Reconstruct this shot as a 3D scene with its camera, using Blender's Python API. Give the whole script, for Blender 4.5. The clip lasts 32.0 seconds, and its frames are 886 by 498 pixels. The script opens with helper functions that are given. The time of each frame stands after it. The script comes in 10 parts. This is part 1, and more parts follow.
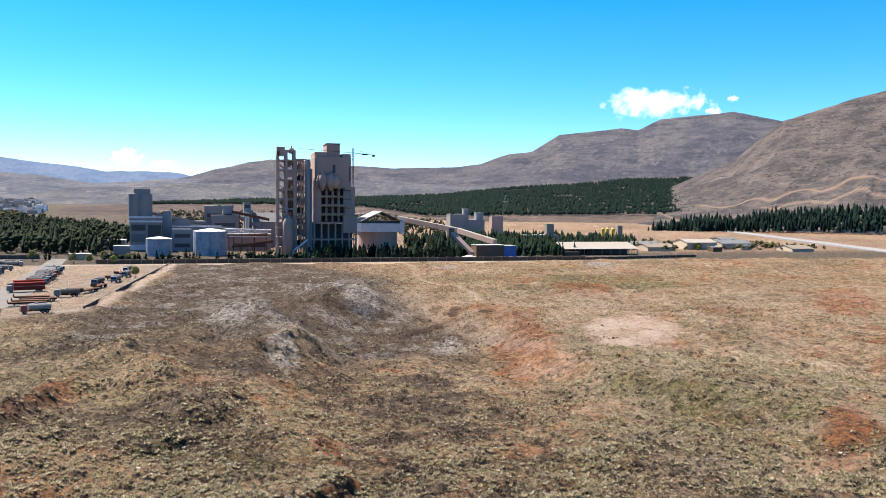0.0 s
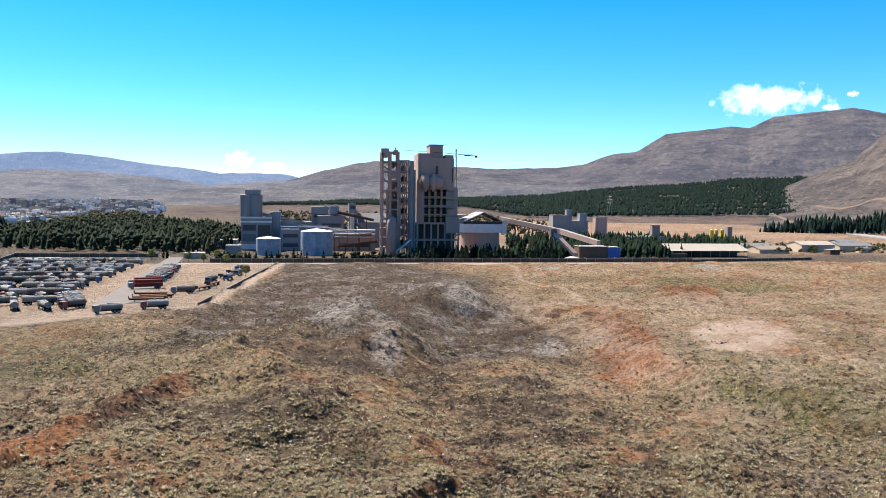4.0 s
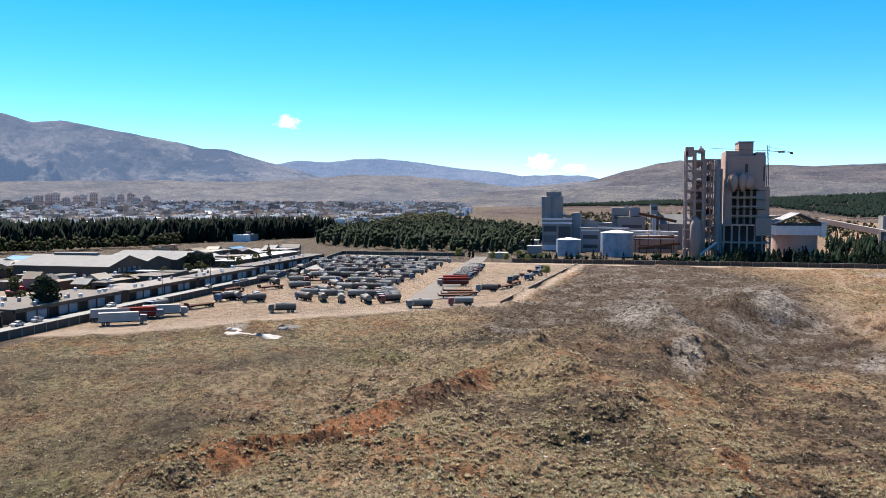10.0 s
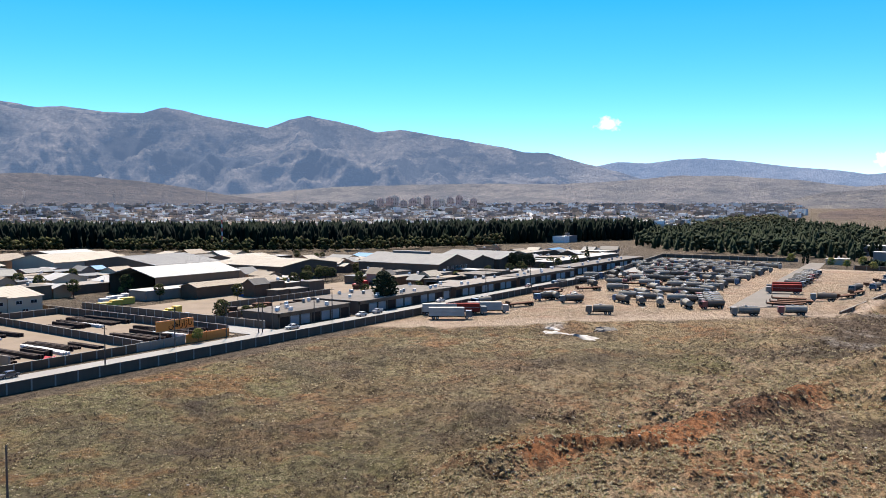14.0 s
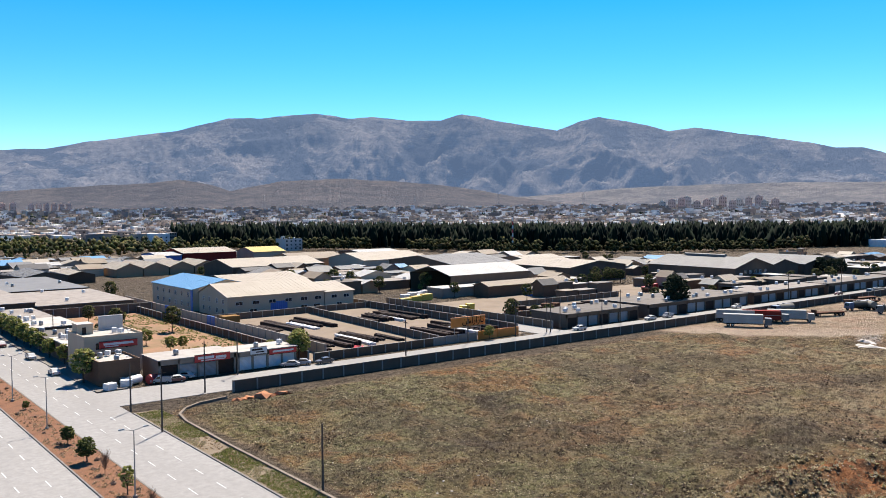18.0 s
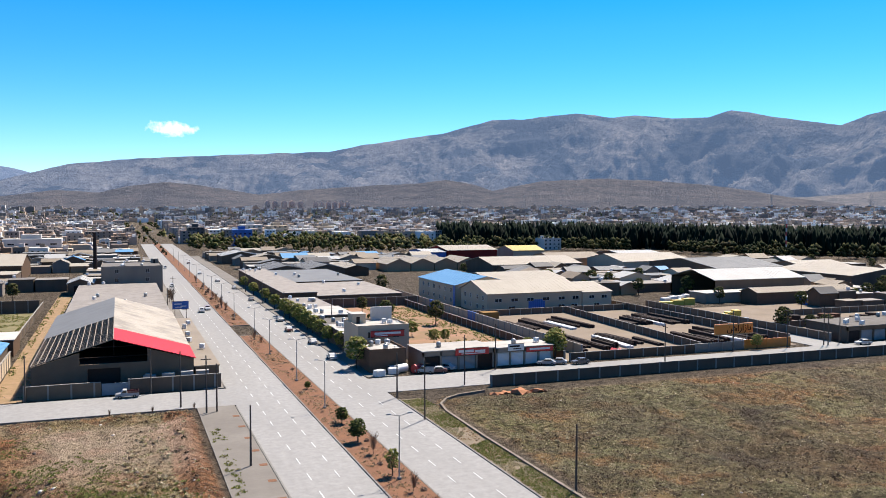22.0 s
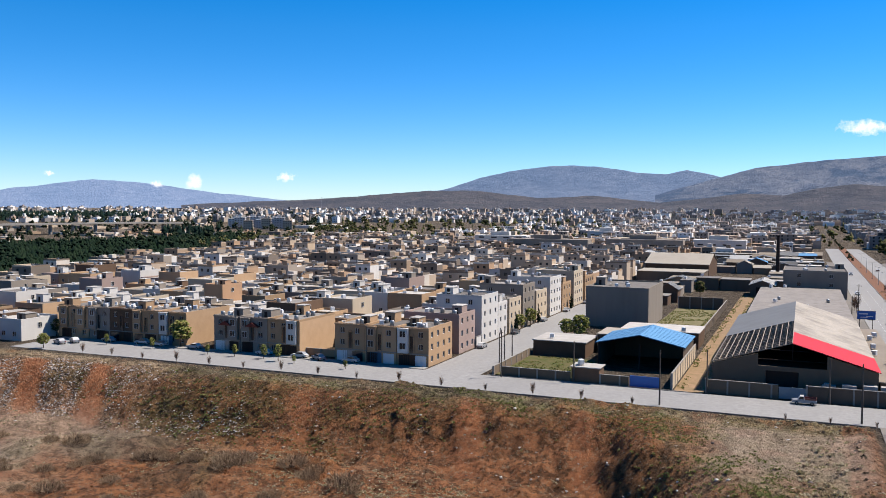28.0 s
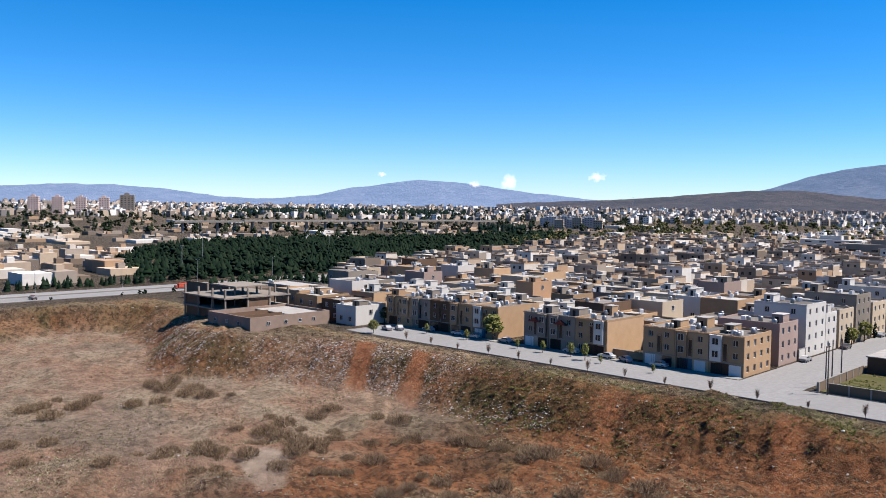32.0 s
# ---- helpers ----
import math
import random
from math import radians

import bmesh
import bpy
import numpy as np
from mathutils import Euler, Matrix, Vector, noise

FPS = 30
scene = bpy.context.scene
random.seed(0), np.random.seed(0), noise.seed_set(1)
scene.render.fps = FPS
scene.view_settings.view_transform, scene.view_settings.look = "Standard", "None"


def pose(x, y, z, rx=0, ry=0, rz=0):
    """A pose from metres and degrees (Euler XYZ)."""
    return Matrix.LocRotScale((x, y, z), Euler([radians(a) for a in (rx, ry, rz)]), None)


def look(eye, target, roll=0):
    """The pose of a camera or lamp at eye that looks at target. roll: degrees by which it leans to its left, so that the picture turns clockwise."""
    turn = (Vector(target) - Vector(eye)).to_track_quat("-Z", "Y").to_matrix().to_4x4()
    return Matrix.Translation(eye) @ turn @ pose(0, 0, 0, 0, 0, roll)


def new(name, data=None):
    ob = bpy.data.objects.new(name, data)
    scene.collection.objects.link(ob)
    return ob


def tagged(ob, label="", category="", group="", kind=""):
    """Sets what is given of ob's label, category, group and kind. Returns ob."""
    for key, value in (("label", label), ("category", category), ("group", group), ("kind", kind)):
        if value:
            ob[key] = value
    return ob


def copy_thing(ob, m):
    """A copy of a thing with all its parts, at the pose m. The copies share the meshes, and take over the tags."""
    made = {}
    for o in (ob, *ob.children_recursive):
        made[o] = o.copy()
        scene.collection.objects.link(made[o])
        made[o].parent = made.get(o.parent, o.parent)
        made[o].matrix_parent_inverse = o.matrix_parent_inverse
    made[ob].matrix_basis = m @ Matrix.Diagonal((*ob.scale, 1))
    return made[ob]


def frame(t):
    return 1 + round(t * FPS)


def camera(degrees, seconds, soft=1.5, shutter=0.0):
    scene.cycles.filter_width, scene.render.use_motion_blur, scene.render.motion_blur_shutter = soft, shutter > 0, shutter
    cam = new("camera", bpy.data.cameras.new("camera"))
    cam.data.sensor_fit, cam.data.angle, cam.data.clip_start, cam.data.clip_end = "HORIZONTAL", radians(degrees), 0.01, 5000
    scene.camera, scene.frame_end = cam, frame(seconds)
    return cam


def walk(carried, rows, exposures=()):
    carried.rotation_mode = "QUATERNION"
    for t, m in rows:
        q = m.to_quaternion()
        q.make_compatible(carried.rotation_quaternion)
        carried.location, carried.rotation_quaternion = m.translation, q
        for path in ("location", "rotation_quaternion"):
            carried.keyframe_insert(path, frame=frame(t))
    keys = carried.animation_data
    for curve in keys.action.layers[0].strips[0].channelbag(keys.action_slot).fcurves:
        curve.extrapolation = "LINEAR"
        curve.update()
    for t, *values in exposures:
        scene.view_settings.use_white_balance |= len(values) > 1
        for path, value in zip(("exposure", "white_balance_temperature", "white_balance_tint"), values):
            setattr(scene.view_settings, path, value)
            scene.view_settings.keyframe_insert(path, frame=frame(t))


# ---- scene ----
# ---------------------------------------------------------------- camera
# x runs along the cross street, y along the avenue, z up; the camera hovers at the origin, 36 m up
PATH = (
    (0, -105.23, -3.07, -0.56), (0.5, -103.66, -3.04, -0.54), (1, -102.27, -3.05, -0.48), (1.5, -100.75, -3.07, -0.45),
    (2, -99.87, -3.06, -0.48), (2.5, -100.39, -3.06, -0.54), (4.5, -97.41, -3.09, -0.50), (5, -96.32, -3.10, -0.45),
    (5.5, -94.33, -3.14, -0.37), (6, -92.64, -3.15, -0.34), (6.5, -90.99, -3.16, -0.29), (7, -89.53, -3.16, -0.27),
    (7.5, -87.64, -3.19, -0.23), (8, -86.85, -3.17, -0.24), (8.5, -84.50, -3.16, -0.17), (9, -83.06, -3.15, -0.23),
    (9.5, -81.18, -3.16, -0.21), (10, -78.44, -3.12, -0.16), (10.5, -75.20, -3.10, -0.14), (11, -71.44, -3.13, -0.07),
    (11.5, -68.23, -3.13, 0.02), (12, -65.86, -3.09, 0.02), (12.5, -63.32, -3.07, 0.05), (13, -60.93, -3.05, 0.07),
    (13.5, -58.62, -3.04, 0.03), (15.5, -54.31, -2.98, 0.08), (16, -51.70, -2.98, 0.15), (16.5, -48.94, -2.97, 0.21),
    (17, -45.41, -2.94, 0.25), (17.5, -41.76, -2.91, 0.35), (18, -38.09, -2.87, 0.35), (18.5, -34.58, -2.85, 0.29),
    (19, -31.33, -2.85, 0.31), (19.5, -29.05, -2.83, 0.20), (20, -26.98, -2.83, 0.11), (20.5, -25.85, -2.85, -0.03),
    (21, -26.18, -2.83, -0.15), (21.5, -23.95, -2.81, -0.14), (22, -20.82, -2.83, -0.05), (22.5, -18.17, -2.80, -0.10),
    (23, -15.60, -2.81, -0.11), (23.5, -12.28, -2.79, -0.13), (24, -9.06, -2.73, -0.17), (24.5, -6.06, -2.71, -0.19),
    (26.5, 9.20, -2.75, -0.35), (27, 14.27, -2.74, -0.31), (27.5, 19.33, -2.75, -0.27), (28, 22.88, -2.77, -0.31),
    (28.5, 25.60, -2.81, -0.44), (29, 29.24, -2.84, -0.50), (29.5, 32.51, -2.90, -0.53), (30, 34.60, -2.99, -0.58),
    (30.5, 37.38, -2.91, -0.62), (31, 39.52, -2.91, -0.74), (31.5, 41.50, -2.95, -0.73), (32, 43.50, -2.97, -0.77),
)
cam = camera(54.88, 32.0, 0.9)
walk(cam, [(t, pose(0, 0, 36, 90 + p, r, w)) for t, w, p, r in PATH], ((0, 1.68, 6500, 11), (8, 1.58, 6500, 11), (16, 1.49, 6720, 11), (20, 1.42, 6640, 11), (24, 1.30, 6450, 11), (28, 1.04, 6330, 12), (32, 1.04, 6220, 13)))

# ---------------------------------------------------------------- light
SUN_AZ, SUN_EL = -50.0, 54.0
sun_dir = Vector((-math.sin(radians(SUN_AZ)) * math.cos(radians(SUN_EL)), math.cos(radians(SUN_AZ)) * math.cos(radians(SUN_EL)), math.sin(radians(SUN_EL))))
sun = new("sun", bpy.data.lights.new("sun", "SUN"))
sun.data.energy, sun.data.angle, sun.data.color = 5.0, radians(0.53), (1.0, 0.925, 0.82)
sun.matrix_world = look(sun_dir * 400, (0, 0, 0))
world = bpy.data.worlds.new("sky")
scene.world = world
world.use_nodes = True
wn, wl = world.node_tree.nodes, world.node_tree.links
wn.clear()
sky = wn.new("ShaderNodeTexSky")
sky.sky_type, sky.sun_disc = "NISHITA", False
sky.sun_elevation, sky.sun_rotation = radians(SUN_EL), radians(-SUN_AZ)
sky.altitude, sky.air_density, sky.dust_density, sky.ozone_density = 1400, 1.0, 0.0, 2.0
bg = wn.new("ShaderNodeBackground")
bg.inputs["Strength"].default_value = 0.066
wo = wn.new("ShaderNodeOutputWorld")
tint = wn.new("ShaderNodeHueSaturation")
tint.inputs["Hue"].default_value, tint.inputs["Saturation"].default_value, tint.inputs["Value"].default_value = 0.5, 1.37, 1.0
clean = wn.new("ShaderNodeMix")
clean.data_type, clean.blend_type = "RGBA", "MULTIPLY"
clean.inputs[0].default_value = 1.0
way = wn.new("ShaderNodeTexCoord")
axes = wn.new("ShaderNodeSeparateXYZ")
rise = wn.new("ShaderNodeMapRange")
rise.inputs[1].default_value, rise.inputs[2].default_value = 0.0, 0.2
haze = wn.new("ShaderNodeMix")
haze.data_type = "RGBA"
haze.inputs[6].default_value, haze.inputs[7].default_value = (0.80, 0.94, 1.19, 1), (0.86, 0.965, 1.11, 1)
wl.new(way.outputs["Generated"], axes.inputs[0])
wl.new(axes.outputs[2], rise.inputs[0])
wl.new(rise.outputs[0], haze.inputs[0])
wl.new(haze.outputs[2], clean.inputs[7])
wl.new(sky.outputs[0], clean.inputs[6])
wl.new(clean.outputs[2], tint.inputs["Color"])
wl.new(tint.outputs[0], bg.inputs[0])
wl.new(bg.outputs[0], wo.inputs[0])
scene.view_settings.exposure = 1.35

# ---------------------------------------------------------------- tools
class Shape:
    """Collects vertices and faces of one mesh; faces may carry a material slot."""

    def __init__(self):
        self.v, self.f, self.m = [], [], []

    def add(self, verts, faces, slot=0):
        n = len(self.v)
        self.v.extend(verts)
        self.f.extend([tuple(i + n for i in f) for f in faces])
        self.m.extend([slot] * len(faces))
        return self

    def box(self, x0, x1, y0, y1, z0, z1, slot=0, taper=0.0):
        t = taper
        return self.add([(x0, y0, z0), (x1, y0, z0), (x1, y1, z0), (x0, y1, z0), (x0 + t, y0 + t, z1), (x1 - t, y0 + t, z1), (x1 - t, y1 - t, z1), (x0 + t, y1 - t, z1)],
                        [(0, 3, 2, 1), (4, 5, 6, 7), (0, 1, 5, 4), (1, 2, 6, 5), (2, 3, 7, 6), (3, 0, 4, 7)], slot)

    def chamfer(self, x0, x1, y0, y1, z0, z1, c, slot=0):
        """A box with cut vertical and top edges."""
        ring = lambda d, z: [(x0 + d + c, y0 + d, z), (x1 - d - c, y0 + d, z), (x1 - d, y0 + d + c, z), (x1 - d, y1 - d - c, z), (x1 - d - c, y1 - d, z), (x0 + d + c, y1 - d, z), (x0 + d, y1 - d - c, z), (x0 + d, y0 + d + c, z)]
        v = ring(0, z0) + ring(0, z1 - c) + ring(c, z1)
        f = [tuple(range(7, -1, -1)), tuple(range(16, 24))]
        for k in (0, 8):
            f += [(k + i, k + (i + 1) % 8, k + 8 + (i + 1) % 8, k + 8 + i) for i in range(8)]
        return self.add(v, f, slot)

    def tube(self, a, b, r0, r1=None, n=8, slot=0, caps=True):
        a, b, r1 = Vector(a), Vector(b), r0 if r1 is None else r1
        q = (b - a).to_track_quat("Z", "Y")
        v = []
        for p, r in ((a, r0), (b, r1)):
            v += [tuple(p + q @ Vector((r * math.cos(6.28318 * i / n), r * math.sin(6.28318 * i / n), 0))) for i in range(n)]
        f = [(i, (i + 1) % n, n + (i + 1) % n, n + i) for i in range(n)]
        if caps:
            f += [tuple(range(n - 1, -1, -1)), tuple(range(n, 2 * n))]
        return self.add(v, f, slot)

    def prism(self, outline, axis, a, b, slot=0):
        """An outline of (p, z) drawn along x or y from a to b. The outline runs anticlockwise seen from the far end."""
        n = len(outline)
        put = (lambda p, z, s: (s, p, z)) if axis == "x" else (lambda p, z, s: (p, s, z))
        v = [put(p, z, a) for p, z in outline] + [put(p, z, b) for p, z in outline]
        f = [(i, (i + 1) % n, n + (i + 1) % n, n + i) for i in range(n)] + [tuple(range(n - 1, -1, -1)), tuple(range(n, 2 * n))]
        return self.add(v, f, slot)

    def lathe(self, cx, cy, rows, n=12, slot=0):
        """Rings of (radius, z) from the bottom up, closed at both ends."""
        v = [(cx + r * math.cos(6.28318 * i / n), cy + r * math.sin(6.28318 * i / n), z) for r, z in rows for i in range(n)]
        f = [(k * n + i, k * n + (i + 1) % n, k * n + n + (i + 1) % n, k * n + n + i) for k in range(len(rows) - 1) for i in range(n)]
        f += [tuple(range(n - 1, -1, -1)), tuple(range(len(rows) * n - n, len(rows) * n))]
        return self.add(v, f, slot)

    def clump(self, c, r, rng, squash=0.8, slot=0):
        """An uneven lump of twenty faces, for leaves and stones."""
        g = 1.618
        base = [(-1, g, 0), (1, g, 0), (-1, -g, 0), (1, -g, 0), (0, -1, g), (0, 1, g), (0, -1, -g), (0, 1, -g), (g, 0, -1), (g, 0, 1), (-g, 0, -1), (-g, 0, 1)]
        a = rng.random() * 6.28
        ca, sa = math.cos(a), math.sin(a)
        v = []
        for x, y, z in base:
            k = r / 1.9 * (0.65 + 0.7 * rng.random())
            v.append((c[0] + k * (x * ca - y * sa), c[1] + k * (x * sa + y * ca), c[2] + k * z * squash))
        return self.add(v, ICO, slot)

    def spray(self, c, r, rng, squash=0.8):
        """A ragged eight-faced bunch of leaves."""
        a = rng.random() * 6.28
        v = []
        for x, y, z in ((1, 0, 0), (0, 1, 0), (-1, 0, 0), (0, -1, 0), (0, 0, 1), (0, 0, -1)):
            k = r * (0.55 + 0.9 * rng.random())
            v.append((c[0] + k * (x * math.cos(a) - y * math.sin(a)), c[1] + k * (x * math.sin(a) + y * math.cos(a)), c[2] + k * z * squash))
        return self.add(v, [(0, 1, 4), (1, 2, 4), (2, 3, 4), (3, 0, 4), (1, 0, 5), (2, 1, 5), (3, 2, 5), (0, 3, 5)])

    def mesh(self, name, mats, smooth=False):
        me = bpy.data.meshes.new(name)
        me.from_pydata(self.v, [], self.f)
        for m in mats if isinstance(mats, (list, tuple)) else [mats]:
            me.materials.append(m)
        if any(self.m):
            me.polygons.foreach_set("material_index", self.m)
        if smooth:
            me.polygons.foreach_set("use_smooth", [True] * len(self.f))
        me.update()
        return me


ICO = [(0, 11, 5), (0, 5, 1), (0, 1, 7), (0, 7, 10), (0, 10, 11), (1, 5, 9), (5, 11, 4), (11, 10, 2), (10, 7, 6), (7, 1, 8), (3, 9, 4), (3, 4, 2), (3, 2, 6), (3, 6, 8), (3, 8, 9), (4, 9, 5), (2, 4, 11), (6, 2, 10), (8, 6, 7), (9, 8, 1)]


def thing(name, x, y, z=0.0, turn=0.0, label="", category="", group="", kind=""):
    """An empty at the base of a thing; its parts are drawn round it."""
    ob = new(name)
    ob.matrix_basis = pose(x, y, z, 0, 0, turn)
    ob.empty_display_size = 0.5
    return tagged(ob, label, category, group, kind)


def part(name, shape, material, parent=None, label="", smooth=False, at=None):
    """One mesh object under a thing or a part; shape is a Shape or a mesh."""
    me = shape.mesh(name, material, smooth) if isinstance(shape, Shape) else shape
    ob = new(name, me)
    if parent is not None:
        ob.parent = parent
    if at is not None:
        ob.matrix_basis = at
    return tagged(ob, label)


def solid(name, shape, material, label="", category="", group="", kind="", smooth=False, at=None):
    """A thing or a piece of the setting that is one mesh."""
    return tagged(part(name, shape, material, None, "", smooth, at), label, category, group, kind)


def lattice(ix, iy, seed):
    h = (ix.astype(np.int64) * 374761393 + iy.astype(np.int64) * 668265263 + seed * 974634777) & 0x7FFFFFFF
    h = ((h ^ (h >> 13)) * 1274126177) & 0x7FFFFFFF
    return ((h ^ (h >> 16)) & 0xFFFF) / 65535.0


def wave(x, y, size, seed=0):
    """Smooth noise of 0 to 1 with bumps of that size."""
    x, y = np.asarray(x, float) / size, np.asarray(y, float) / size
    ix, iy = np.floor(x), np.floor(y)
    fx, fy = x - ix, y - iy
    fx, fy = fx * fx * (3 - 2 * fx), fy * fy * (3 - 2 * fy)
    a, b = lattice(ix, iy, seed), lattice(ix + 1, iy, seed)
    c, d = lattice(ix, iy + 1, seed), lattice(ix + 1, iy + 1, seed)
    return (a + (b - a) * fx) * (1 - fy) + (c + (d - c) * fx) * fy


def fbm(x, y, size, octaves=4, seed=0, gain=0.5):
    total, amp, norm = 0, 1.0, 0
    for k in range(octaves):
        total, norm = total + amp * wave(x, y, size / 2.03 ** k, seed + 7 * k), norm + amp
        amp *= gain
    return total / norm


def ridges(x, y, size, octaves=4, seed=0, gain=0.5):
    """Noise of 0 to 1 with sharp crests."""
    total, amp, norm = 0, 1.0, 0
    for k in range(octaves):
        total, norm = total + amp * (1 - np.abs(2 * wave(x, y, size / 2.1 ** k, seed + 11 * k) - 1)), norm + amp
        amp *= gain
    return total / norm


def ease(t):
    t = np.clip(t, 0, 1)
    return t * t * (3 - 2 * t)


# ---------------------------------------------------------------- materials
def nodes_of(name):
    m = bpy.data.materials.new(name)
    m.use_nodes = True
    m.node_tree.nodes["Principled BSDF"].inputs["Specular IOR Level"].default_value = 0.06
    return m, m.node_tree.nodes, m.node_tree.links, m.node_tree.nodes["Principled BSDF"]


def mixer(n, l, fac, a, b, kind="MIX"):
    x = n.new("ShaderNodeMix")
    x.data_type, x.blend_type = "RGBA", kind
    for sock, val in ((x.inputs[0], fac), (x.inputs[6], a), (x.inputs[7], b)):
        if isinstance(val, (int, float)):
            sock.default_value = val
        elif isinstance(val, tuple):
            sock.default_value = (*val, 1) if len(val) == 3 else val
        else:
            l.new(val, sock)
    return x.outputs[2]


def noise_of(n, l, scale, detail=4, rough=0.6, lo=0.35, hi=0.65, coord="Object", stretch=None):
    """Noise in metres between two steps, as a value of 0 to 1."""
    tc = n.new("ShaderNodeTexCoord")
    src = tc.outputs[coord]
    if stretch:
        mp = n.new("ShaderNodeMapping")
        mp.inputs["Scale"].default_value = stretch
        l.new(src, mp.inputs[0])
        src = mp.outputs[0]
    t = n.new("ShaderNodeTexNoise")
    t.inputs["Scale"].default_value, t.inputs["Detail"].default_value, t.inputs["Roughness"].default_value = scale, detail, rough
    l.new(src, t.inputs["Vector"])
    r = n.new("ShaderNodeMapRange")
    r.inputs[1].default_value, r.inputs[2].default_value = lo, hi
    l.new(t.outputs[0], r.inputs[0])
    return r.outputs[0]


def bump_of(n, l, height, strength, distance, b):
    x = n.new("ShaderNodeBump")
    x.inputs["Strength"].default_value, x.inputs["Distance"].default_value = strength, distance
    l.new(height, x.inputs["Height"])
    l.new(x.outputs[0], b.inputs["Normal"])


def surface(name, base, dirt=None, rough=0.85, metal=0.0, coarse=0.25, fine=4.0, amount=0.5, vary=0.0, bump=0.15, streak=False, island=False):
    """Painted, plastered or earthy surfaces: base colour with stains, fine grain and relief."""
    m, n, l, b = nodes_of(name)
    dirt = dirt or tuple(c * 0.62 for c in base)
    big = noise_of(n, l, coarse, 4, 0.62, 0.38, 0.72, stretch=(1, 1, 0.18) if streak else None)
    small = noise_of(n, l, fine, 5, 0.7, 0.3, 0.7)
    mul = n.new("ShaderNodeMath")
    mul.operation = "MULTIPLY"
    l.new(big, mul.inputs[0])
    mul.inputs[1].default_value = amount
    col = mixer(n, l, mul.outputs[0], base, dirt)
    k = n.new("ShaderNodeMath")
    k.operation = "MULTIPLY"
    l.new(small, k.inputs[0])
    k.inputs[1].default_value = amount * 0.45
    col = mixer(n, l, k.outputs[0], col, tuple(c * 0.7 for c in base))
    if vary:
        if island:
            g = n.new("ShaderNodeNewGeometry")
            rnd = g.outputs["Random Per Island"]
        else:
            g = n.new("ShaderNodeObjectInfo")
            rnd = g.outputs["Random"]
        hv = n.new("ShaderNodeHueSaturation")
        r = n.new("ShaderNodeMapRange")
        r.inputs[3].default_value, r.inputs[4].default_value = 1 - vary, 1 + vary
        l.new(rnd, r.inputs[0])
        l.new(r.outputs[0], hv.inputs["Value"])
        l.new(col, hv.inputs["Color"])
        col = hv.outputs[0]
    l.new(col, b.inputs["Base Color"])
    b.inputs["Roughness"].default_value, b.inputs["Metallic"].default_value = rough, metal
    if rough < 0.65:
        b.inputs["Specular IOR Level"].default_value = 0.5
    if bump:
        bump_of(n, l, small, bump, 0.05, b)
    return m


def leafy(n, l, b, col, share):
    """Thin leaves and twigs let part of the light through."""
    glow, mix = n.new("ShaderNodeBsdfTranslucent"), n.new("ShaderNodeMixShader")
    mix.inputs[0].default_value = share
    l.new(col, glow.inputs["Color"])
    l.new(b.outputs[0], mix.inputs[1])
    l.new(glow.outputs[0], mix.inputs[2])
    l.new(mix.outputs[0], n["Material Output"].inputs[0])


def palette(name, colours, rough=0.85, vary=0.15, grain=2.0, by_object=False, thin=0.0):
    """One of several colours for each island of a mesh, or for each object."""
    m, n, l, b = nodes_of(name)
    g = n.new("ShaderNodeObjectInfo" if by_object else "ShaderNodeNewGeometry")
    ramp = n.new("ShaderNodeValToRGB")
    ramp.color_ramp.interpolation = "CONSTANT"
    e = ramp.color_ramp.elements
    e[0].position, e[0].color = 0, (*colours[0], 1)
    e[1].position, e[1].color = 1 / len(colours), (*colours[1], 1)
    for i, c in enumerate(colours[2:], 2):
        x = e.new(i / len(colours))
        x.color = (*c, 1)
    l.new(g.outputs["Random" if by_object else "Random Per Island"], ramp.inputs[0])
    small = noise_of(n, l, grain, 4, 0.7, 0.3, 0.7)
    col = mixer(n, l, small, ramp.outputs[0], mixer(n, l, vary * 2, ramp.outputs[0], (0.12, 0.10, 0.08)))
    l.new(col, b.inputs["Base Color"])
    b.inputs["Roughness"].default_value = rough
    if rough < 0.65:
        b.inputs["Specular IOR Level"].default_value = 0.5
    if thin:
        leafy(n, l, b, col, thin)
    return m

# ---------------------------------------------------------------- land
FENCE_X = 512.0
RIM = ((-340, 60), (-300, 100), (-284, 134), (-277, 152), (-240, 142), (-216, 127), (-198, 127), (-184, 141), (-165, 149), (-138, 151), (-97, 147), (-50, 149), (-20, 147), (30, 147))
RIM_X, RIM_Y = zip(*RIM)
EDGE_Y, EDGE_X = (-400, 40, 90, 110, 124, 133, 147, 160), (14, 9, 3, -2, -8, -17, -26, -30)
GULLY_X = (60, 97, 104, 113, 131, 150, 166, 196, 249, 291, 330)
GULLY_L, GULLY_R = (16, 4, -9, -17, -13, -2, 0, -4, -16, -34, -52), (-130, -118, -115, -108, -104, -95, -88, -89, -93, -92, -84)


def pit_share(x, y):
    """0 on the level ground, 1 on the floor of the clay pit."""
    d = np.minimum(np.interp(x, RIM_X, RIM_Y) - y, np.interp(y, EDGE_Y, EDGE_X) - x)
    d = np.minimum(d, (x + 300) * 1.0)
    d = d + 5.0 * (fbm(x, y, 16, 3, 5) - 0.5)
    return np.clip(d / 19.0, 0, 1)


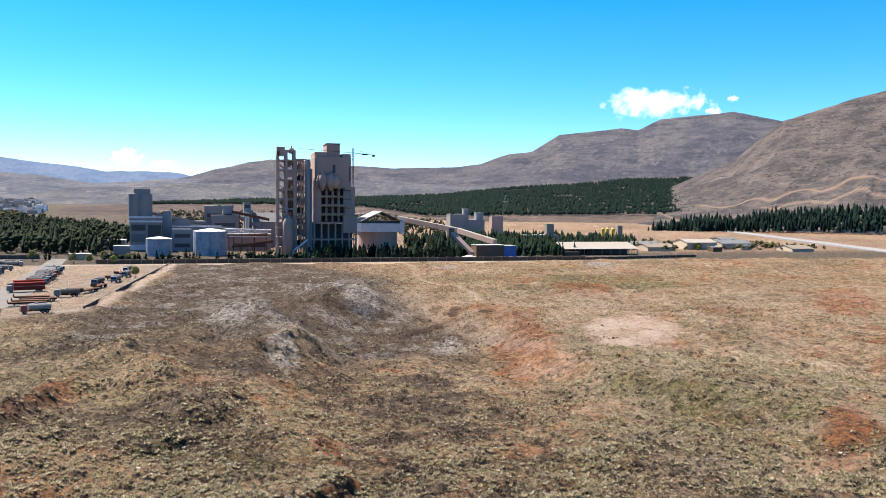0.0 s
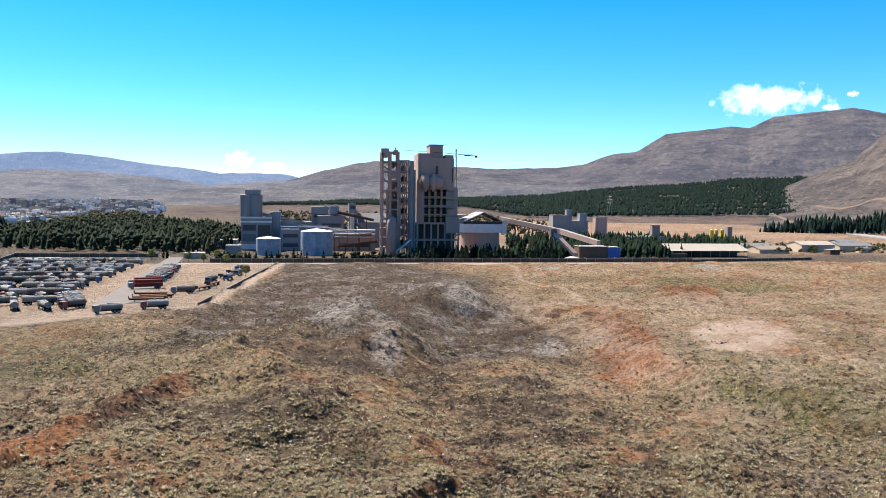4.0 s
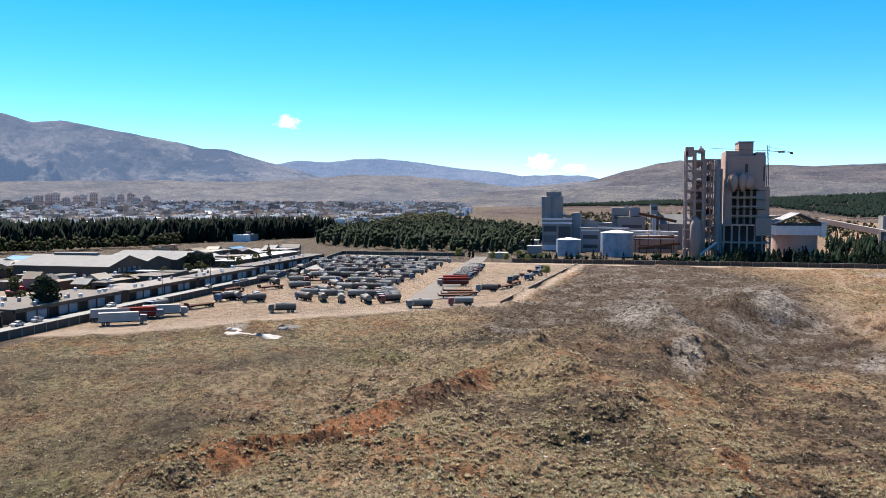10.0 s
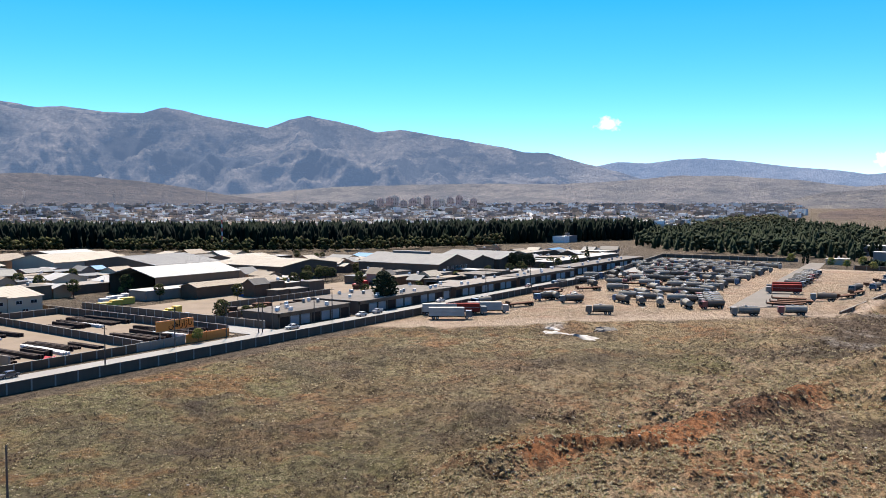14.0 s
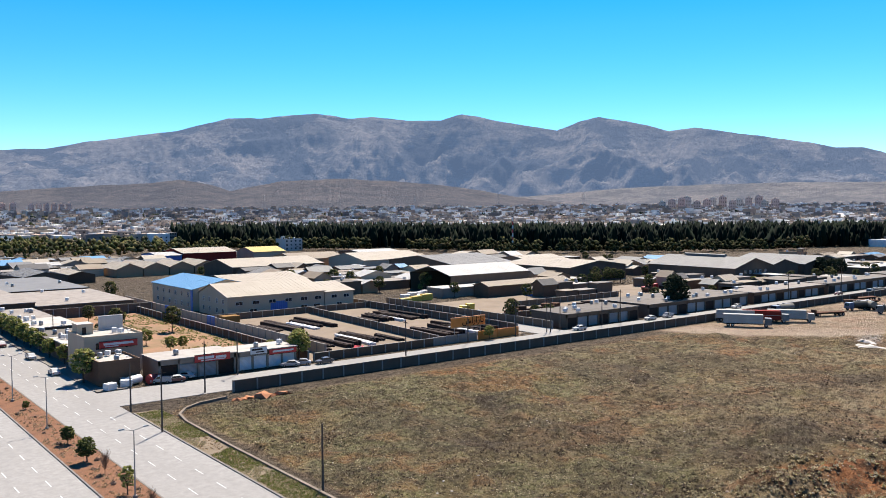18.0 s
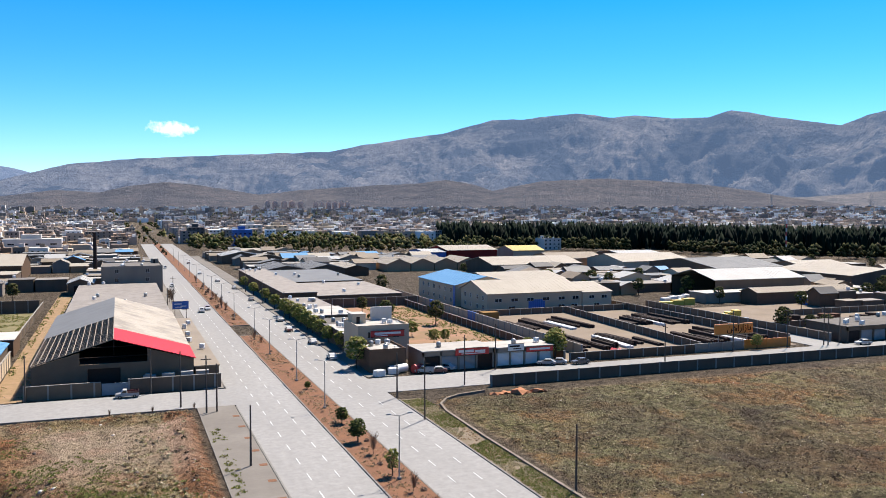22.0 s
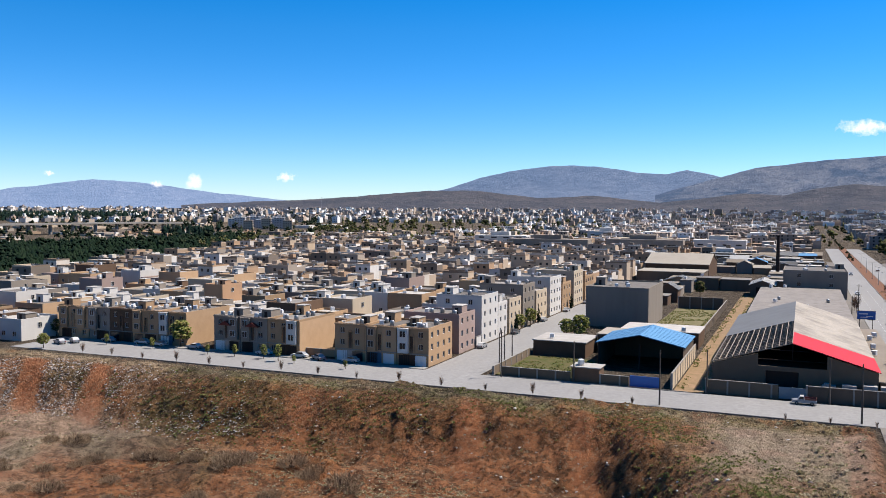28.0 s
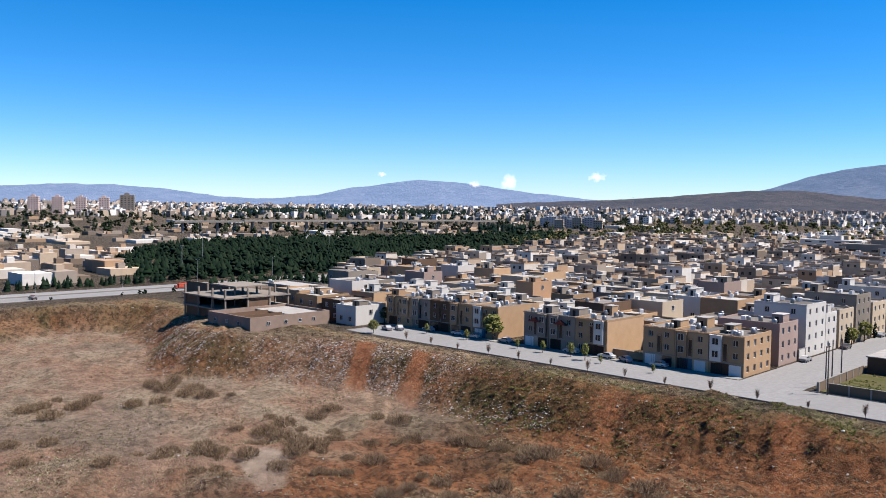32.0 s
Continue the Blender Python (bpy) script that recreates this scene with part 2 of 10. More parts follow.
def gully_share(x, y):
    left, right = np.interp(x, GULLY_X, GULLY_L), np.interp(x, GULLY_X, GULLY_R)
    wob = 6 * (fbm(x, y, 22, 3, 31) - 0.5)
    s = np.minimum((left + wob * np.interp(x, (120, 150), (0.5, 1)) - y) / np.interp(x, (100, 128, 150, 300), (4.6, 5.0, 26.0, 22.0)), (y - right - 0.5 * wob) / np.interp(x, (120, 166, 196, 291), (10, 13, 20, 20)))
    return ease(s) * ease((x - 40) / 30) * ease((335 - x) / 60)


def bump_at(x, y, cx, cy, rx, ry, turn=0):
    c, s = math.cos(radians(turn)), math.sin(radians(turn))
    u, v = ((x - cx) * c + (y - cy) * s) / rx, (-(x - cx) * s + (y - cy) * c) / ry
    return np.exp(-(u * u + v * v))


def berm(x, y):
    """The low bank of red spoil that crosses the field."""
    mid = np.interp(x, (88, 101, 111, 116, 123, 134, 148, 161, 182, 205), (59, 56, 53, 46, 40, 37, 33, 28, 24, 19)) + 5 * (fbm(x, y, 14, 2, 77) - 0.5)
    d = y - mid
    return np.exp(-(d / np.where(d < 0, 2.6, 4.5)) ** 2) * ease((x - 84) / 14) * ease((215 - x) / 20)


def scarp(x, y, cx, cy, wide, high, back):
    """A hump whose steep broken face looks back along x."""
    d = x - cx - 6 * (fbm(x, y, 14, 2, 57) - 0.5)
    return high * ease(d / 4.5) * np.exp(-(np.clip(d, 0, None) / back) ** 2) * np.exp(-((y - cy) / wide) ** 4)


def ridge_line(x, y, line, half):
    """A heap drawn along a line of points."""
    best = np.full(np.shape(x), 1e9)
    for (ax, ay), (bx, by) in zip(line, line[1:]):
        k = np.clip(((x - ax) * (bx - ax) + (y - ay) * (by - ay)) / ((bx - ax) ** 2 + (by - ay) ** 2), 0, 1)
        best = np.minimum(best, np.hypot(x - ax - k * (bx - ax), y - ay - k * (by - ay)))
    return np.exp(-(best / half) ** 2)


def wild(x, y):
    """1 on the open land, 0 under streets, yards and buildings."""
    a = ease((150 - y) / 4) * ease((x - 54) / 2.5) * ease((506 - x) / 6)
    lot = ease((x - np.interp(y, (20, 32, 70, 100, 132, 160), (330, 300, 268, 240, 205, 190))) / 8) * ease((y - np.interp(x, (300, 500), (40, 23))) / 3)
    b = ease((155 - y) / 2.5) * ease((12.4 - x) / 1.5) * ease((x + 300) / 8)
    return np.maximum(a * (1 - lot), b)


def land(x, y):
    x, y = np.asarray(x, float), np.asarray(y, float)
    r = np.hypot(x, y)
    w = wild(x, y)
    z = 26 * ease((r - 800) / 1700) - 0.06
    rough = 2.2 * (fbm(x, y, 34, 3, 3) - 0.5) + 2.3 * (fbm(x, y, 9, 3, 9) - 0.5) + 1.0 * (fbm(x, y, 2.8, 2, 15) - 0.5)
    rough = rough * (1 - 0.8 * ease((y - 138) / 12))
    clods = ridges(x, y, 6.5, 3, 23) - 0.5
    z = z + w * (rough + (0.5 + 1.3 * ease((fbm(x, y, 30, 2, 83) - 0.42) / 0.2)) * clods * (1 - 0.7 * ease((y - 50) / 30) * (x > 10)))
    p = pit_share(x, y)
    z = z - 9.0 * ease(p) + 1.6 * p * (1 - p) * 4 * (fbm(x * 0.35 + y * 0.1, y * 0.1, 2.2, 3, 41) - 0.5) + 1.6 * ease(p) * (fbm(x, y, 24, 3, 12) - 0.5)
    z = z + 3.6 * p * (1 - p) * (ridges(x + 0.25 * y, y * 0.12, 3.4, 3, 47) - 0.55)
    z = z - np.interp(x, (100, 125, 150, 200, 300), (2.4, 2.6, 4.0, 5.6, 5.6)) * gully_share(x, y)
    z = z + 2.5 * berm(x, y) * (0.6 + 0.8 * fbm(x, y, 11, 3, 79))
    heaps = 3.4 * ridge_line(x, y, ((262, -8), (240, -18), (226, -24)), 7) + 2.4 * ridge_line(x, y, ((206, 19), (192, 13), (177, 9)), 6) + 1.6 * ridge_line(x, y, ((258, -6), (232, 4), (212, 5)), 5) + 3.0 * ridge_line(x, y, ((318, -34), (306, -60)), 7) + 2.0 * bump_at(x, y, 236, -4, 20, 9, -25) + 1.8 * bump_at(x, y, 112, -100, 16, 5, 8) + 1.6 * bump_at(x, y, 200, -82, 20, 7, 0) + 2.0 * bump_at(x, y, 300, -170, 26, 9, 12)
    z = z + heaps * (0.7 + 0.6 * fbm(x, y, 7, 3, 51))
    for spot in ((289, -44, 17, 3.6, 38), (207, -15, 11, 2.4, 42), (143, 3, 8, 1.5, 14), (168, 14, 11, 1.8, 18), (199, 19, 10, 1.6, 14), (247, -14, 10, 1.6, 20), (355, -72, 14, 2.0, 20), (330, -150, 26, 2.0, 30)):
        z = z + scarp(x, y, *spot)
    z = z + (0.4 + fbm(x, y, 4, 2, 58)) * (0.9 * np.exp(-((x - 9.3) / 1.7) ** 2) * ease((y - 60) / 10) * ease((153 - y) / 2) + 0.8 * np.exp(-((y - 152) / 1.6) ** 2) * ease((9.5 - x) / 2) * ease((x + 90) / 10))
    z = z + 1.2 * bump_at(x, y, 223, 88, 4, 5) - 1.2 * bump_at(x, y, 140, 3, 5, 9) + 1.1 * bump_at(x, y, -56, 101, 9, 7, 30) + 1.8 * bump_at(x, y, -70, 112, 24, 6, 4)
    return z


def patches(x, y, spots, soft=0.3, seed=0):
    """Uneven patches, each (x, y, half length, half width, turn)."""
    total = np.zeros_like(x)
    edge = 0.5 * (fbm(x, y, 7, 3, 300 + seed) - 0.5)
    for cx, cy, rx, ry, turn in spots:
        total = np.maximum(total, ease((bump_at(x, y, cx, cy, rx * 1.15, ry * 1.15, turn) + edge - 0.3) / soft))
    return total


DARK_SCRUB = ((325, -42, 54, 23, -7), (153, 8, 12, 11, 3), (193, -4, 18, 10, -1), (107, 115, 7, 9, 47), (86, 99, 5, 6, 49), (143, 122, 12, 11, 41), (-111, 49, 10, 9, 156), (164, -39, 34, 14, -13), (136, 2, 10, 6, 4))
ASH = ((462, -128, 16, 7, -15), (462, -222, 22, 9, -25), (236, -66, 14, 5, -16), (313, -54, 25, 8, -10), (263, -16, 14, 4, -4), (213, -17, 16, 4, -4), (261, -5, 28, 9, -1), (225, 106, 9, 3, 20))
ORANGE = ((211, -79, 31, 9, -20), (118, -103, 15, 5, -40), (275, -236, 47, 13, -40), (127, -17, 6, 3, -7), (-72, 106, 8, 5, 124), (-55, 100, 8, 10, 119), (-132, 65, 16, 5, 154), (330, -150, 30, 14, -20))
PAD = ((226, -119, 32, 12, -28), (-118, 82, 9, 4, 150))
GREEN = ((142, -93, 15, 8, -33), (132, 7, 8, 5, 3), (122, -4, 6, 4, 0), (280, -88, 18, 9, -17), (362, -178, 45, 35, -26), (75, 88, 5, 5, 49), (67, 146, 5, 9, 65), (-97, 113, 14, 7, 131), (-79, 125, 14, 8, 122), (218, 33, 12, 6, 9), (189, 56, 14, 11, 16))
STRAW = ((165, -117, 22, 23, -35), (197, 32, 26, 9, 9), (161, 75, 11, 10, 25), (218, 48, 29, 9, 12), (191, 117, 13, 10, 31), (182, 124, 12, 10, 34), (153, 72, 16, 6, 25), (104, 84, 6, 6, 39), (107, 86, 5, 6, 39), (-256, 120, 21, 17, 155), (300, -135, 40, 18, -25))
MASKS = ("olive", "red", "pale", "green", "scrub", "ash", "straw", "built", "slope", "bare_red")


TRACK = ((-240, 96), (-198, 88), (-176, 81), (-158, 79), (-145, 77), (-134, 71), (-122, 61))


def earth_masks(x, y):
    """Where the open land is red, pale, green, scrubby, ashen, straw-coloured or built over."""
    w, p, g = wild(x, y), pit_share(x, y), gully_share(x, y)
    slope = 4 * p * (1 - p)
    dist = np.hypot(x, y)
    lip = 4 * g * (1 - g)
    red = np.interp(x, (-220, -180, -125, -95, -50, 0), (0.5, 0.6, 0.75, 1.1, 1.3, 1.3)) * slope + 1.9 * berm(x, y) * ease((fbm(x, y, 10, 3, 2) - 0.32) / 0.22) * ease((185 - x) / 30) + 0.75 * lip * ease((-y - 50) / 14) * ease((x - 165) / 20) + 1.4 * lip * ease((140 - x) / 12) * ease((y + 40) / 10)
    red = red + 0.75 * ease(p) * (1 - slope) * ease((x + 135) / 40) * (x < 12) * (0.5 + fbm(x, y, 10, 3, 421)) + 0.7 * patches(x, y, PAD, 0.25, 2) + 0.5 * ease((fbm(x, y, 13, 3, 88) - 0.59) / 0.1) + 0.6 * ease(p) * (1 - slope) * ease((fbm(x, y, 12, 3, 151) - 0.44) / 0.14) + 1.1 * bump_at(x, y, -124, 87, 16, 5, 84) + 1.1 * patches(x, y, ORANGE, 0.5, 1) + 0.4 * ridge_line(x, y, ((206, 15), (194, 9), (178, 8)), 4) + 0.35 * ridge_line(x, y, ((232, 0), (214, -8), (210, -16)), 5) + 1.2 * ridge_line(x, y, ((286, -94), (250, -92), (214, -86)), 7) + 0.45 * ease((fbm(x, y, 4, 2, 90) - 0.62) / 0.1)
    rim = np.abs(y - np.interp(x, RIM_X, RIM_Y) - 3)
    pale = 0.68 * patches(x, y, PAD, 0.25, 2) + ease(1 - np.abs(y - np.interp(x, (290, 305, 497), (52, 35, 17)) - 2) / 5) * ease((x - 285) / 10) * ease((512 - x) / 5) + ease(1 - np.abs(x - 505) / 7) * ease((y + 330) / 20)
    pale = pale + 0.5 * ease((x + 16) / 8) * ease((12 - x) / 4) * ease((y - 110) / 20) * ease((150 - y) / 5)
    path_mid = np.interp(x, (300, 340, 400, 470), (-96, -104, -96, -112))
    pale = pale + 0.6 * ease(1 - np.abs(y - path_mid) / 3) * ease((x - 300) / 10)
    slides = np.exp(-((x + 151.2 + 0.70 * (y - 127)) / 3.9) ** 6) + np.exp(-((x + 139.8 + 0.62 * (y - 137)) / 3.5) ** 6) + 0.5 * np.exp(-((x + 84 + 0.3 * (y - 126)) / 3.6) ** 4) + 0.7 * np.exp(-((x + 52 + 0.3 * (y - 134)) / 2.6) ** 4) + 0.7 * np.exp(-((x + 30 + 0.3 * (y - 130)) / 2.6) ** 4)
    bare_red = ease(p / 0.12) * ease((1.02 - p) / 0.12) * np.clip(slides, 0, 1) * (y > 100) * (x < 5)
    green = 0.45 * ease((fbm(x, y, 30, 3, 61) - 0.52) / 0.15) + 0.9 * patches(x, y, GREEN, 0.4, 3) + 1.0 * slope * np.clip(ease((fbm(x, y, 18, 3, 19) - 0.5) / 0.1) + bump_at(x, y, -108, 136, 24, 8, -4) + 0.8 * bump_at(x, y, -225, 120, 30, 14, 30) + 0.2 * bump_at(x, y, -14, 130, 10, 12, 0), 0, 1) * np.interp(x, (-90, -70), (0.8, 0.3))
    scrub = 0.45 * g * (1 - 0.9 * lip) * ease((fbm(x, y, 5, 3, 409) - 0.42) / 0.14) + 0.55 * ease((fbm(x, y, 24, 3, 23) - 0.5) / 0.15) + 0.75 * patches(x, y, DARK_SCRUB, 0.5, 4) * (0.35 + 0.65 * ease((fbm(x, y, 6, 3, 405) - 0.42) / 0.14))
    dark_field = ease((x - 205) / 40) * ease((505 - x) / 30) * ease((y + 92 - 0.12 * (x - 250)) / 22) * ease((np.interp(x, (200, 290, 330, 510), (45, 50, 34, 16)) - y) / 14)
    scrub = scrub + 0.35 * bump_at(x, y, 185, 45, 60, 24, -20) + 0.95 * dark_field * (0.55 + 0.45 * ease((fbm(x, y, 15, 3, 207) - 0.35) / 0.2))
    green = green + 0.7 * ease(1 - np.abs(rim - 2) / 5) * (x < 12) * (x > -130) * (y > 90) * ease((fbm(x, y, 6, 3, 171) - 0.42) / 0.12)
    green = green + 0.8 * lip * ease((-y - 60) / 10) * ease((170 - x) / 10)
    pale = pale + 0.12 * lip * ease((-y - 55) / 12) * ease((x - 168) / 14)
    plot = ease((x + 22) / 8) * ease((12.4 - x) / 2) * ease((y - 60) / 20) * ease((156 - y) / 3) * (1 - p)
    plain = ease((y - 45) / 30) * ease((x - 54) / 4) * w
    scrub, green = scrub * (1 - plot) * (1 - 0.2 * plain) + 0.65 * ease((x - 225) / 50) * w * ease((y + 95) / 25) * ease((30 - y) / 20), green + 0.95 * plot * ease((fbm(x, y, 9, 3, 66) - 0.42) / 0.12) + ridge_line(x, y, ((-70, 150), (-30, 148), (-17, 139), (-8, 126), (0, 112), (5, 96)), 5) + (0.2 + 0.75 * ease((150 - x) / 60)) * plain
    scrub = scrub + 0.3 * plain * ease((fbm(x, y, 20, 3, 433) - 0.5) / 0.12) * ease((x - 82) / 30)
    green = green + 0.5 * plain * ease((100 - x) / 25) * ease((fbm(x, y, 8, 3, 437) - 0.4) / 0.15)
    track = ridge_line(x, y, TRACK, 3.6) * (0.55 + 0.6 * fbm(x, y, 6, 3, 181)) + 0.8 * ridge_line(x, y, ((-121, 94), (-126, 81), (-134, 72)), 4.5) * ease((fbm(x, y, 7, 3, 183) - 0.4) / 0.15)
    pale, red = pale + 0.12 * plot + 0.45 * ease(p) * (1 - slope) * ease((-100 - x) / 40) * (1 - 0.5 * np.clip(track, 0, 1)) + 0.35 * np.clip(track, 0, 1) + 0.28 * ease((-y - 55) / 20) * w * (x > 60) * (x < 330) * ease((fbm(x, y, 8, 3, 161) - 0.4) / 0.15), red * (1 - 0.2 * plain) + 0.8 * track + 0.15 * plot + 1.2 * plot * (x > 6.5) + 0.15 * plain * ease((fbm(x, y, 7, 3, 141) - 0.5) / 0.12) + 0.1 * plot + 0.9 * ease(1 - np.abs(x - 9.5) / 2.5) * (y > 60)
    straw = 0.8 * plot + 0.75 * ease(p) * (1 - slope) + 0.7 * lip * ease((-y - 55) / 14) + patches(x, y, STRAW, 0.5, 5) + 0.5 * ease((fbm(x, y, 19, 3, 401) - 0.52) / 0.12) + 0.9 * ease(1 - rim / 7) * (x < 14) * (y > 90)
    park = ease((x - np.interp(y, (20, 32, 70, 100, 132, 160), (330, 300, 268, 240, 205, 190))) / 8) * ease((y - np.interp(x, (300, 500), (40, 23))) / 3) * ease((156 - y) / 3) * ease((506 - x) / 6)
    waste = ease((x - 560) / 60) * ease((20 - y) / 60) * (0.5 + 0.5 * fbm(x, y, 60, 3, 33))
    pale, red = pale + park * (0.6 + 0.5 * ease(1 - (x - np.interp(y, (20, 32, 70, 100, 132, 160), (330, 300, 268, 240, 205, 190))) / 34) * ease((y - 55) / 20)) + 0.45 * waste, red + 0.6 * waste
    works_road = ease(1.4 - np.abs(x - 506) / 4) * ease((y + 330) / 20) * ease((90 - y) / 10)
    pale = pale + works_road
    built = (1 - works_road) * (1 - w) * (1 - 0.85 * park) * (1 - waste) * ease((dist - 60) / 30)
    olive = plain * (0.45 + 0.75 * ease((fbm(x, y, 26, 3, 431) - 0.42) / 0.2))
    return dict(olive=olive, red=red * (1 - 0.7 * np.clip(scrub, 0, 1) * (1 - slope)), pale=pale, green=green, scrub=scrub * (1 - slope) * np.interp(y, (-85, -45), (0.4, 1.0)), ash=np.maximum(patches(x, y, ASH, 0.4, 6), (0.75 * ridge_line(x, y, ((264, -10), (240, -19), (228, -24)), 4.5) + 0.6 * ridge_line(x, y, ((320, -30), (308, -58)), 5)) * (0.5 + 0.9 * fbm(x, y, 5, 3, 311)) + 0.6 * dark_field * ease((fbm(x, y, 8, 4, 313) - 0.52) / 0.12)), straw=straw * (1 - 0.9 * slope), built=built, slope=0.7 * slope * (1 - bare_red), bare_red=bare_red)


def paint_masks(me, x, y, spread=lambda v: v):
    for key, val in earth_masks(x, y).items():
        me.attributes.new(key, "FLOAT", "POINT").data.foreach_set("value", spread(np.clip(val, 0, 1).astype(np.float32)))


def ground_sheet():
    az = np.concatenate([np.arange(-136, 76, 0.27), np.arange(76, 224, 4.0)])
    rr = np.concatenate([[0.02, 30, 60, 78], np.geomspace(88, 640, 350), np.geomspace(655, 4960, 60)])
    a, r = np.meshgrid(np.radians(az), rr)
    x, y = -np.sin(a) * r, np.cos(a) * r
    x[0] += 3.0
    z = land(x, y)
    n, k = len(az), len(rr)
    i = np.arange(k - 1)[:, None] * n
    j = np.arange(n)[None, :]
    f = np.stack([i + j, i + (j + 1) % n, i + n + (j + 1) % n, i + n + j], -1).reshape(-1, 4)
    me = bpy.data.meshes.new("ground")
    me.from_pydata(np.stack([x, y, z], -1).reshape(-1, 3).tolist(), [], f.tolist())
    x, y = x.ravel(), y.ravel()
    paint_masks(me, x, y)
    me.polygons.foreach_set("use_smooth", [True] * len(me.polygons))
    me.update()
    return me


def ground_material(name, tufts=False):
    """Dry earth; the same colours, uneven from plant to plant, serve the tufts that grow on it."""
    m, n, l, b = nodes_of(name)
    get = {}
    for key in MASKS:
        at = n.new("ShaderNodeAttribute")
        at.attribute_name = key
        get[key] = at.outputs["Fac"]

    def times(a, c):
        x = n.new("ShaderNodeMath")
        x.operation = "MULTIPLY"
        for s, v in zip(x.inputs, (a, c)):
            if isinstance(v, (int, float)):
                s.default_value = v
            else:
                l.new(v, s)
        x.use_clamp = True
        return x.outputs[0]

    wide = noise_of(n, l, 0.045, 5, 0.62, 0.38, 0.62)
    mid = noise_of(n, l, 0.22, 6, 0.7, 0.36, 0.64)
    fine = noise_of(n, l, 1.1, 6, 0.75, 0.34, 0.66)
    grit = noise_of(n, l, 4.0, 4, 0.8, 0.3, 0.7)
    col = mixer(n, l, mid, (0.41, 0.29, 0.178), (0.30, 0.198, 0.114))
    col = mixer(n, l, times(wide, 0.5), col, (0.232, 0.156, 0.084))
    col = mixer(n, l, times(get["straw"], times(fine, 0.85)), col, (0.47, 0.375, 0.245))
    col = mixer(n, l, times(get["green"], times(noise_of(n, l, 0.5, 5, 0.7, 0.3, 0.55), 0.85)), col, mixer(n, l, mid, (0.15, 0.15, 0.05), (0.10, 0.11, 0.032)))
    col = mixer(n, l, times(get["olive"], 0.68), col, mixer(n, l, mid, (0.178, 0.168, 0.090), (0.118, 0.106, 0.058)))
    col = mixer(n, l, times(get["red"], 0.85), col, mixer(n, l, mid, (0.35, 0.135, 0.05), (0.235, 0.082, 0.031)))
    col = mixer(n, l, times(get["scrub"], 0.85), col, mixer(n, l, fine, (0.115, 0.088, 0.068), (0.05, 0.037, 0.03)))
    col = mixer(n, l, times(get["slope"], times(fine, 0.45)), col, (0.13, 0.055, 0.026))
    col = mixer(n, l, times(get["green"], times(get["slope"], mid)), col, (0.062, 0.07, 0.026))
    col = mixer(n, l, times(get["bare_red"], 0.95), col, mixer(n, l, mid, (0.36, 0.145, 0.064), (0.28, 0.105, 0.046)))
    col = mixer(n, l, times(get["ash"], times(noise_of(n, l, 0.9, 6, 0.8, 0.36, 0.54), 0.95)), col, (0.36, 0.325, 0.285))
    col = mixer(n, l, times(get["pale"], 0.95), col, mixer(n, l, mid, (0.47, 0.37, 0.285), (0.37, 0.285, 0.215)))
    col = mixer(n, l, get["built"], col, mixer(n, l, mid, (0.145, 0.115, 0.084), (0.09, 0.071, 0.053)))
    # Shade between clumps and clods is put into the colour by noise.
    hummock_shade = noise_of(n, l, 0.28, 5, 0.68, 0.48, 0.60)
    lump_shade = noise_of(n, l, 0.75, 6, 0.72, 0.48, 0.58)
    chalk = noise_of(n, l, 1.3, 5, 0.8, 0.54, 0.66)
    open_land = n.new("ShaderNodeMath")
    open_land.operation, open_land.inputs[0].default_value = "SUBTRACT", 1.0
    l.new(get["scrub"], open_land.inputs[1])
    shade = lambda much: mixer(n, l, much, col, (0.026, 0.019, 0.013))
    even = n.new("ShaderNodeMath")
    even.operation, even.inputs[0].default_value, even.use_clamp = "SUBTRACT", 1.0, True
    both = n.new("ShaderNodeMath")
    both.operation, both.inputs[1].default_value = "MULTIPLY_ADD", 0.6
    l.new(get["bare_red"], both.inputs[0])
    l.new(times(get["pale"], 0.8), both.inputs[2])
    l.new(both.outputs[0], even.inputs[1])
    col = mixer(n, l, times(times(hummock_shade, 0.74), even.outputs[0]), col, shade(0.7))
    col = mixer(n, l, times(times(lump_shade, 0.82), even.outputs[0]), col, shade(0.8))
    col = mixer(n, l, times(times(chalk, 0.85), open_land.outputs[0]), col, mixer(n, l, 0.6, col, (0.46, 0.37, 0.25)))
    if tufts:
        g = n.new("ShaderNodeNewGeometry")
        r = n.new("ShaderNodeMapRange")
        r.inputs[3].default_value, r.inputs[4].default_value = 0.55, 1.25
        l.new(g.outputs["Random Per Island"], r.inputs[0])
        hv = n.new("ShaderNodeHueSaturation")
        l.new(r.outputs[0], hv.inputs["Value"])
        l.new(col, hv.inputs["Color"])
        col = hv.outputs[0]
        leafy(n, l, b, col, 0.4)
    else:
        # Finer near-black specks paint the shade between crumbs of earth.
        crumb_shade = noise_of(n, l, 2.6, 5, 0.8, 0.48, 0.62)
        col = mixer(n, l, times(times(crumb_shade, 0.65), even.outputs[0]), col, shade(0.65))
        add = n.new("ShaderNodeMath")
        add.operation = "ADD"
        l.new(fine, add.inputs[0])
        l.new(grit, add.inputs[1])
        bump_of(n, l, add.outputs[0], 0.9, 0.5, b)
    l.new(col, b.inputs["Base Color"])
    b.inputs["Roughness"].default_value = 0.95
    return m


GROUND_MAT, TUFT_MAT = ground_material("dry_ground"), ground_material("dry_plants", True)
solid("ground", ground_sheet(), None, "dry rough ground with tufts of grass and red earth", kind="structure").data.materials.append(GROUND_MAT)

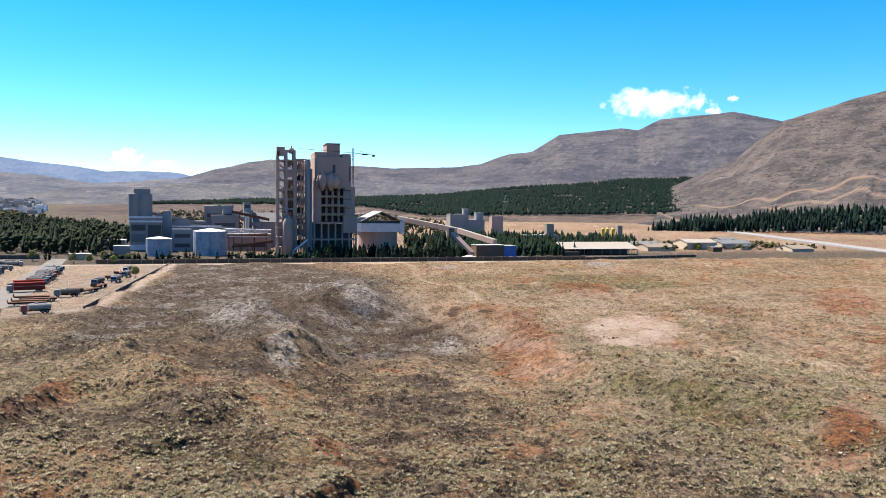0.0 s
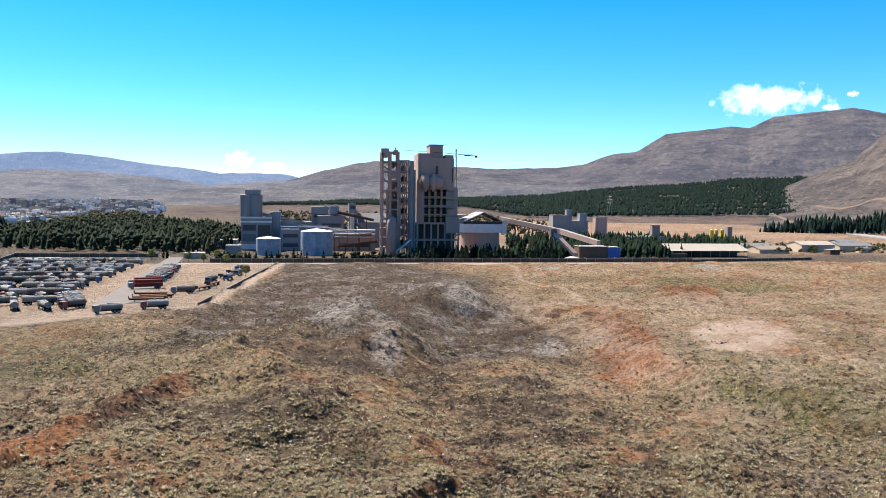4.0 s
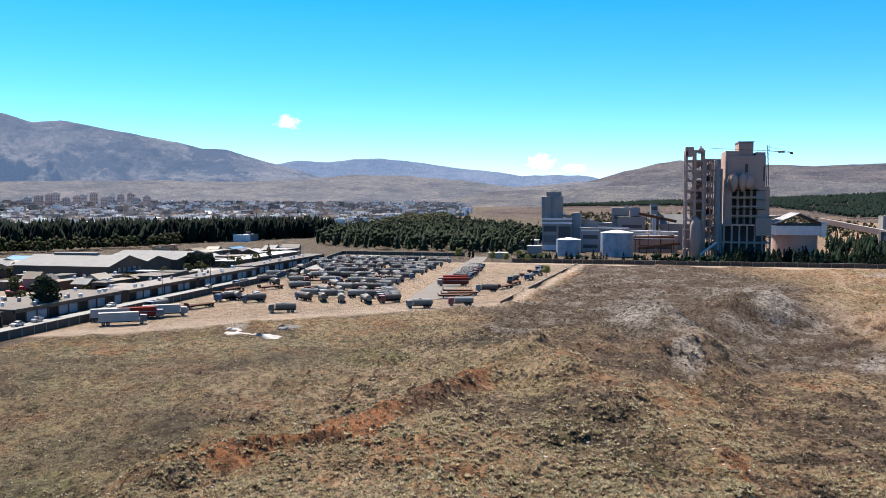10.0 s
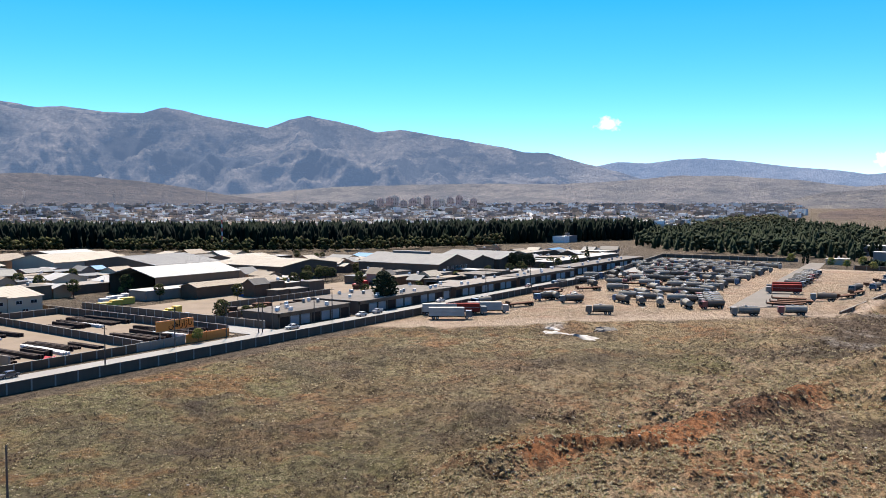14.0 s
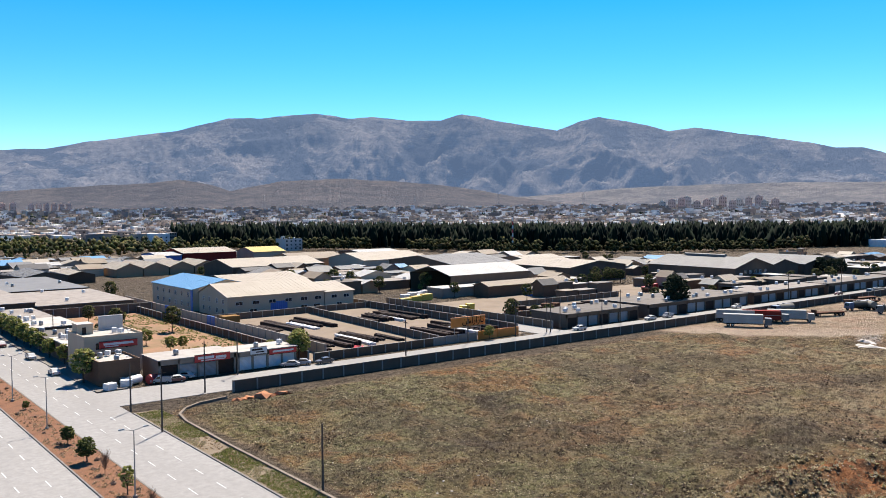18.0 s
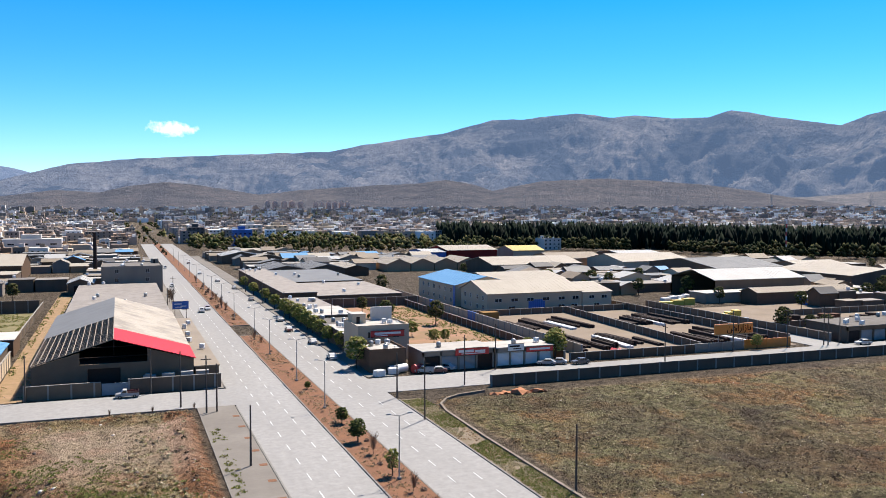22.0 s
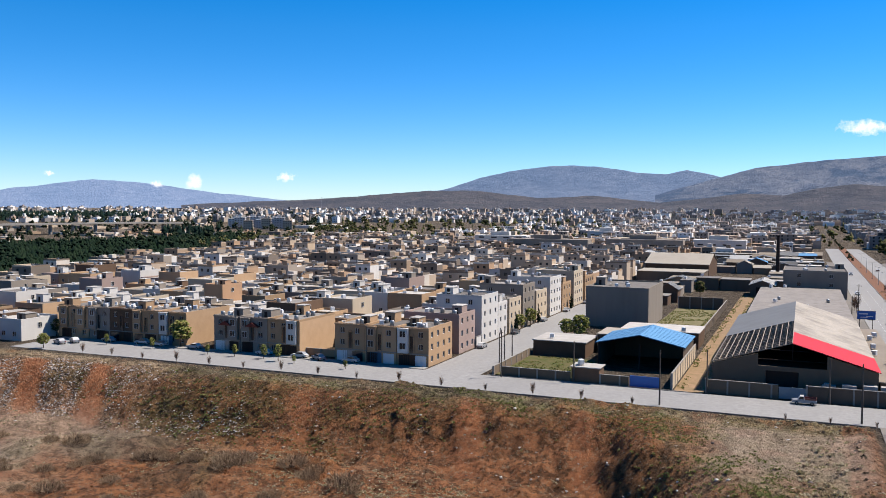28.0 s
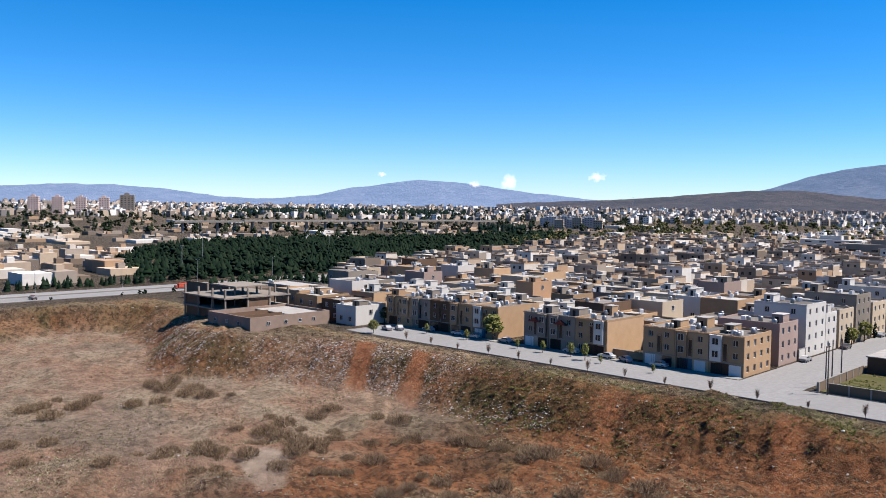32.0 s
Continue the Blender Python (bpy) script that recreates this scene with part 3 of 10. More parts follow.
# ---------------------------------------------------------------- mountains: direction and rise of each crest
HILL = ((-175, 1.0), (-160, 4.5), (-146, 7.2), (-132.4, 6.91), (-130.4, 6.41), (-128.8, 5.89), (-126.8, 5.27), (-125.5, 4.25), (-124, 2.86), (-122.3, 2.15), (-120.2, 1.24), (-117.4, -0.6))
EAST = ((-170, 0), (-150, 4), (-132.5, 4.77), (-126.8, 5.34), (-123.9, 6.0), (-121.9, 5.8), (-119.4, 5.63), (-118, 4.89), (-116.9, 5.05), (-112.9, 4.62), (-111.1, 3.51), (-109.6, 3.35), (-107.7, 2.67), (-105.8, 2.42), (-102, 2.31), (-98.3, 2.48), (-96.1, 2.71), (-93.9, 2.78), (-92.4, 2.56), (-90.3, 2.05), (-88.5, 1.5), (-84, 0.6))
GAP = ((-96, 1.2), (-89.3, 1.52), (-87.4, 1.86), (-83.7, 1.81), (-82.1, 2.07), (-79.4, 2.31), (-76.1, 2.77), (-74.3, 2.94), (-72.4, 2.88), (-70.6, 2.67), (-68.8, 2.75), (-66.4, 2.3), (-60, 1.5))
NORTH = ((-74, 0.7), (-71.3, 1.31), (-69, 2.07), (-66.8, 2.64), (-64.2, 3.4), (-62.7, 3.48), (-59.7, 4.09), (-57, 4.53), (-54.4, 4.96), (-52.9, 4.79), (-50.4, 5.46), (-48.4, 5.78), (-47.1, 5.5), (-45.7, 5.0), (-44, 5.25), (-41.6, 5.71), (-39.4, 6.15), (-38, 5.71), (-35.7, 5.7), (-33.4, 5.97), (-32, 5.85), (-29.7, 6.15), (-28.2, 6.04), (-25.9, 5.78), (-24.1, 5.81), (-22.6, 5.39), (-20.8, 4.9), (-15.4, 4.1), (-13.2, 3.65), (-7.2, 3.42), (-1.4, 3.08), (2.8, 2.62), (5.5, 1.9), (9, 0.9))
WEST = ((-2, 0.9), (3.1, 1.63), (5.1, 2.11), (7, 2.55), (8.2, 2.27), (10, 2.38), (12.6, 2.8), (15.5, 2.84), (18.5, 2.47), (20.4, 2.01), (22.3, 1.36), (24.6, 0.86), (28, 0.4))
FOOT = ((-46, 0.2), (-43.2, 0.58), (-40.8, 1.0), (-37.9, 1.45), (-34.4, 1.72), (-31, 1.89), (-27.4, 1.69), (-24.1, 1.1), (-23, 1.48), (-21.1, 1.85), (-19.2, 1.59), (-12.4, 1.2), (-8.7, 0.81), (-5, 1.36), (-2.8, 1.56), (-0.6, 1.32), (1.1, 0.88), (3.5, 1.0), (8.7, 0.4), (12.9, 0.83), (16.6, 0.71), (21.1, 1.18), (23.8, 1.13), (29.8, 0.63), (33.5, 0.42), (40, 0.1))
LOW = ((-92, 1.4), (-87.4, 1.37), (-83.1, 1.04), (-79.7, 1.5), (-76.3, 1.75), (-72.7, 1.85), (-69.1, 1.51), (-65.3, 1.33), (-57.8, 1.35), (-50.3, 1.15), (-43.2, 0.58), (-38, 0.2))
SOUTH = ((30, 0.1), (33.2, 0.42), (38, 0.93), (40.6, 1.27), (42.9, 1.55), (45.2, 1.67), (46.7, 1.46), (49.7, 1.03), (51.9, 0.55), (54.9, 0.25), (57.8, 0.35), (61.2, 0.76), (64.6, 1.02), (67.8, 0.98), (72, 0.75), (82, 0.5), (100, 0.1))


def rock(name, a, c, far=0.0, coarse=0.006, outcrop_shade=0.0):
    """Bare mountain rock and scree; far is the strength of a blue glow that stands in for kilometres of haze."""
    m, n, l, b = nodes_of(name)
    big = noise_of(n, l, coarse, 8, 0.62, 0.4, 0.6)
    fine = noise_of(n, l, coarse * 9, 8, 0.75, 0.4, 0.6)
    col = mixer(n, l, big, a, c)
    k = n.new("ShaderNodeMath")
    k.operation = "MULTIPLY"
    l.new(fine, k.inputs[0])
    k.inputs[1].default_value = 0.55
    col = mixer(n, l, k.outputs[0], col, tuple(v * 0.5 for v in c))
    strata = noise_of(n, l, coarse * 1.6, 7, 0.7, 0.47, 0.62, stretch=(1, 1, 5.5))
    k2 = n.new("ShaderNodeMath")
    k2.operation = "MULTIPLY"
    l.new(strata, k2.inputs[0])
    k2.inputs[1].default_value = 0.65
    col = mixer(n, l, k2.outputs[0], col, tuple(v * 0.4 for v in c))
    light = noise_of(n, l, coarse * 4, 7, 0.72, 0.55, 0.68)
    col = mixer(n, l, light, col, mixer(n, l, 0.6, col, tuple(v * 1.45 for v in a)))
    if coarse > 0.01:
        col = mixer(n, l, noise_of(n, l, 0.11, 3, 0.6, 0.60, 0.64), col, (0.028, 0.026, 0.018))
    if outcrop_shade:
        # Dark blue patches: outcrops and shaded faces, both put into the base colour.
        crag_shade = noise_of(n, l, 0.0034, 9, 0.66, 0.51, 0.565, stretch=(1.0, 1.0, 1.7))
        k4 = n.new("ShaderNodeMath")
        k4.operation = "MULTIPLY"
        l.new(crag_shade, k4.inputs[0])
        k4.inputs[1].default_value = outcrop_shade
        col = mixer(n, l, k4.outputs[0], col, (0.016, 0.019, 0.026))
    if coarse > 0.01:
        at = n.new("ShaderNodeAttribute")
        at.attribute_name = "track"
        k3 = n.new("ShaderNodeMath")
        k3.operation = "MULTIPLY"
        l.new(at.outputs["Fac"], k3.inputs[0])
        k3.inputs[1].default_value = 0.85
        col = mixer(n, l, k3.outputs[0], col, (0.25, 0.165, 0.105))
    l.new(col, b.inputs["Base Color"])
    b.inputs["Roughness"].default_value = 1.0
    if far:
        # Distance haze is put into the rock as blue emission.
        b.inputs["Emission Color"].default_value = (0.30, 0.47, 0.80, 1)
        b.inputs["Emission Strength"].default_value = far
    add = n.new("ShaderNodeMath")
    add.operation = "ADD"
    l.new(big, add.inputs[0])
    l.new(fine, add.inputs[1])
    bump_of(n, l, add.outputs[0], 0.6, 18.0 if coarse < 0.01 else 8.0, b)
    return m


def mountain(name, crest, foot, top, mat, label, seed, gullies=0.3, step=0.16, rows=46, power=1.25, tracks=()):
    """A range whose crest stands against the sky; gullies run down its face."""
    ca, ce = zip(*crest)
    az = np.arange(ca[0], ca[-1], step)
    el = np.interp(az, ca, ce) + 0.10 * (fbm(az, az * 0, 1.1, 4, seed) - 0.5)
    peak = 36 + np.tan(np.radians(el)) * top
    u = np.linspace(0, 1.12, rows)[:, None]
    r = foot + (top - foot) * u + 0 * az[None, :]
    a = np.radians(az)[None, :] + 0 * u
    x, y = -np.sin(a) * r, np.cos(a) * r
    base = 26 * ease((np.minimum(r, top) - 800) / 1700) - 3
    rise = np.clip(peak[None, :] - base, 0, None)
    shape = np.where(u <= 1, np.clip(u, 0, 1) ** power, 1 - (u - 1) * 1.2)
    arc = np.radians(az)[None, :] * top
    warp = 620 * (fbm(arc, r, 760, 3, seed + 3) - 0.5)
    spurs = ridges(arc + warp + 0.45 * r, r * 0.9, 640, 6, seed + 1, 0.5)
    rills = ridges(arc + 0.4 * warp, r * 0.5, 130, 4, seed + 5, 0.6)
    inner = 4 * np.clip(u, 0, 1) * np.clip(1.0 - u, 0, 1)
    carve = gullies * inner * (1.8 * (1 - spurs) + 0.10 * (1 - rills) - 0.35)
    knobs = 0.16 * inner * (fbm(arc, r, 240, 5, seed + 9, 0.6) - 0.62)
    z = base + rise * np.clip(shape - carve + knobs, 0, 2)
    n, k = len(az), rows
    i, j = np.arange(k - 1)[:, None] * n, np.arange(n - 1)[None, :]
    f = np.stack([i + j + 1, i + j, i + n + j, i + n + j + 1], -1).reshape(-1, 4)
    me = bpy.data.meshes.new(name)
    me.from_pydata(np.stack([x, y, z], -1).reshape(-1, 3).tolist(), [], f.tolist())
    me.polygons.foreach_set("use_smooth", [True] * len(me.polygons))
    me.materials.append(mat)
    if tracks:
        cut = np.zeros(u.shape[0] * len(az)).reshape(u.shape[0], len(az))
        for a0, u0, a1, u1, wide in tracks:
            k = (az - a0) / (a1 - a0)
            mid = u0 + (u1 - u0) * k + 0.02 * np.sin(az * 2.1)
            cut = np.maximum(cut, np.exp(-((u - mid[None, :]) / wide) ** 2) * ((k > 0) & (k < 1))[None, :])
        me.attributes.new("track", "FLOAT", "POINT").data.foreach_set("value", cut.ravel().astype(np.float32))
    return tagged(new(name, me), label, "mountain", kind="structure")


# The number after the two colours sets the haze glow of each rock.
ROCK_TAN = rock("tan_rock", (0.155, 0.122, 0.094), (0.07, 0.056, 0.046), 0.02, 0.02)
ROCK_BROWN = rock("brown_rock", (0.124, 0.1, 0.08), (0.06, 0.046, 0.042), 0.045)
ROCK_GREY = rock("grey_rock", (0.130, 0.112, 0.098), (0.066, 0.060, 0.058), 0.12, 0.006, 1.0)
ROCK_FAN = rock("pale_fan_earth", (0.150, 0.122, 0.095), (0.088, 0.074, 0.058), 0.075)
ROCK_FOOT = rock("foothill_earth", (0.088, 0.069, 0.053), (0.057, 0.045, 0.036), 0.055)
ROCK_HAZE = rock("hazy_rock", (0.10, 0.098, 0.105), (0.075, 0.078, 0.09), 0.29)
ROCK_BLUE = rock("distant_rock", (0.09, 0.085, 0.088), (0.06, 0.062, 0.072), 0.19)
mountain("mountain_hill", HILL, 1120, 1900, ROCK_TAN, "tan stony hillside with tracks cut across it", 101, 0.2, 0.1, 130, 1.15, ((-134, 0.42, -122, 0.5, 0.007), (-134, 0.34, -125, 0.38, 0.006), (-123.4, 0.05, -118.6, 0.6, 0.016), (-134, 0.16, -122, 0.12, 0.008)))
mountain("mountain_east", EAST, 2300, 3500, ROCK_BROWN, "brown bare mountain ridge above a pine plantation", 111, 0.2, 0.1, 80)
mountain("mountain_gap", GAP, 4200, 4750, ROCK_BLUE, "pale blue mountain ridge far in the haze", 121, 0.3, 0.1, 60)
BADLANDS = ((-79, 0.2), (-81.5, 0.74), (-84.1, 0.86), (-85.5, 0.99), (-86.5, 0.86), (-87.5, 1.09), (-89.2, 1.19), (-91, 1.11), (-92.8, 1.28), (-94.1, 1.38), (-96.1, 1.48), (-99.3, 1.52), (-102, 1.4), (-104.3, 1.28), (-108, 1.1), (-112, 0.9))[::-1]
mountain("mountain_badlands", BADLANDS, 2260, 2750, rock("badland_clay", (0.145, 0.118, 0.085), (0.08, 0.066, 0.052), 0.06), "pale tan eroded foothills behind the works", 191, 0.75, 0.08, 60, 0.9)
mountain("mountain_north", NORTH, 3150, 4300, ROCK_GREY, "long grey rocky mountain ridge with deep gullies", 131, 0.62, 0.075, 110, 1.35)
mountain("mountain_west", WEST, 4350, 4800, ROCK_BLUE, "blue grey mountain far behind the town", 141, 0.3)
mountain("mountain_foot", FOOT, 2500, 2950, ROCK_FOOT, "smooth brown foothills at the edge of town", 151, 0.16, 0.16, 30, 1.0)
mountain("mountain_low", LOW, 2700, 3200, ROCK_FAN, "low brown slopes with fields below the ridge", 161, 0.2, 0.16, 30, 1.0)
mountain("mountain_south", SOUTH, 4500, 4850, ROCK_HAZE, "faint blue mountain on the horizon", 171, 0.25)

# ---------------------------------------------------------------- streets
def asphalt(name, base, worn):
    m, n, l, b = nodes_of(name)
    big = noise_of(n, l, 0.08, 5, 0.65, 0.35, 0.68, stretch=(1.0, 0.25, 1))
    mid = noise_of(n, l, 0.9, 6, 0.7, 0.35, 0.7)
    grain = noise_of(n, l, 14, 3, 0.8, 0.3, 0.7)
    col = mixer(n, l, big, base, worn)
    col = mixer(n, l, mid, col, tuple(v * 0.86 for v in worn))
    l.new(col, b.inputs["Base Color"])
    b.inputs["Roughness"].default_value = 0.85
    bump_of(n, l, grain, 0.2, 0.01, b)
    return m


ASPHALT = asphalt("sunbleached_asphalt", (0.232, 0.226, 0.217), (0.188, 0.182, 0.174))
CONCRETE = surface("concrete", (0.23, 0.213, 0.19), rough=0.9, coarse=0.3)
KERB_MAT = surface("kerb_stone", (0.155, 0.144, 0.13), rough=0.9)
PAINT = surface("road_paint", (0.414, 0.414, 0.403), rough=0.7, amount=0.6, fine=3)
RED_SOIL = surface("red_garden_soil", (0.15, 0.074, 0.042), (0.095, 0.052, 0.034), coarse=0.5, fine=3, amount=0.8, bump=0.6)


def slab(name, x0, x1, y0, y1, z, mat, label, cut=4.0):
    s = Shape()
    s.box(x0, x1, y0, y1, z - 0.4, z)
    return solid(name, s, mat, label, kind="structure")


slab("road_avenue_left", 19.4, 30.7, -40, 1500, 0.05, ASPHALT, "pale sun-bleached asphalt carriageway with lane dashes")
slab("road_avenue_right", 36.8, 48.2, -40, 1500, 0.05, ASPHALT, "pale sun-bleached asphalt carriageway with lane dashes")
slab("road_cross_left", -186, 19.4, 156.6, 171.5, 0.05, ASPHALT, "pale asphalt side street above the clay pit")
slab("road_cross_right", 48.2, 560, 157.2, 171.0, 0.046, ASPHALT, "pale dusty asphalt side street along a block wall")
slab("road_side", -76.5, -63.5, 171.5, 560, 0.05, ASPHALT, "pale asphalt street between houses")
slab("road_yard", 168, 178, 171.0, 330, 0.05, ASPHALT, "pale dusty lane between walled yards")

# ---------------------------------------------------------------- paints
BRICK_TAN = surface("tan_brick", (0.33, 0.218, 0.128), (0.24, 0.155, 0.09), coarse=0.4, fine=6, amount=0.5, vary=0.22)
BRICK_BROWN = surface("brown_brick", (0.115, 0.073, 0.048), (0.078, 0.05, 0.034), coarse=0.4, fine=6, vary=0.15)
PLASTER_WHITE = surface("white_plaster", (0.467, 0.444, 0.409), (0.351, 0.322, 0.287), coarse=0.2, fine=3, streak=True, vary=0.08)
PLASTER_GREY = surface("grey_plaster", (0.215, 0.183, 0.15), (0.14, 0.119, 0.097), coarse=0.2, fine=3, streak=True, vary=0.12)
PLASTER_CREAM = surface("cream_plaster", (0.40, 0.325, 0.235), (0.31, 0.248, 0.182), coarse=0.2, fine=3, streak=True, vary=0.1)
PLASTER_PINK = surface("pinkish_plaster", (0.269, 0.199, 0.169), (0.211, 0.153, 0.127), coarse=0.2, fine=3, streak=True, vary=0.1)
PEACH = surface("peach_wall", (0.358, 0.219, 0.128), (0.279, 0.170, 0.109), coarse=0.2, fine=3)
BLOCK = surface("concrete_block", (0.118, 0.087, 0.064), (0.075, 0.056, 0.042), coarse=0.35, fine=5, streak=True, vary=0.1)
BLOCK_WARM = surface("mud_brick", (0.138, 0.104, 0.073), (0.098, 0.073, 0.053), coarse=0.4, fine=5, vary=0.15)
TAR_ROOF = surface("flat_roof_felt", (0.175, 0.158, 0.142), (0.105, 0.094, 0.084), coarse=0.35, fine=2, amount=0.9, vary=0.35)
PALE_ROOF = surface("pale_flat_roof", (0.328, 0.308, 0.280), (0.216, 0.198, 0.178), coarse=0.3, fine=2, amount=0.8, vary=0.2)
GLASS_DARK = surface("dark_window_glass", (0.016, 0.018, 0.022), rough=0.12, bump=0)
FRAME_WHITE = surface("white_window_frame", (0.464, 0.456, 0.434), rough=0.6)
STEEL_DARK = surface("rusty_dark_steel", (0.032, 0.024, 0.021), (0.052, 0.029, 0.018), rough=0.75, fine=3)
STEEL_GREY = surface("galvanised_steel", (0.259, 0.259, 0.254), rough=0.45, metal=0.6)
RUST = surface("rust", (0.098, 0.049, 0.029), (0.058, 0.034, 0.023), rough=0.85)
BLUE_PAINT = surface("blue_paint", (0.014, 0.090, 0.315), rough=0.5, amount=0.35)
ORANGE_PAINT = surface("orange_paint", (0.535, 0.173, 0.017), (0.389, 0.121, 0.027), rough=0.55)
YELLOW_PAINT = surface("yellow_paint", (0.500, 0.347, 0.041), rough=0.55)
RED_PAINT = surface("red_sign_paint", (0.412, 0.023, 0.018), rough=0.5, amount=0.35)
WHITE_PAINT = surface("white_paint", (0.559, 0.552, 0.537), rough=0.5, amount=0.5)
BLACK_RUBBER = surface("black_rubber", (0.01, 0.01, 0.01), rough=0.8)
POLE_WOOD = surface("weathered_pole", (0.098, 0.081, 0.066), rough=0.9)
DUST = surface("dusty_yard", (0.178, 0.141, 0.106), (0.126, 0.099, 0.073), coarse=0.12, fine=1.5, amount=0.9, bump=0.3)
DUST_GREY = surface("gravel_yard", (0.15, 0.135, 0.118), (0.104, 0.092, 0.081), coarse=0.08, fine=1.2, amount=0.9, bump=0.3)


def sheet(name, base, dirt, worn=0.5):
    """Corrugated roof sheet, with ribs and patchy wear."""
    m, n, l, b = nodes_of(name)
    big = noise_of(n, l, 0.16, 5, 0.65, 0.42, 0.66)
    small = noise_of(n, l, 1.6, 5, 0.7, 0.35, 0.68)
    k = n.new("ShaderNodeMath")
    k.operation = "MULTIPLY"
    l.new(big, k.inputs[0])
    k.inputs[1].default_value = worn
    col = mixer(n, l, k.outputs[0], base, dirt)
    k2 = n.new("ShaderNodeMath")
    k2.operation = "MULTIPLY"
    l.new(small, k2.inputs[0])
    k2.inputs[1].default_value = worn * 0.5
    col = mixer(n, l, k2.outputs[0], col, tuple(v * 0.8 for v in dirt))
    l.new(col, b.inputs["Base Color"])
    b.inputs["Roughness"].default_value = 0.6
    return m


ROOFS = {
    "cream": sheet("cream_roof_sheet", (0.277, 0.247, 0.202), (0.227, 0.195, 0.154)),
    "white": sheet("white_roof_sheet", (0.312, 0.307, 0.295), (0.250, 0.238, 0.220)),
    "grey": sheet("grey_roof_sheet", (0.142, 0.142, 0.138), (0.097, 0.094, 0.092)),
    "dark": sheet("dark_roof_sheet", (0.086, 0.083, 0.081), (0.058, 0.054, 0.052)),
    "tan": sheet("tan_roof_sheet", (0.200, 0.165, 0.123), (0.141, 0.114, 0.088)),
    "blue": sheet("blue_roof_sheet", (0.085, 0.195, 0.33), (0.101, 0.216, 0.338), 0.3),
    "red": sheet("red_roof_sheet", (0.38, 0.026, 0.034), (0.288, 0.029, 0.034), 0.25),
    "yellow": sheet("yellow_roof_sheet", (0.403, 0.299, 0.092), (0.288, 0.23, 0.115)),
    "cloud": sheet("asbestos_sheet", (0.315, 0.277, 0.225), (0.164, 0.143, 0.117), 0.9),
}


# ---------------------------------------------------------------- kit of buildings
def gable_roof(x0, x1, y0, y1, eave, ridge, axis, over=0.5, thick=0.16, mid=None):
    s = Shape()
    a, b = (y0, y1) if axis == "x" else (x0, x1)
    c, d = (x0, x1) if axis == "x" else (y0, y1)
    m = (a + b) / 2 if mid is None else mid
    fall = (ridge - eave) / (m - a) * over
    n = max(2, int((d - c) / 1.6))
    put = (lambda p, z, q: (q, p, z)) if axis == "x" else (lambda p, z, q: (p, q, z))
    stations = []
    for i in range(n):
        q0, q1 = c - over + (d - c + 2 * over) * i / n, c - over + (d - c + 2 * over) * (i + 1) / n
        stations += [(q0, 0.0), (q0 + 0.001, 0.035), (q0 + 0.16, 0.035), (q0 + 0.161, 0.0)]
    stations.append((d + over, 0.0))
    v, f = [], []
    for q, up in stations:
        v += [put(a - over, eave - fall + thick + up, q), put(m, ridge + thick + up, q), put(b + over, eave - fall + thick + up, q), put(b + over, eave - fall, q), put(m, ridge, q), put(a - over, eave - fall, q)]
    for k in range(len(stations) - 1):
        f += [(k * 6 + i, k * 6 + (i + 1) % 6, k * 6 + 6 + (i + 1) % 6, k * 6 + 6 + i) for i in range(6)]
    k = (len(stations) - 1) * 6
    f += [(0, 5, 4, 3, 2, 1), (k, k + 1, k + 2, k + 3, k + 4, k + 5)]
    s.add(v, f)
    return s


WINDOW_MESHES = {}
FOOTPRINTS = []


def window_mesh(w, h, bars=1):
    """Frame with glass set back in it; it faces -y."""
    key = (round(w, 2), round(h, 2), bars)
    if key not in WINDOW_MESHES:
        f, n = 0.07, bars + 1
        xs = [-w / 2]
        for i in range(n):
            xs += [-w / 2 + w * i / n + (f if i == 0 else 0.03), -w / 2 + w * (i + 1) / n - (f if i == n - 1 else 0.03)]
        xs.append(w / 2)
        zs, k = (0, f, h - f, h), len(xs)
        v = [(x, -0.02, z) for z in zs for x in xs]
        q, slots = [], []
        for r in range(3):
            for c in range(k - 1):
                a, b2, c2, d = r * k + c, r * k + c + 1, (r + 1) * k + c + 1, (r + 1) * k + c
                if r == 1 and c % 2:
                    m = len(v)
                    v += [(v[i][0], 0.06, v[i][2]) for i in (a, b2, c2, d)]
                    q += [(a, b2, m + 1, m), (b2, c2, m + 2, m + 1), (c2, d, m + 3, m + 2), (d, a, m, m + 3), (m, m + 1, m + 2, m + 3)]
                    slots += [0, 0, 0, 0, 1]
                else:
                    q.append((a, b2, c2, d))
                    slots.append(0)
        m = len(v)
        rim = (0, k - 1, 4 * k - 1, 3 * k)
        v += [(v[i][0], 0.08, v[i][2]) for i in rim]
        q += [(rim[(i + 1) % 4], rim[i], m + i, m + (i + 1) % 4) for i in range(4)]
        slots += [0] * 4
        s = Shape()
        s.v, s.f, s.m = v, q, slots
        WINDOW_MESHES[key] = s.mesh("window", [FRAME_WHITE, GLASS_DARK])
    return WINDOW_MESHES[key]


def facing(side, x, y, z):
    """Pose of a window or door on a wall that faces -y, +x, -x or +y."""
    return pose(x, y, z, 0, 0, {"-y": 0, "+x": 90, "+y": 180, "-x": -90}[side])


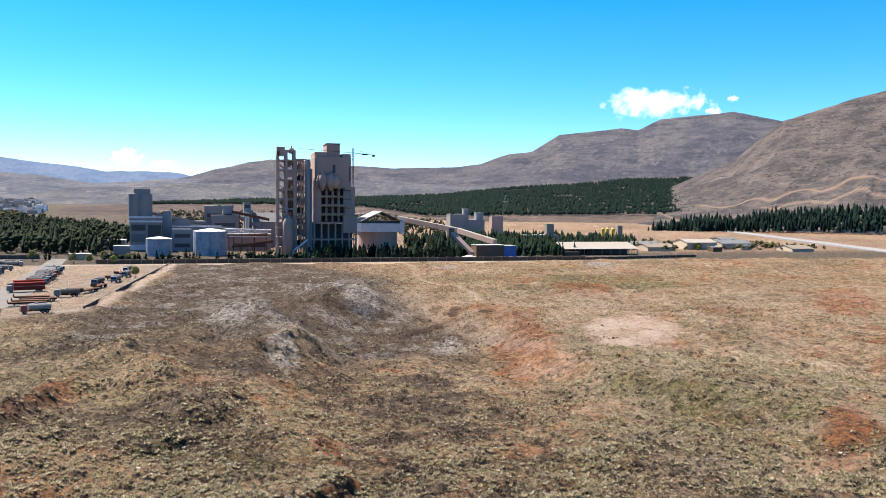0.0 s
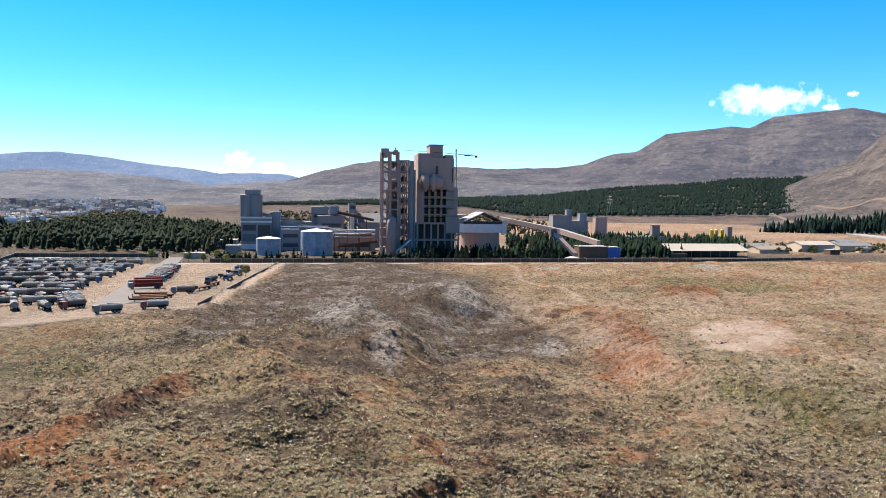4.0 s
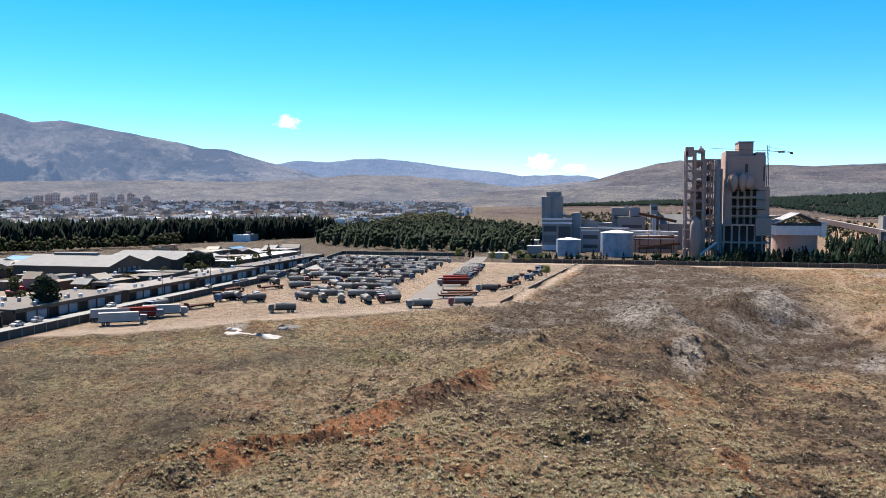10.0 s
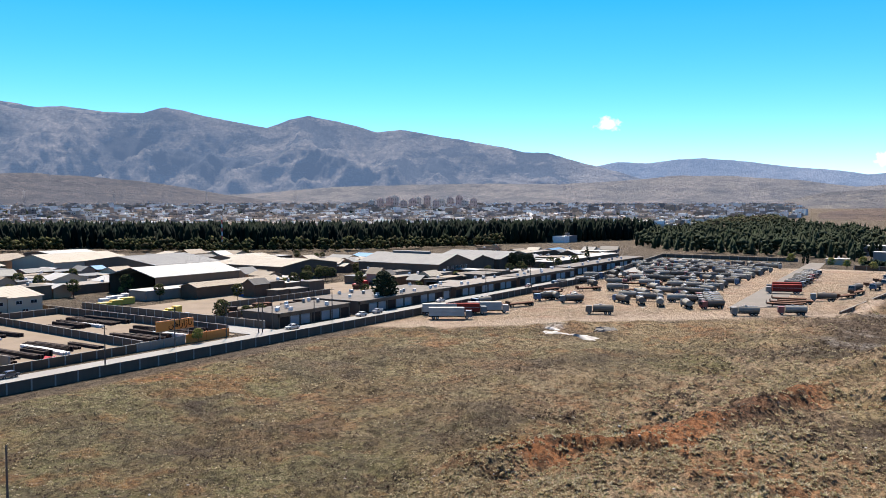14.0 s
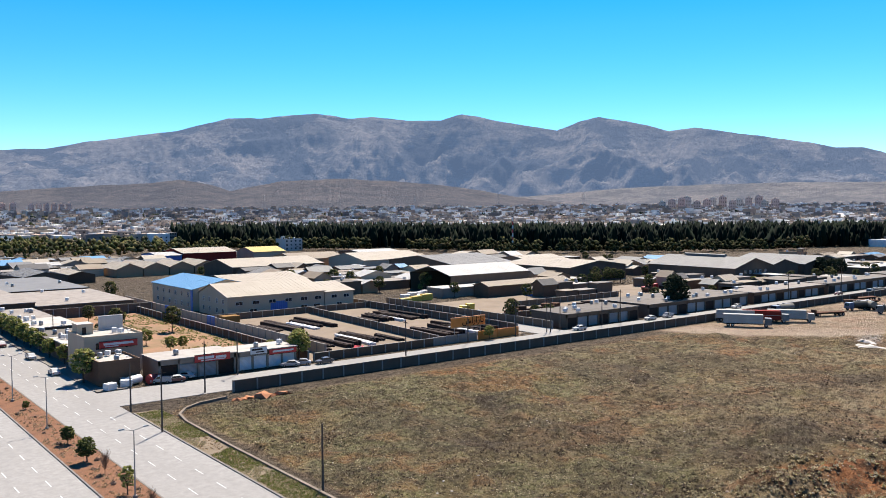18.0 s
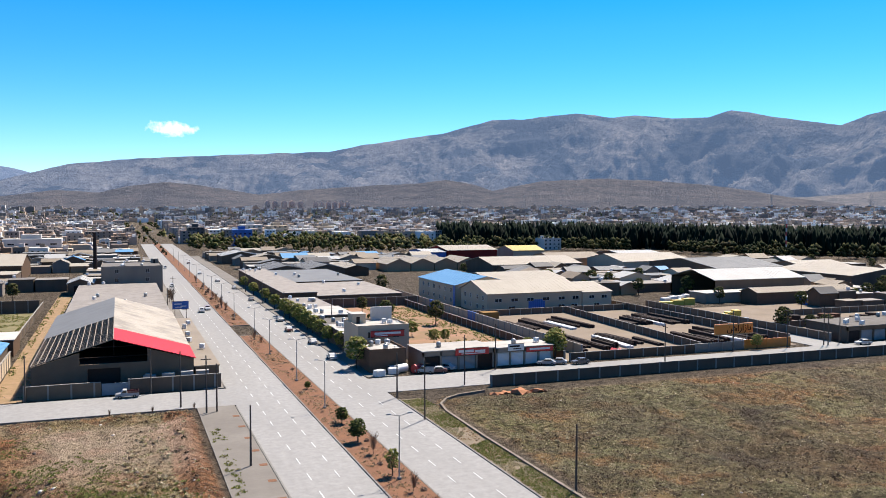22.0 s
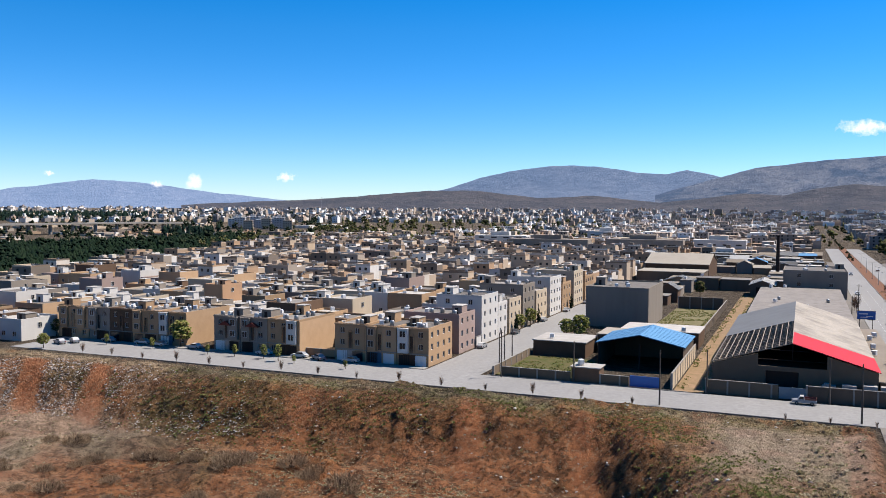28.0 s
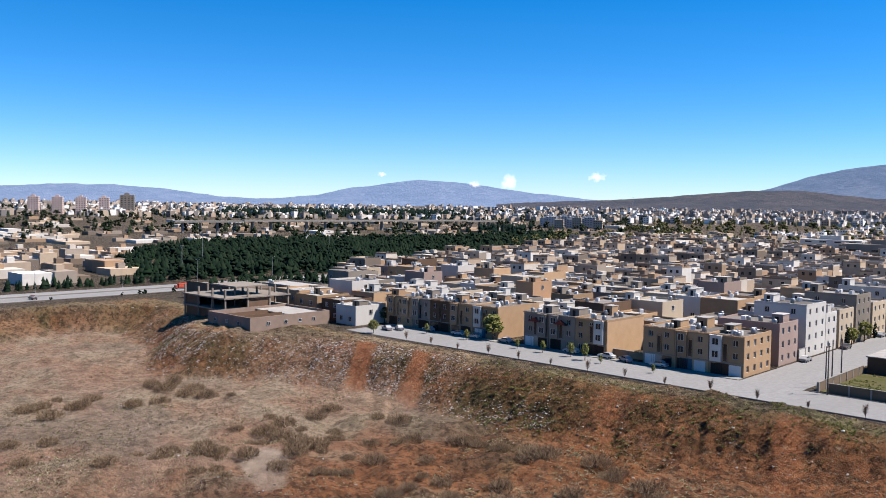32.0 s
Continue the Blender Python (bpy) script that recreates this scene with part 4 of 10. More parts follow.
def ribbed(w, h, pitch=0.4):
    """A folded sheet metal door leaf that faces -y, as one sheet."""
    n = max(2, int(w / pitch))
    xs = [(-w / 2 + w * i / n, 0.08 if i % 2 else 0.16) for i in range(n + 1)]
    v = [(x, y, 0) for x, y in xs] + [(x, y, h) for x, y in xs] + [(w / 2, 0.22, 0), (-w / 2, 0.22, 0), (w / 2, 0.22, h), (-w / 2, 0.22, h)]
    k = n + 1
    f = [(i, i + 1, k + i + 1, k + i) for i in range(n)] + [(2 * k + 1, 2 * k + 3, 2 * k + 2, 2 * k), (n, 2 * k, 2 * k + 2, k + n), (0, k, 2 * k + 3, 2 * k + 1)]
    return Shape().add(v, f)


def shed(x0, x1, y0, y1, eave, ridge, axis="x", roof="cream", wall=None, label="", open_side="", windows=(), doors=(), ribs=True, mid=None, group="workshop sheds"):
    """A gabled warehouse or workshop. windows and doors: (side, centre along it, sill, width, height[, paint])."""
    wall = wall or PLASTER_CREAM
    cx, cy = (x0 + x1) / 2, (y0 + y1) / 2
    FOOTPRINTS.append((x0, x1, y0, y1))
    th = thing("warehouse" if (x1 - x0) * (y1 - y0) > 500 else "shed", cx, cy, 0, 0, label or f"workshop shed with {roof} metal sheet roof and plain walls", "warehouse" if (x1 - x0) * (y1 - y0) > 500 else "shed", group)
    x0, x1, y0, y1 = x0 - cx, x1 - cx, y0 - cy, y1 - cy
    t = 0.3
    mid_here = None if mid is None else mid - (cy if axis == "x" else cx)
    joined = Shape()
    for side in ("-y", "+y", "-x", "+x"):
        if side in open_side.split():
            continue
        s = Shape()
        gab = (axis == "x") == (side[1] == "x")
        a, b = (x0, x1) if side[1] == "y" else (y0 + t, y1 - t)
        q = {"-y": y0, "+y": y1 - t, "-x": x0, "+x": x1 - t}[side]
        holes = sorted([w for w in doors if w[0] == side], key=lambda w: w[1])
        put = (lambda p0, p1, z0, z1: s.box(p0, p1, q, q + t, z0, z1)) if side[1] == "y" else (lambda p0, p1, z0, z1: s.box(q, q + t, p0, p1, z0, z1))
        p = a
        for w in holes:
            off = cx if side[1] == "y" else cy
            l0, l1 = w[1] - off - w[3] / 2, w[1] - off + w[3] / 2
            put(p, l0, -0.3, eave)
            if w[2] + w[4] < eave - 0.05:
                put(l0, l1, w[2] + w[4], eave)
            p = l1
        put(p, b, -0.3, eave)
        if gab:
            m = (a + b) / 2 if mid_here is None else mid_here
            drop = t * (ridge - eave) / ((b - a) / 2)
            s.prism([(a, eave), (b, eave), (m, ridge - drop * 0.3)], "y" if side[1] == "y" else "x", q, q + t)
        if group == "workshop sheds":
            joined.add(s.v, s.f)
        else:
            part("wall", s, wall, th)
    if joined.v:
        part("wall", joined, wall, th)
    if open_side:
        s = Shape()
        for i in range(3):
            for sd in open_side.split():
                if sd[1] == "y":
                    s.box(x0 + (x1 - x0 - 0.3) * i / 2, x0 + (x1 - x0 - 0.3) * i / 2 + 0.3, (y0 if sd[0] == "-" else y1 - 0.3), (y0 + 0.3 if sd[0] == "-" else y1), -0.3, eave)
                else:
                    s.box((x0 if sd[0] == "-" else x1 - 0.3), (x0 + 0.3 if sd[0] == "-" else x1), y0 + (y1 - y0 - 0.3) * i / 2, y0 + (y1 - y0 - 0.3) * i / 2 + 0.3, -0.3, eave)
        part("post", s, STEEL_DARK, th)
    part("roof", gable_roof(x0, x1, y0, y1, eave, ridge, axis, mid=mid_here), ROOFS[roof], th)
    for w in doors:
        side, c, sill, ww, hh = w[:5]
        s = ribbed(ww, hh)
        at = facing(side, c - cx if side[1] == "y" else (x0 if side == "-x" else x1), (y0 if side == "-y" else y1) if side[1] == "y" else c - cy, sill)
        part("door", s, w[5] if len(w) > 5 else STEEL_DARK, th, at=at)
    for w in windows:
        side, c, sill, ww, hh = w[:5]
        at = facing(side, c - cx if side[1] == "y" else (x0 if side == "-x" else x1), (y0 if side == "-y" else y1) if side[1] == "y" else c - cy, sill)
        part("window", window_mesh(ww, hh), None, th, at=at @ pose(0, -0.09, 0))
    return th


TANK = Shape().lathe(0, 0, [(0.48, 0), (0.55, 0.06), (0.55, 1.0), (0.42, 1.2), (0.12, 1.28)], 10).mesh("water_tank", STEEL_GREY, True)
COOLER = Shape().chamfer(-0.5, 0.5, -0.5, 0.5, 0.25, 1.2, 0.05).box(-0.45, -0.37, -0.45, -0.37, 0, 0.25).box(0.37, 0.45, 0.37, 0.45, 0, 0.25).box(-0.45, -0.37, 0.37, 0.45, 0, 0.25).box(0.37, 0.45, -0.45, -0.37, 0, 0.25).mesh("air_cooler", WHITE_PAINT)
DISH = Shape().lathe(0, 0, [(0.05, 0.5), (0.3, 0.56), (0.5, 0.72), (0.48, 0.73), (0.05, 0.6)], 10).tube((0, 0, 0), (0, 0, 0.5), 0.03, n=5).mesh("satellite_dish", WHITE_PAINT)


def rooftop(th, x0, x1, y0, y1, z, rng, hut=True, wall=None, things=4):
    """Stair hut, tanks, coolers and dishes on a flat roof."""
    if hut:
        hw, hd, ht = min(rng.uniform(2.0, 3.4), (x1 - x0) * 0.4), min(rng.uniform(2.4, 4.2), (y1 - y0) * 0.35), rng.uniform(1.7, 2.5)
        hx = x0 + 0.4 if rng.random() < 0.5 else x1 - 0.4 - hw
        hy = rng.uniform(y0 + 1.0, y1 - hd - 0.6)
        s = Shape()
        s.box(hx, hx + hw, hy, hy + hd, z - 0.05, z + ht, 0)
        s.box(hx - 0.12, hx + hw + 0.12, hy - 0.12, hy + hd + 0.12, z + ht, z + ht + 0.13, 1)
        s.box(hx + hw * 0.3, hx + hw * 0.3 + 0.85, hy - 0.04, hy, z, z + 1.6, 2)
        part("stair_hut", s, [wall or PLASTER_GREY, PALE_ROOF, STEEL_DARK], th)
    for i in range(things):
        me = rng.choice((TANK, COOLER, COOLER, DISH, TANK))
        part(me.name.split(".")[0], me, None, th, at=pose(rng.uniform(x0 + 1, x1 - 1), rng.uniform(y0 + 0.8, y1 - 1.2), z, 0, 0, rng.uniform(0, 360)))


def facade(s, side, x0, x1, y0, y1, z0, h, storeys, cols, rng, win=(1.3, 1.4), depth=0.3, ground=None):
    """A wall face with real window openings; returns the window places. cols: centres along the wall."""
    t = depth
    a, b = (x0, x1) if side[1] == "y" else (y0, y1)
    q = {"-y": y0, "+y": y1 - t, "-x": x0, "+x": x1 - t}[side]
    put = (lambda p0, p1, za, zb: s.box(p0, p1, q, q + t, za, zb)) if side[1] == "y" else (lambda p0, p1, za, zb: s.box(q, q + t, p0, p1, za, zb))
    spots = []
    sh = h / storeys
    for k in range(storeys):
        zb = z0 + k * sh
        sill, head = zb + sh * 0.34, zb + sh * 0.34 + win[1]
        if k == 0 and ground == "blank":
            put(a, b, zb, zb + sh)
            continue
        put(a, b, zb, sill)
        put(a, b, head, zb + sh)
        p = a
        for c in cols:
            put(p, c - win[0] / 2, sill, head)
            spots.append((c, sill))
            p = c + win[0] / 2
        put(p, b, sill, head)
    return spots


def flat_house(x0, x1, y0, y1, storeys, wall, rng, label, front="-y", side="+x", windows=True, extras=4, storey=3.1, name="house", category="house", group="town houses", side_wall=None, hut=True, roof=None, gate=None, cols=None, win=(1.55, 1.6), parapet=0.55):
    """A flat-roofed building with openings in its street front and its open side."""
    cx, cy = (x0 + x1) / 2, (y0 + y1) / 2
    FOOTPRINTS.append((x0, x1, y0, y1))
    th = thing(name, cx, cy, 0, 0, label, category, group)
    x0, x1, y0, y1 = x0 - cx, x1 - cx, y0 - cy, y1 - cy
    h = storeys * storey
    roof = roof or TAR_ROOF
    core = Shape()
    t = 0.3
    ins = {"-y": t if "-y" in (front, side) else 0, "+x": t if "+x" in (front, side) else 0, "-x": t if "-x" in (front, side) else 0}
    core.box(x0 + ins["-x"], x1 - ins["+x"], y0 + ins["-y"], y1, -0.4, h)
    part("wall", core, side_wall or wall, th)
    n = 0
    for sd in (front, side):
        if not sd:
            continue
        s = Shape()
        fx0, fx1, fy0, fy1 = (x0, x1, y0, y1) if sd[1] == "y" else (x0, x1, y0 + ins["-y"], y1)
        if windows:
            a, b = (fx0, fx1) if sd[1] == "y" else (fy0, fy1)
            count = cols if cols and sd == front else max(1, int((b - a) / 3.3))
            cc = [a + (b - a) * (i + 0.5) / count for i in range(count)]
            if sd == side and side_wall is not None:
                cc = []
            spots = facade(s, sd, fx0, fx1, fy0, fy1, -0.02, h + 0.02, storeys, cc, rng, win)
            part("facade", s, wall if sd == front or side_wall is None else side_wall, th)
            for c, z in spots:
                at = facing(sd, c if sd[1] == "y" else (fx0 + 0.16 if sd == "-x" else fx1 - 0.16), (fy0 + 0.16) if sd == "-y" else c, z)
                part("window", window_mesh(win[0], win[1]), None, th, at=at)
        else:
            s.box(*((fx0, fx1, fy0, fy0 + t) if sd == "-y" else (fx1 - t, fx1, fy0, fy1) if sd == "+x" else (fx0, fx0 + t, fy0, fy1)), -0.02, h)
            part("facade", s, wall, th)
    s = Shape()
    p, w = parapet, 0.22
    s.box(x0, x1, y0, y0 + w, h, h + p).box(x0, x1, y1 - w, y1, h, h + p).box(x0, x0 + w, y0 + w, y1 - w, h, h + p).box(x1 - w, x1, y0 + w, y1 - w, h, h + p)
    part("parapet", s, wall, th)
    s = Shape()
    s.box(x0 + w, x1 - w, y0 + w, y1 - w, h - 0.05, h + 0.08)
    part("roof", s, roof, th)
    if gate is not None:
        s = Shape()
        gx = x0 + (x1 - x0) * rng.uniform(0.25, 0.7)
        s.box(gx - 1.5, gx + 1.5, y0 - 0.06, y0 + 0.02, 0, 2.5)
        for i in range(6):
            s.box(gx - 1.4 + i * 0.5, gx - 1.33 + i * 0.5, y0 - 0.1, y0 - 0.06, 0.1, 2.4)
        part("gate", s, gate, th)
    rooftop(th, x0 + w, x1 - w, y0 + w, y1 - w, h + 0.08, rng, hut, wall, extras)
    return th


def yard_wall(name, x0, y0, x1, y1, h, mat, label, thick=0.25, bay=4.0, cap=True):
    """A block wall with piers and a coping, from point to point."""
    a = math.atan2(y1 - y0, x1 - x0)
    ln = math.hypot(x1 - x0, y1 - y0)
    s = Shape()
    s.box(0, ln, -thick / 2, thick / 2, -0.4, h, 0)
    if cap:
        s.box(0, ln, -thick / 2 - 0.05, thick / 2 + 0.05, h, h + 0.09, 1)
    for i in range(int(ln / bay) + 1):
        p = min(i * bay, ln - 0.15)
        s.box(p - 0.16, p + 0.16, -thick / 2 - 0.09, thick / 2 + 0.09, -0.4, h + 0.12, 1)
    ob = solid(name, s, [mat, CONCRETE], label, "wall", at=pose(x0, y0, 0, 0, 0, math.degrees(a)))
    return ob


def flat_roofed(x0, x1, y0, y1, h, wall, roof, label, name="workshop", rng=None, clutter=3, shutters=0, shutter_mat=None, side="-y"):
    """A low flat-roofed workshop, with shutter doors along its street front."""
    cx, cy = (x0 + x1) / 2, (y0 + y1) / 2
    FOOTPRINTS.append((x0, x1, y0, y1))
    th = thing(name, cx, cy, 0, 0, label, name, "low workshops")
    a0, a1, b0, b1 = x0 - cx, x1 - cx, y0 - cy, y1 - cy
    s = Shape()
    if shutters:
        s.box(a0, a1, b0 + 0.5, b1, -0.3, h)
        n = shutters
        w = (a1 - a0) / n
        for i in range(n + 1):
            p = min(max(a0 + i * w, a0 + 0.2), a1 - 0.2)
            s.box(p - 0.2, p + 0.2, b0, b0 + 0.5, -0.3, h)
        s.box(a0, a1, b0, b0 + 0.5, h - 1.0, h + 0.01)
    else:
        s.box(a0, a1, b0, b1, -0.3, h)
    part("wall", s, wall, th)
    s = Shape()
    s.box(a0 - 0.25, a1 + 0.25, b0 - 0.25, b1 + 0.25, h + 0.012, h + 0.22)
    part("roof", s, roof, th)
    for i in range(shutters):
        w = (a1 - a0) / shutters
        d = Shape()
        x = a0 + (i + 0.5) * w
        line = [(b0 + 0.44, 0.0)]
        for k in range(int((h - 1.1) / 0.25)):
            line += [(b0 + 0.3, 0.02 + k * 0.25), (b0 + 0.26, 0.12 + k * 0.25), (b0 + 0.3, 0.22 + k * 0.25)]
        d.prism(line + [(b0 + 0.44, h - 1.05)], "x", x - w / 2 + 0.25, x + w / 2 - 0.25)
        part("shutter", d, shutter_mat or (STEEL_GREY if i % 3 else STEEL_DARK), th)
    if rng:
        for i in range(clutter):
            me = rng.choice((COOLER, TANK, COOLER))
            part(me.name.split(".")[0], me, None, th, at=pose(rng.uniform(a0 + 1, a1 - 1), rng.uniform(b0 + 0.8, b1 - 0.8), h + 0.22, 0, 0, rng.uniform(0, 360)))
    return th

# ---------------------------------------------------------------- avenue: kerbs, dashes, median
def strip(name, x0, x1, y0, y1, z, mat, label):
    return solid(name, Shape().box(x0, x1, y0, y1, z - 0.35, z), mat, label, kind="structure")


VERGE = surface("dry_verge_weeds", (0.16, 0.125, 0.09), (0.10, 0.082, 0.052), coarse=0.4, fine=3, amount=0.9, bump=0.5)
strip("median", 31.0, 36.5, 40, 240, 0.17, RED_SOIL, "median strip of bare red soil between the carriageways")
strip("median_far", 31.0, 36.5, 262, 1500, 0.17, RED_SOIL, "median strip of bare red soil between the carriageways")
strip("pavement_left", 12.5, 19.1, -40, 156.4, 0.12, DUST_GREY, "dusty pavement strip beside the avenue")
strip("pavement_left_far", 15.2, 19.1, 172, 640, 0.12, DUST_GREY, "dusty pavement strip beside the avenue")
strip("pavement_right", 48.5, 52.6, -40, 150, 0.12, VERGE, "dusty verge with dry weeds beside the avenue")
strip("pavement_right_far", 48.5, 54.5, 172, 640, 0.12, DUST_GREY, "grey pavement in front of the workshops")
strip("pavement_houses", -186, -77, 171.8, 174.2, 0.14, CONCRETE, "narrow concrete pavement in front of the houses")


def kerb_run(x, y0, y1, along="y", wide=0.3):
    """Kerb stones laid end to end."""
    s = Shape()
    p = y0
    while p < y1 - 0.2:
        q = min(p + 2.0, y1)
        if along == "y":
            s.chamfer(x - wide / 2, x + wide / 2, p + 0.02, q - 0.02, -0.3, 0.2, 0.04)
        else:
            s.chamfer(p + 0.02, q - 0.02, x - wide / 2, x + wide / 2, -0.3, 0.2, 0.04)
        p = q
    return s


for x, y0, y1 in ((19.25, -40, 155), (19.25, 173, 640), (30.85, 40, 240), (30.85, 262, 640), (36.65, 40, 240), (36.65, 262, 640), (48.35, -40, 150), (48.35, 173, 640)):
    solid("kerb_line", kerb_run(x, y0, y1), KERB_MAT, "row of grey concrete kerb stones", kind="structure")
for y, x0, x1 in ((156.4, -150, 12), (171.65, -62, -20)):
    solid("kerb_line", kerb_run(y, x0, x1, "x"), KERB_MAT, "row of grey concrete kerb stones", kind="structure")
for y in (39.8, 240.2, 261.8):
    solid("kerb_line", kerb_run(y, 31.1, 36.4, "x"), KERB_MAT, "kerb across the end of the median", kind="structure")

DASH = Shape().box(-0.08, 0.08, -1.5, 1.5, -0.01, 0.012).mesh("lane_dash", PAINT)
for ox, name in ((19.4, "left"), (36.8, "right")):
    holder = tagged(new(f"trim_lane_dashes_{name}"), "white dashed lane lines painted on asphalt", kind="structure")
    for k in (1, 2):
        for i in range(48):
            part("lane_dash", DASH, None, holder, at=pose(ox + 3.8 * k, 66 + i * 7.5, 0.058))

PIT = Shape().box(-0.55, 0.55, -0.55, 0.55, -0.2, 0.008).mesh("tree_pit", RED_SOIL)
for i in range(11):
    tagged(part("tree_pit", PIT, None, None, at=pose(18.3, 74 + i * 7.4, 0.125)), "square pit of dark soil in the pavement", "tree pit", "pavement tree pits")

# a paved strip of kerb that bends into the side street, beside the field
bend = [(52.8, -40), (52.8, 70), (52.8, 120), (53.2, 138), (54.2, 143.5), (56.5, 147), (60, 149.5), (66, 151)]
s = Shape()
for (ax, ay), (bx, by) in zip(bend, bend[1:]):
    d = Vector((bx - ax, by - ay)).normalized() * 0.22
    s.add([(ax + d.y, ay - d.x, -0.3), (bx + d.y, by - d.x, -0.3), (bx - d.y, by + d.x, -0.3), (ax - d.y, ay + d.x, -0.3), (ax + d.y, ay - d.x, 0.42), (bx + d.y, by - d.x, 0.42), (bx - d.y, by + d.x, 0.42), (ax - d.y, ay + d.x, 0.42)],
          [(4, 5, 6, 7), (0, 1, 5, 4), (2, 3, 7, 6), (1, 2, 6, 5), (3, 0, 4, 7)])
solid("low_wall", s, surface("stained_edging", (0.17, 0.142, 0.112), (0.10, 0.08, 0.06), coarse=0.5, amount=0.8), "low stained concrete edging wall beside the field", "wall")


# ---------------------------------------------------------------- street furniture
def street_lamp(h=8.5, arms=2):
    th = thing("street_lamp", 0, 0, 0, 0, "slim grey steel street lamp with two arms" if arms == 2 else "slim grey steel street lamp with one arm", "street lamp", "avenue lamps")
    s = Shape().tube((0, 0, -0.2), (0, 0, h), 0.11, 0.06, 8)
    part("pole", s, STEEL_GREY, th)
    part("base", Shape().chamfer(-0.25, 0.25, -0.25, 0.25, -0.1, 0.35, 0.05), CONCRETE, th)
    for sg in (-1, 1)[:arms]:
        arm = part("arm", Shape().tube((0, 0, h - 0.05), (sg * 1.5, 0, h + 0.25), 0.045, 0.035, 6), STEEL_GREY, th)
        part("lantern", Shape().box(sg * 1.5 - 0.35, sg * 1.5 + 0.35, -0.13, 0.13, h + 0.2, h + 0.34, taper=0.04), STEEL_GREY, arm)
    return th


lamp = street_lamp()
lamp.matrix_basis = pose(34, 105.5, 0.17)
for y in (148, 173.5, 207, 232, 275, 310, 345, 380, 415, 455, 495, 540, 590):
    copy_thing(lamp, pose(33.8, y, 0.17))


def utility_pole(h=10.0, cross=True):
    th = thing("utility_pole", 0, 0, 0, 0, "weathered grey utility pole with a crossarm" if cross else "plain weathered grey utility pole", "utility pole", "utility poles")
    part("pole", Shape().tube((0, 0, -0.5), (0, 0, h), 0.17, 0.10, 8), POLE_WOOD, th)
    if cross:
        part("crossarm", Shape().box(-0.9, 0.9, -0.06, 0.06, h - 0.75, h - 0.62), STEEL_DARK, th)
    return th


up, up2 = utility_pole(10.2, True), utility_pole(8.6, False)
up.matrix_basis, up2.matrix_basis = pose(47.9, 134.6, 0, 0, 0, 8), pose(48.6, 152.1, 0.0)
for x, y, r in ((64.9, 158.3, 90), (77.4, 170.8, 90), (112.7, 157.9, 90), (142.6, 171.6, 90), (159.6, 171.5, 90), (171.9, 171.8, 80), (195, 171.6, 90), (203, 171.3, 90), (-23.5, 158.4, 90), (9.9, 158.2, 90), (13.8, 152, 0), (-58.5, 171, 90), (300, 172, 90), (340, 172, 90), (18.5, 330, 0), (-79, 235, 0), (-79, 275, 0)):
    copy_thing(up, pose(x, y, 0, 0, 0, r))
for x, y in ((53.7, 93.6), (16.6, 118.5), (15.6, 152.5), (5.3, 172.0), (-61, 177), (-61.5, 182), (-62, 189), (172.8, 171.2), (178.5, 173), (-92, 173.2), (-127, 173), (56, 205), (57, 240), (49.6, 275), (-43, 172.0), (-16.6, 172.6), (15, 300), (49.6, 320), (49.6, 365)):
    copy_thing(up2, pose(x, y, 0.0))


# ---------------------------------------------------------------- signs
def sign_board(x, y, z0, z1, w, mat, bars, label, posts=True, turn=0, bar_mat=None, name="sign"):
    """A board with lines of writing that cannot be made out as plain bars."""
    th = thing(name, x, y, 0, turn, label, "sign")
    part("board", Shape().chamfer(-w / 2, w / 2, -0.08, 0.08, z0, z1, 0.02), mat, th)
    part("rim", Shape().box(-w / 2 - 0.06, w / 2 + 0.06, -0.1, 0.1, z0 - 0.08, z0).box(-w / 2 - 0.06, w / 2 + 0.06, -0.1, 0.1, z1, z1 + 0.08), STEEL_DARK, th)
    for bx, bz, bw, bh in bars:
        part("writing", Shape().box(bx - bw / 2, bx + bw / 2, -0.1, -0.08, bz, bz + bh), bar_mat or WHITE_PAINT, th)
    if posts:
        for px in (-w * 0.35, w * 0.35):
            part("post", Shape().tube((px, 0.12, 0), (px, 0.12, z1), 0.09, n=6), STEEL_DARK, th)
    return th


sign_board(18.2, 285, 3.2, 5.6, 5.0, BLUE_PAINT, [(-0.8, 4.6, 2.4, 0.35), (0.9, 3.9, 1.8, 0.3), (-0.6, 3.6, 2.0, 0.25)], "blue road direction sign on two posts", name="road_sign")
sign_board(58.6, 190.6, 5.6, 7.0, 8.2, RED_PAINT, [(0, 6.15, 6.4, 0.5), (-1.5, 5.8, 3.0, 0.18)], "red shop sign with pale writing above the corner workshop", posts=False)

# ---------------------------------------------------------------- vehicles
CAR_PAINT = palette("car_paint", [(0.403, 0.403, 0.398), (0.38, 0.38, 0.369), (0.242, 0.248, 0.254), (0.058, 0.058, 0.063), (0.414, 0.409, 0.392), (0.202, 0.207, 0.219), (0.092, 0.023, 0.02)], 0.35, 0.05, by_object=True)
CAR_GLASS = surface("car_glass", (0.011, 0.014, 0.016), rough=0.08, bump=0)
LAMP_RED = surface("red_lens", (0.23, 0.011, 0.009), rough=0.3, bump=0)
LAMP_WHITE = surface("clear_lens", (0.403, 0.403, 0.392), rough=0.2, bump=0)
WHEEL = Shape().tube((-0.1, 0, 0), (0.1, 0, 0), 0.31, n=12, slot=0).tube((-0.11, 0, 0), (0.11, 0, 0), 0.17, n=8, slot=1).mesh("wheel", [BLACK_RUBBER, STEEL_GREY])
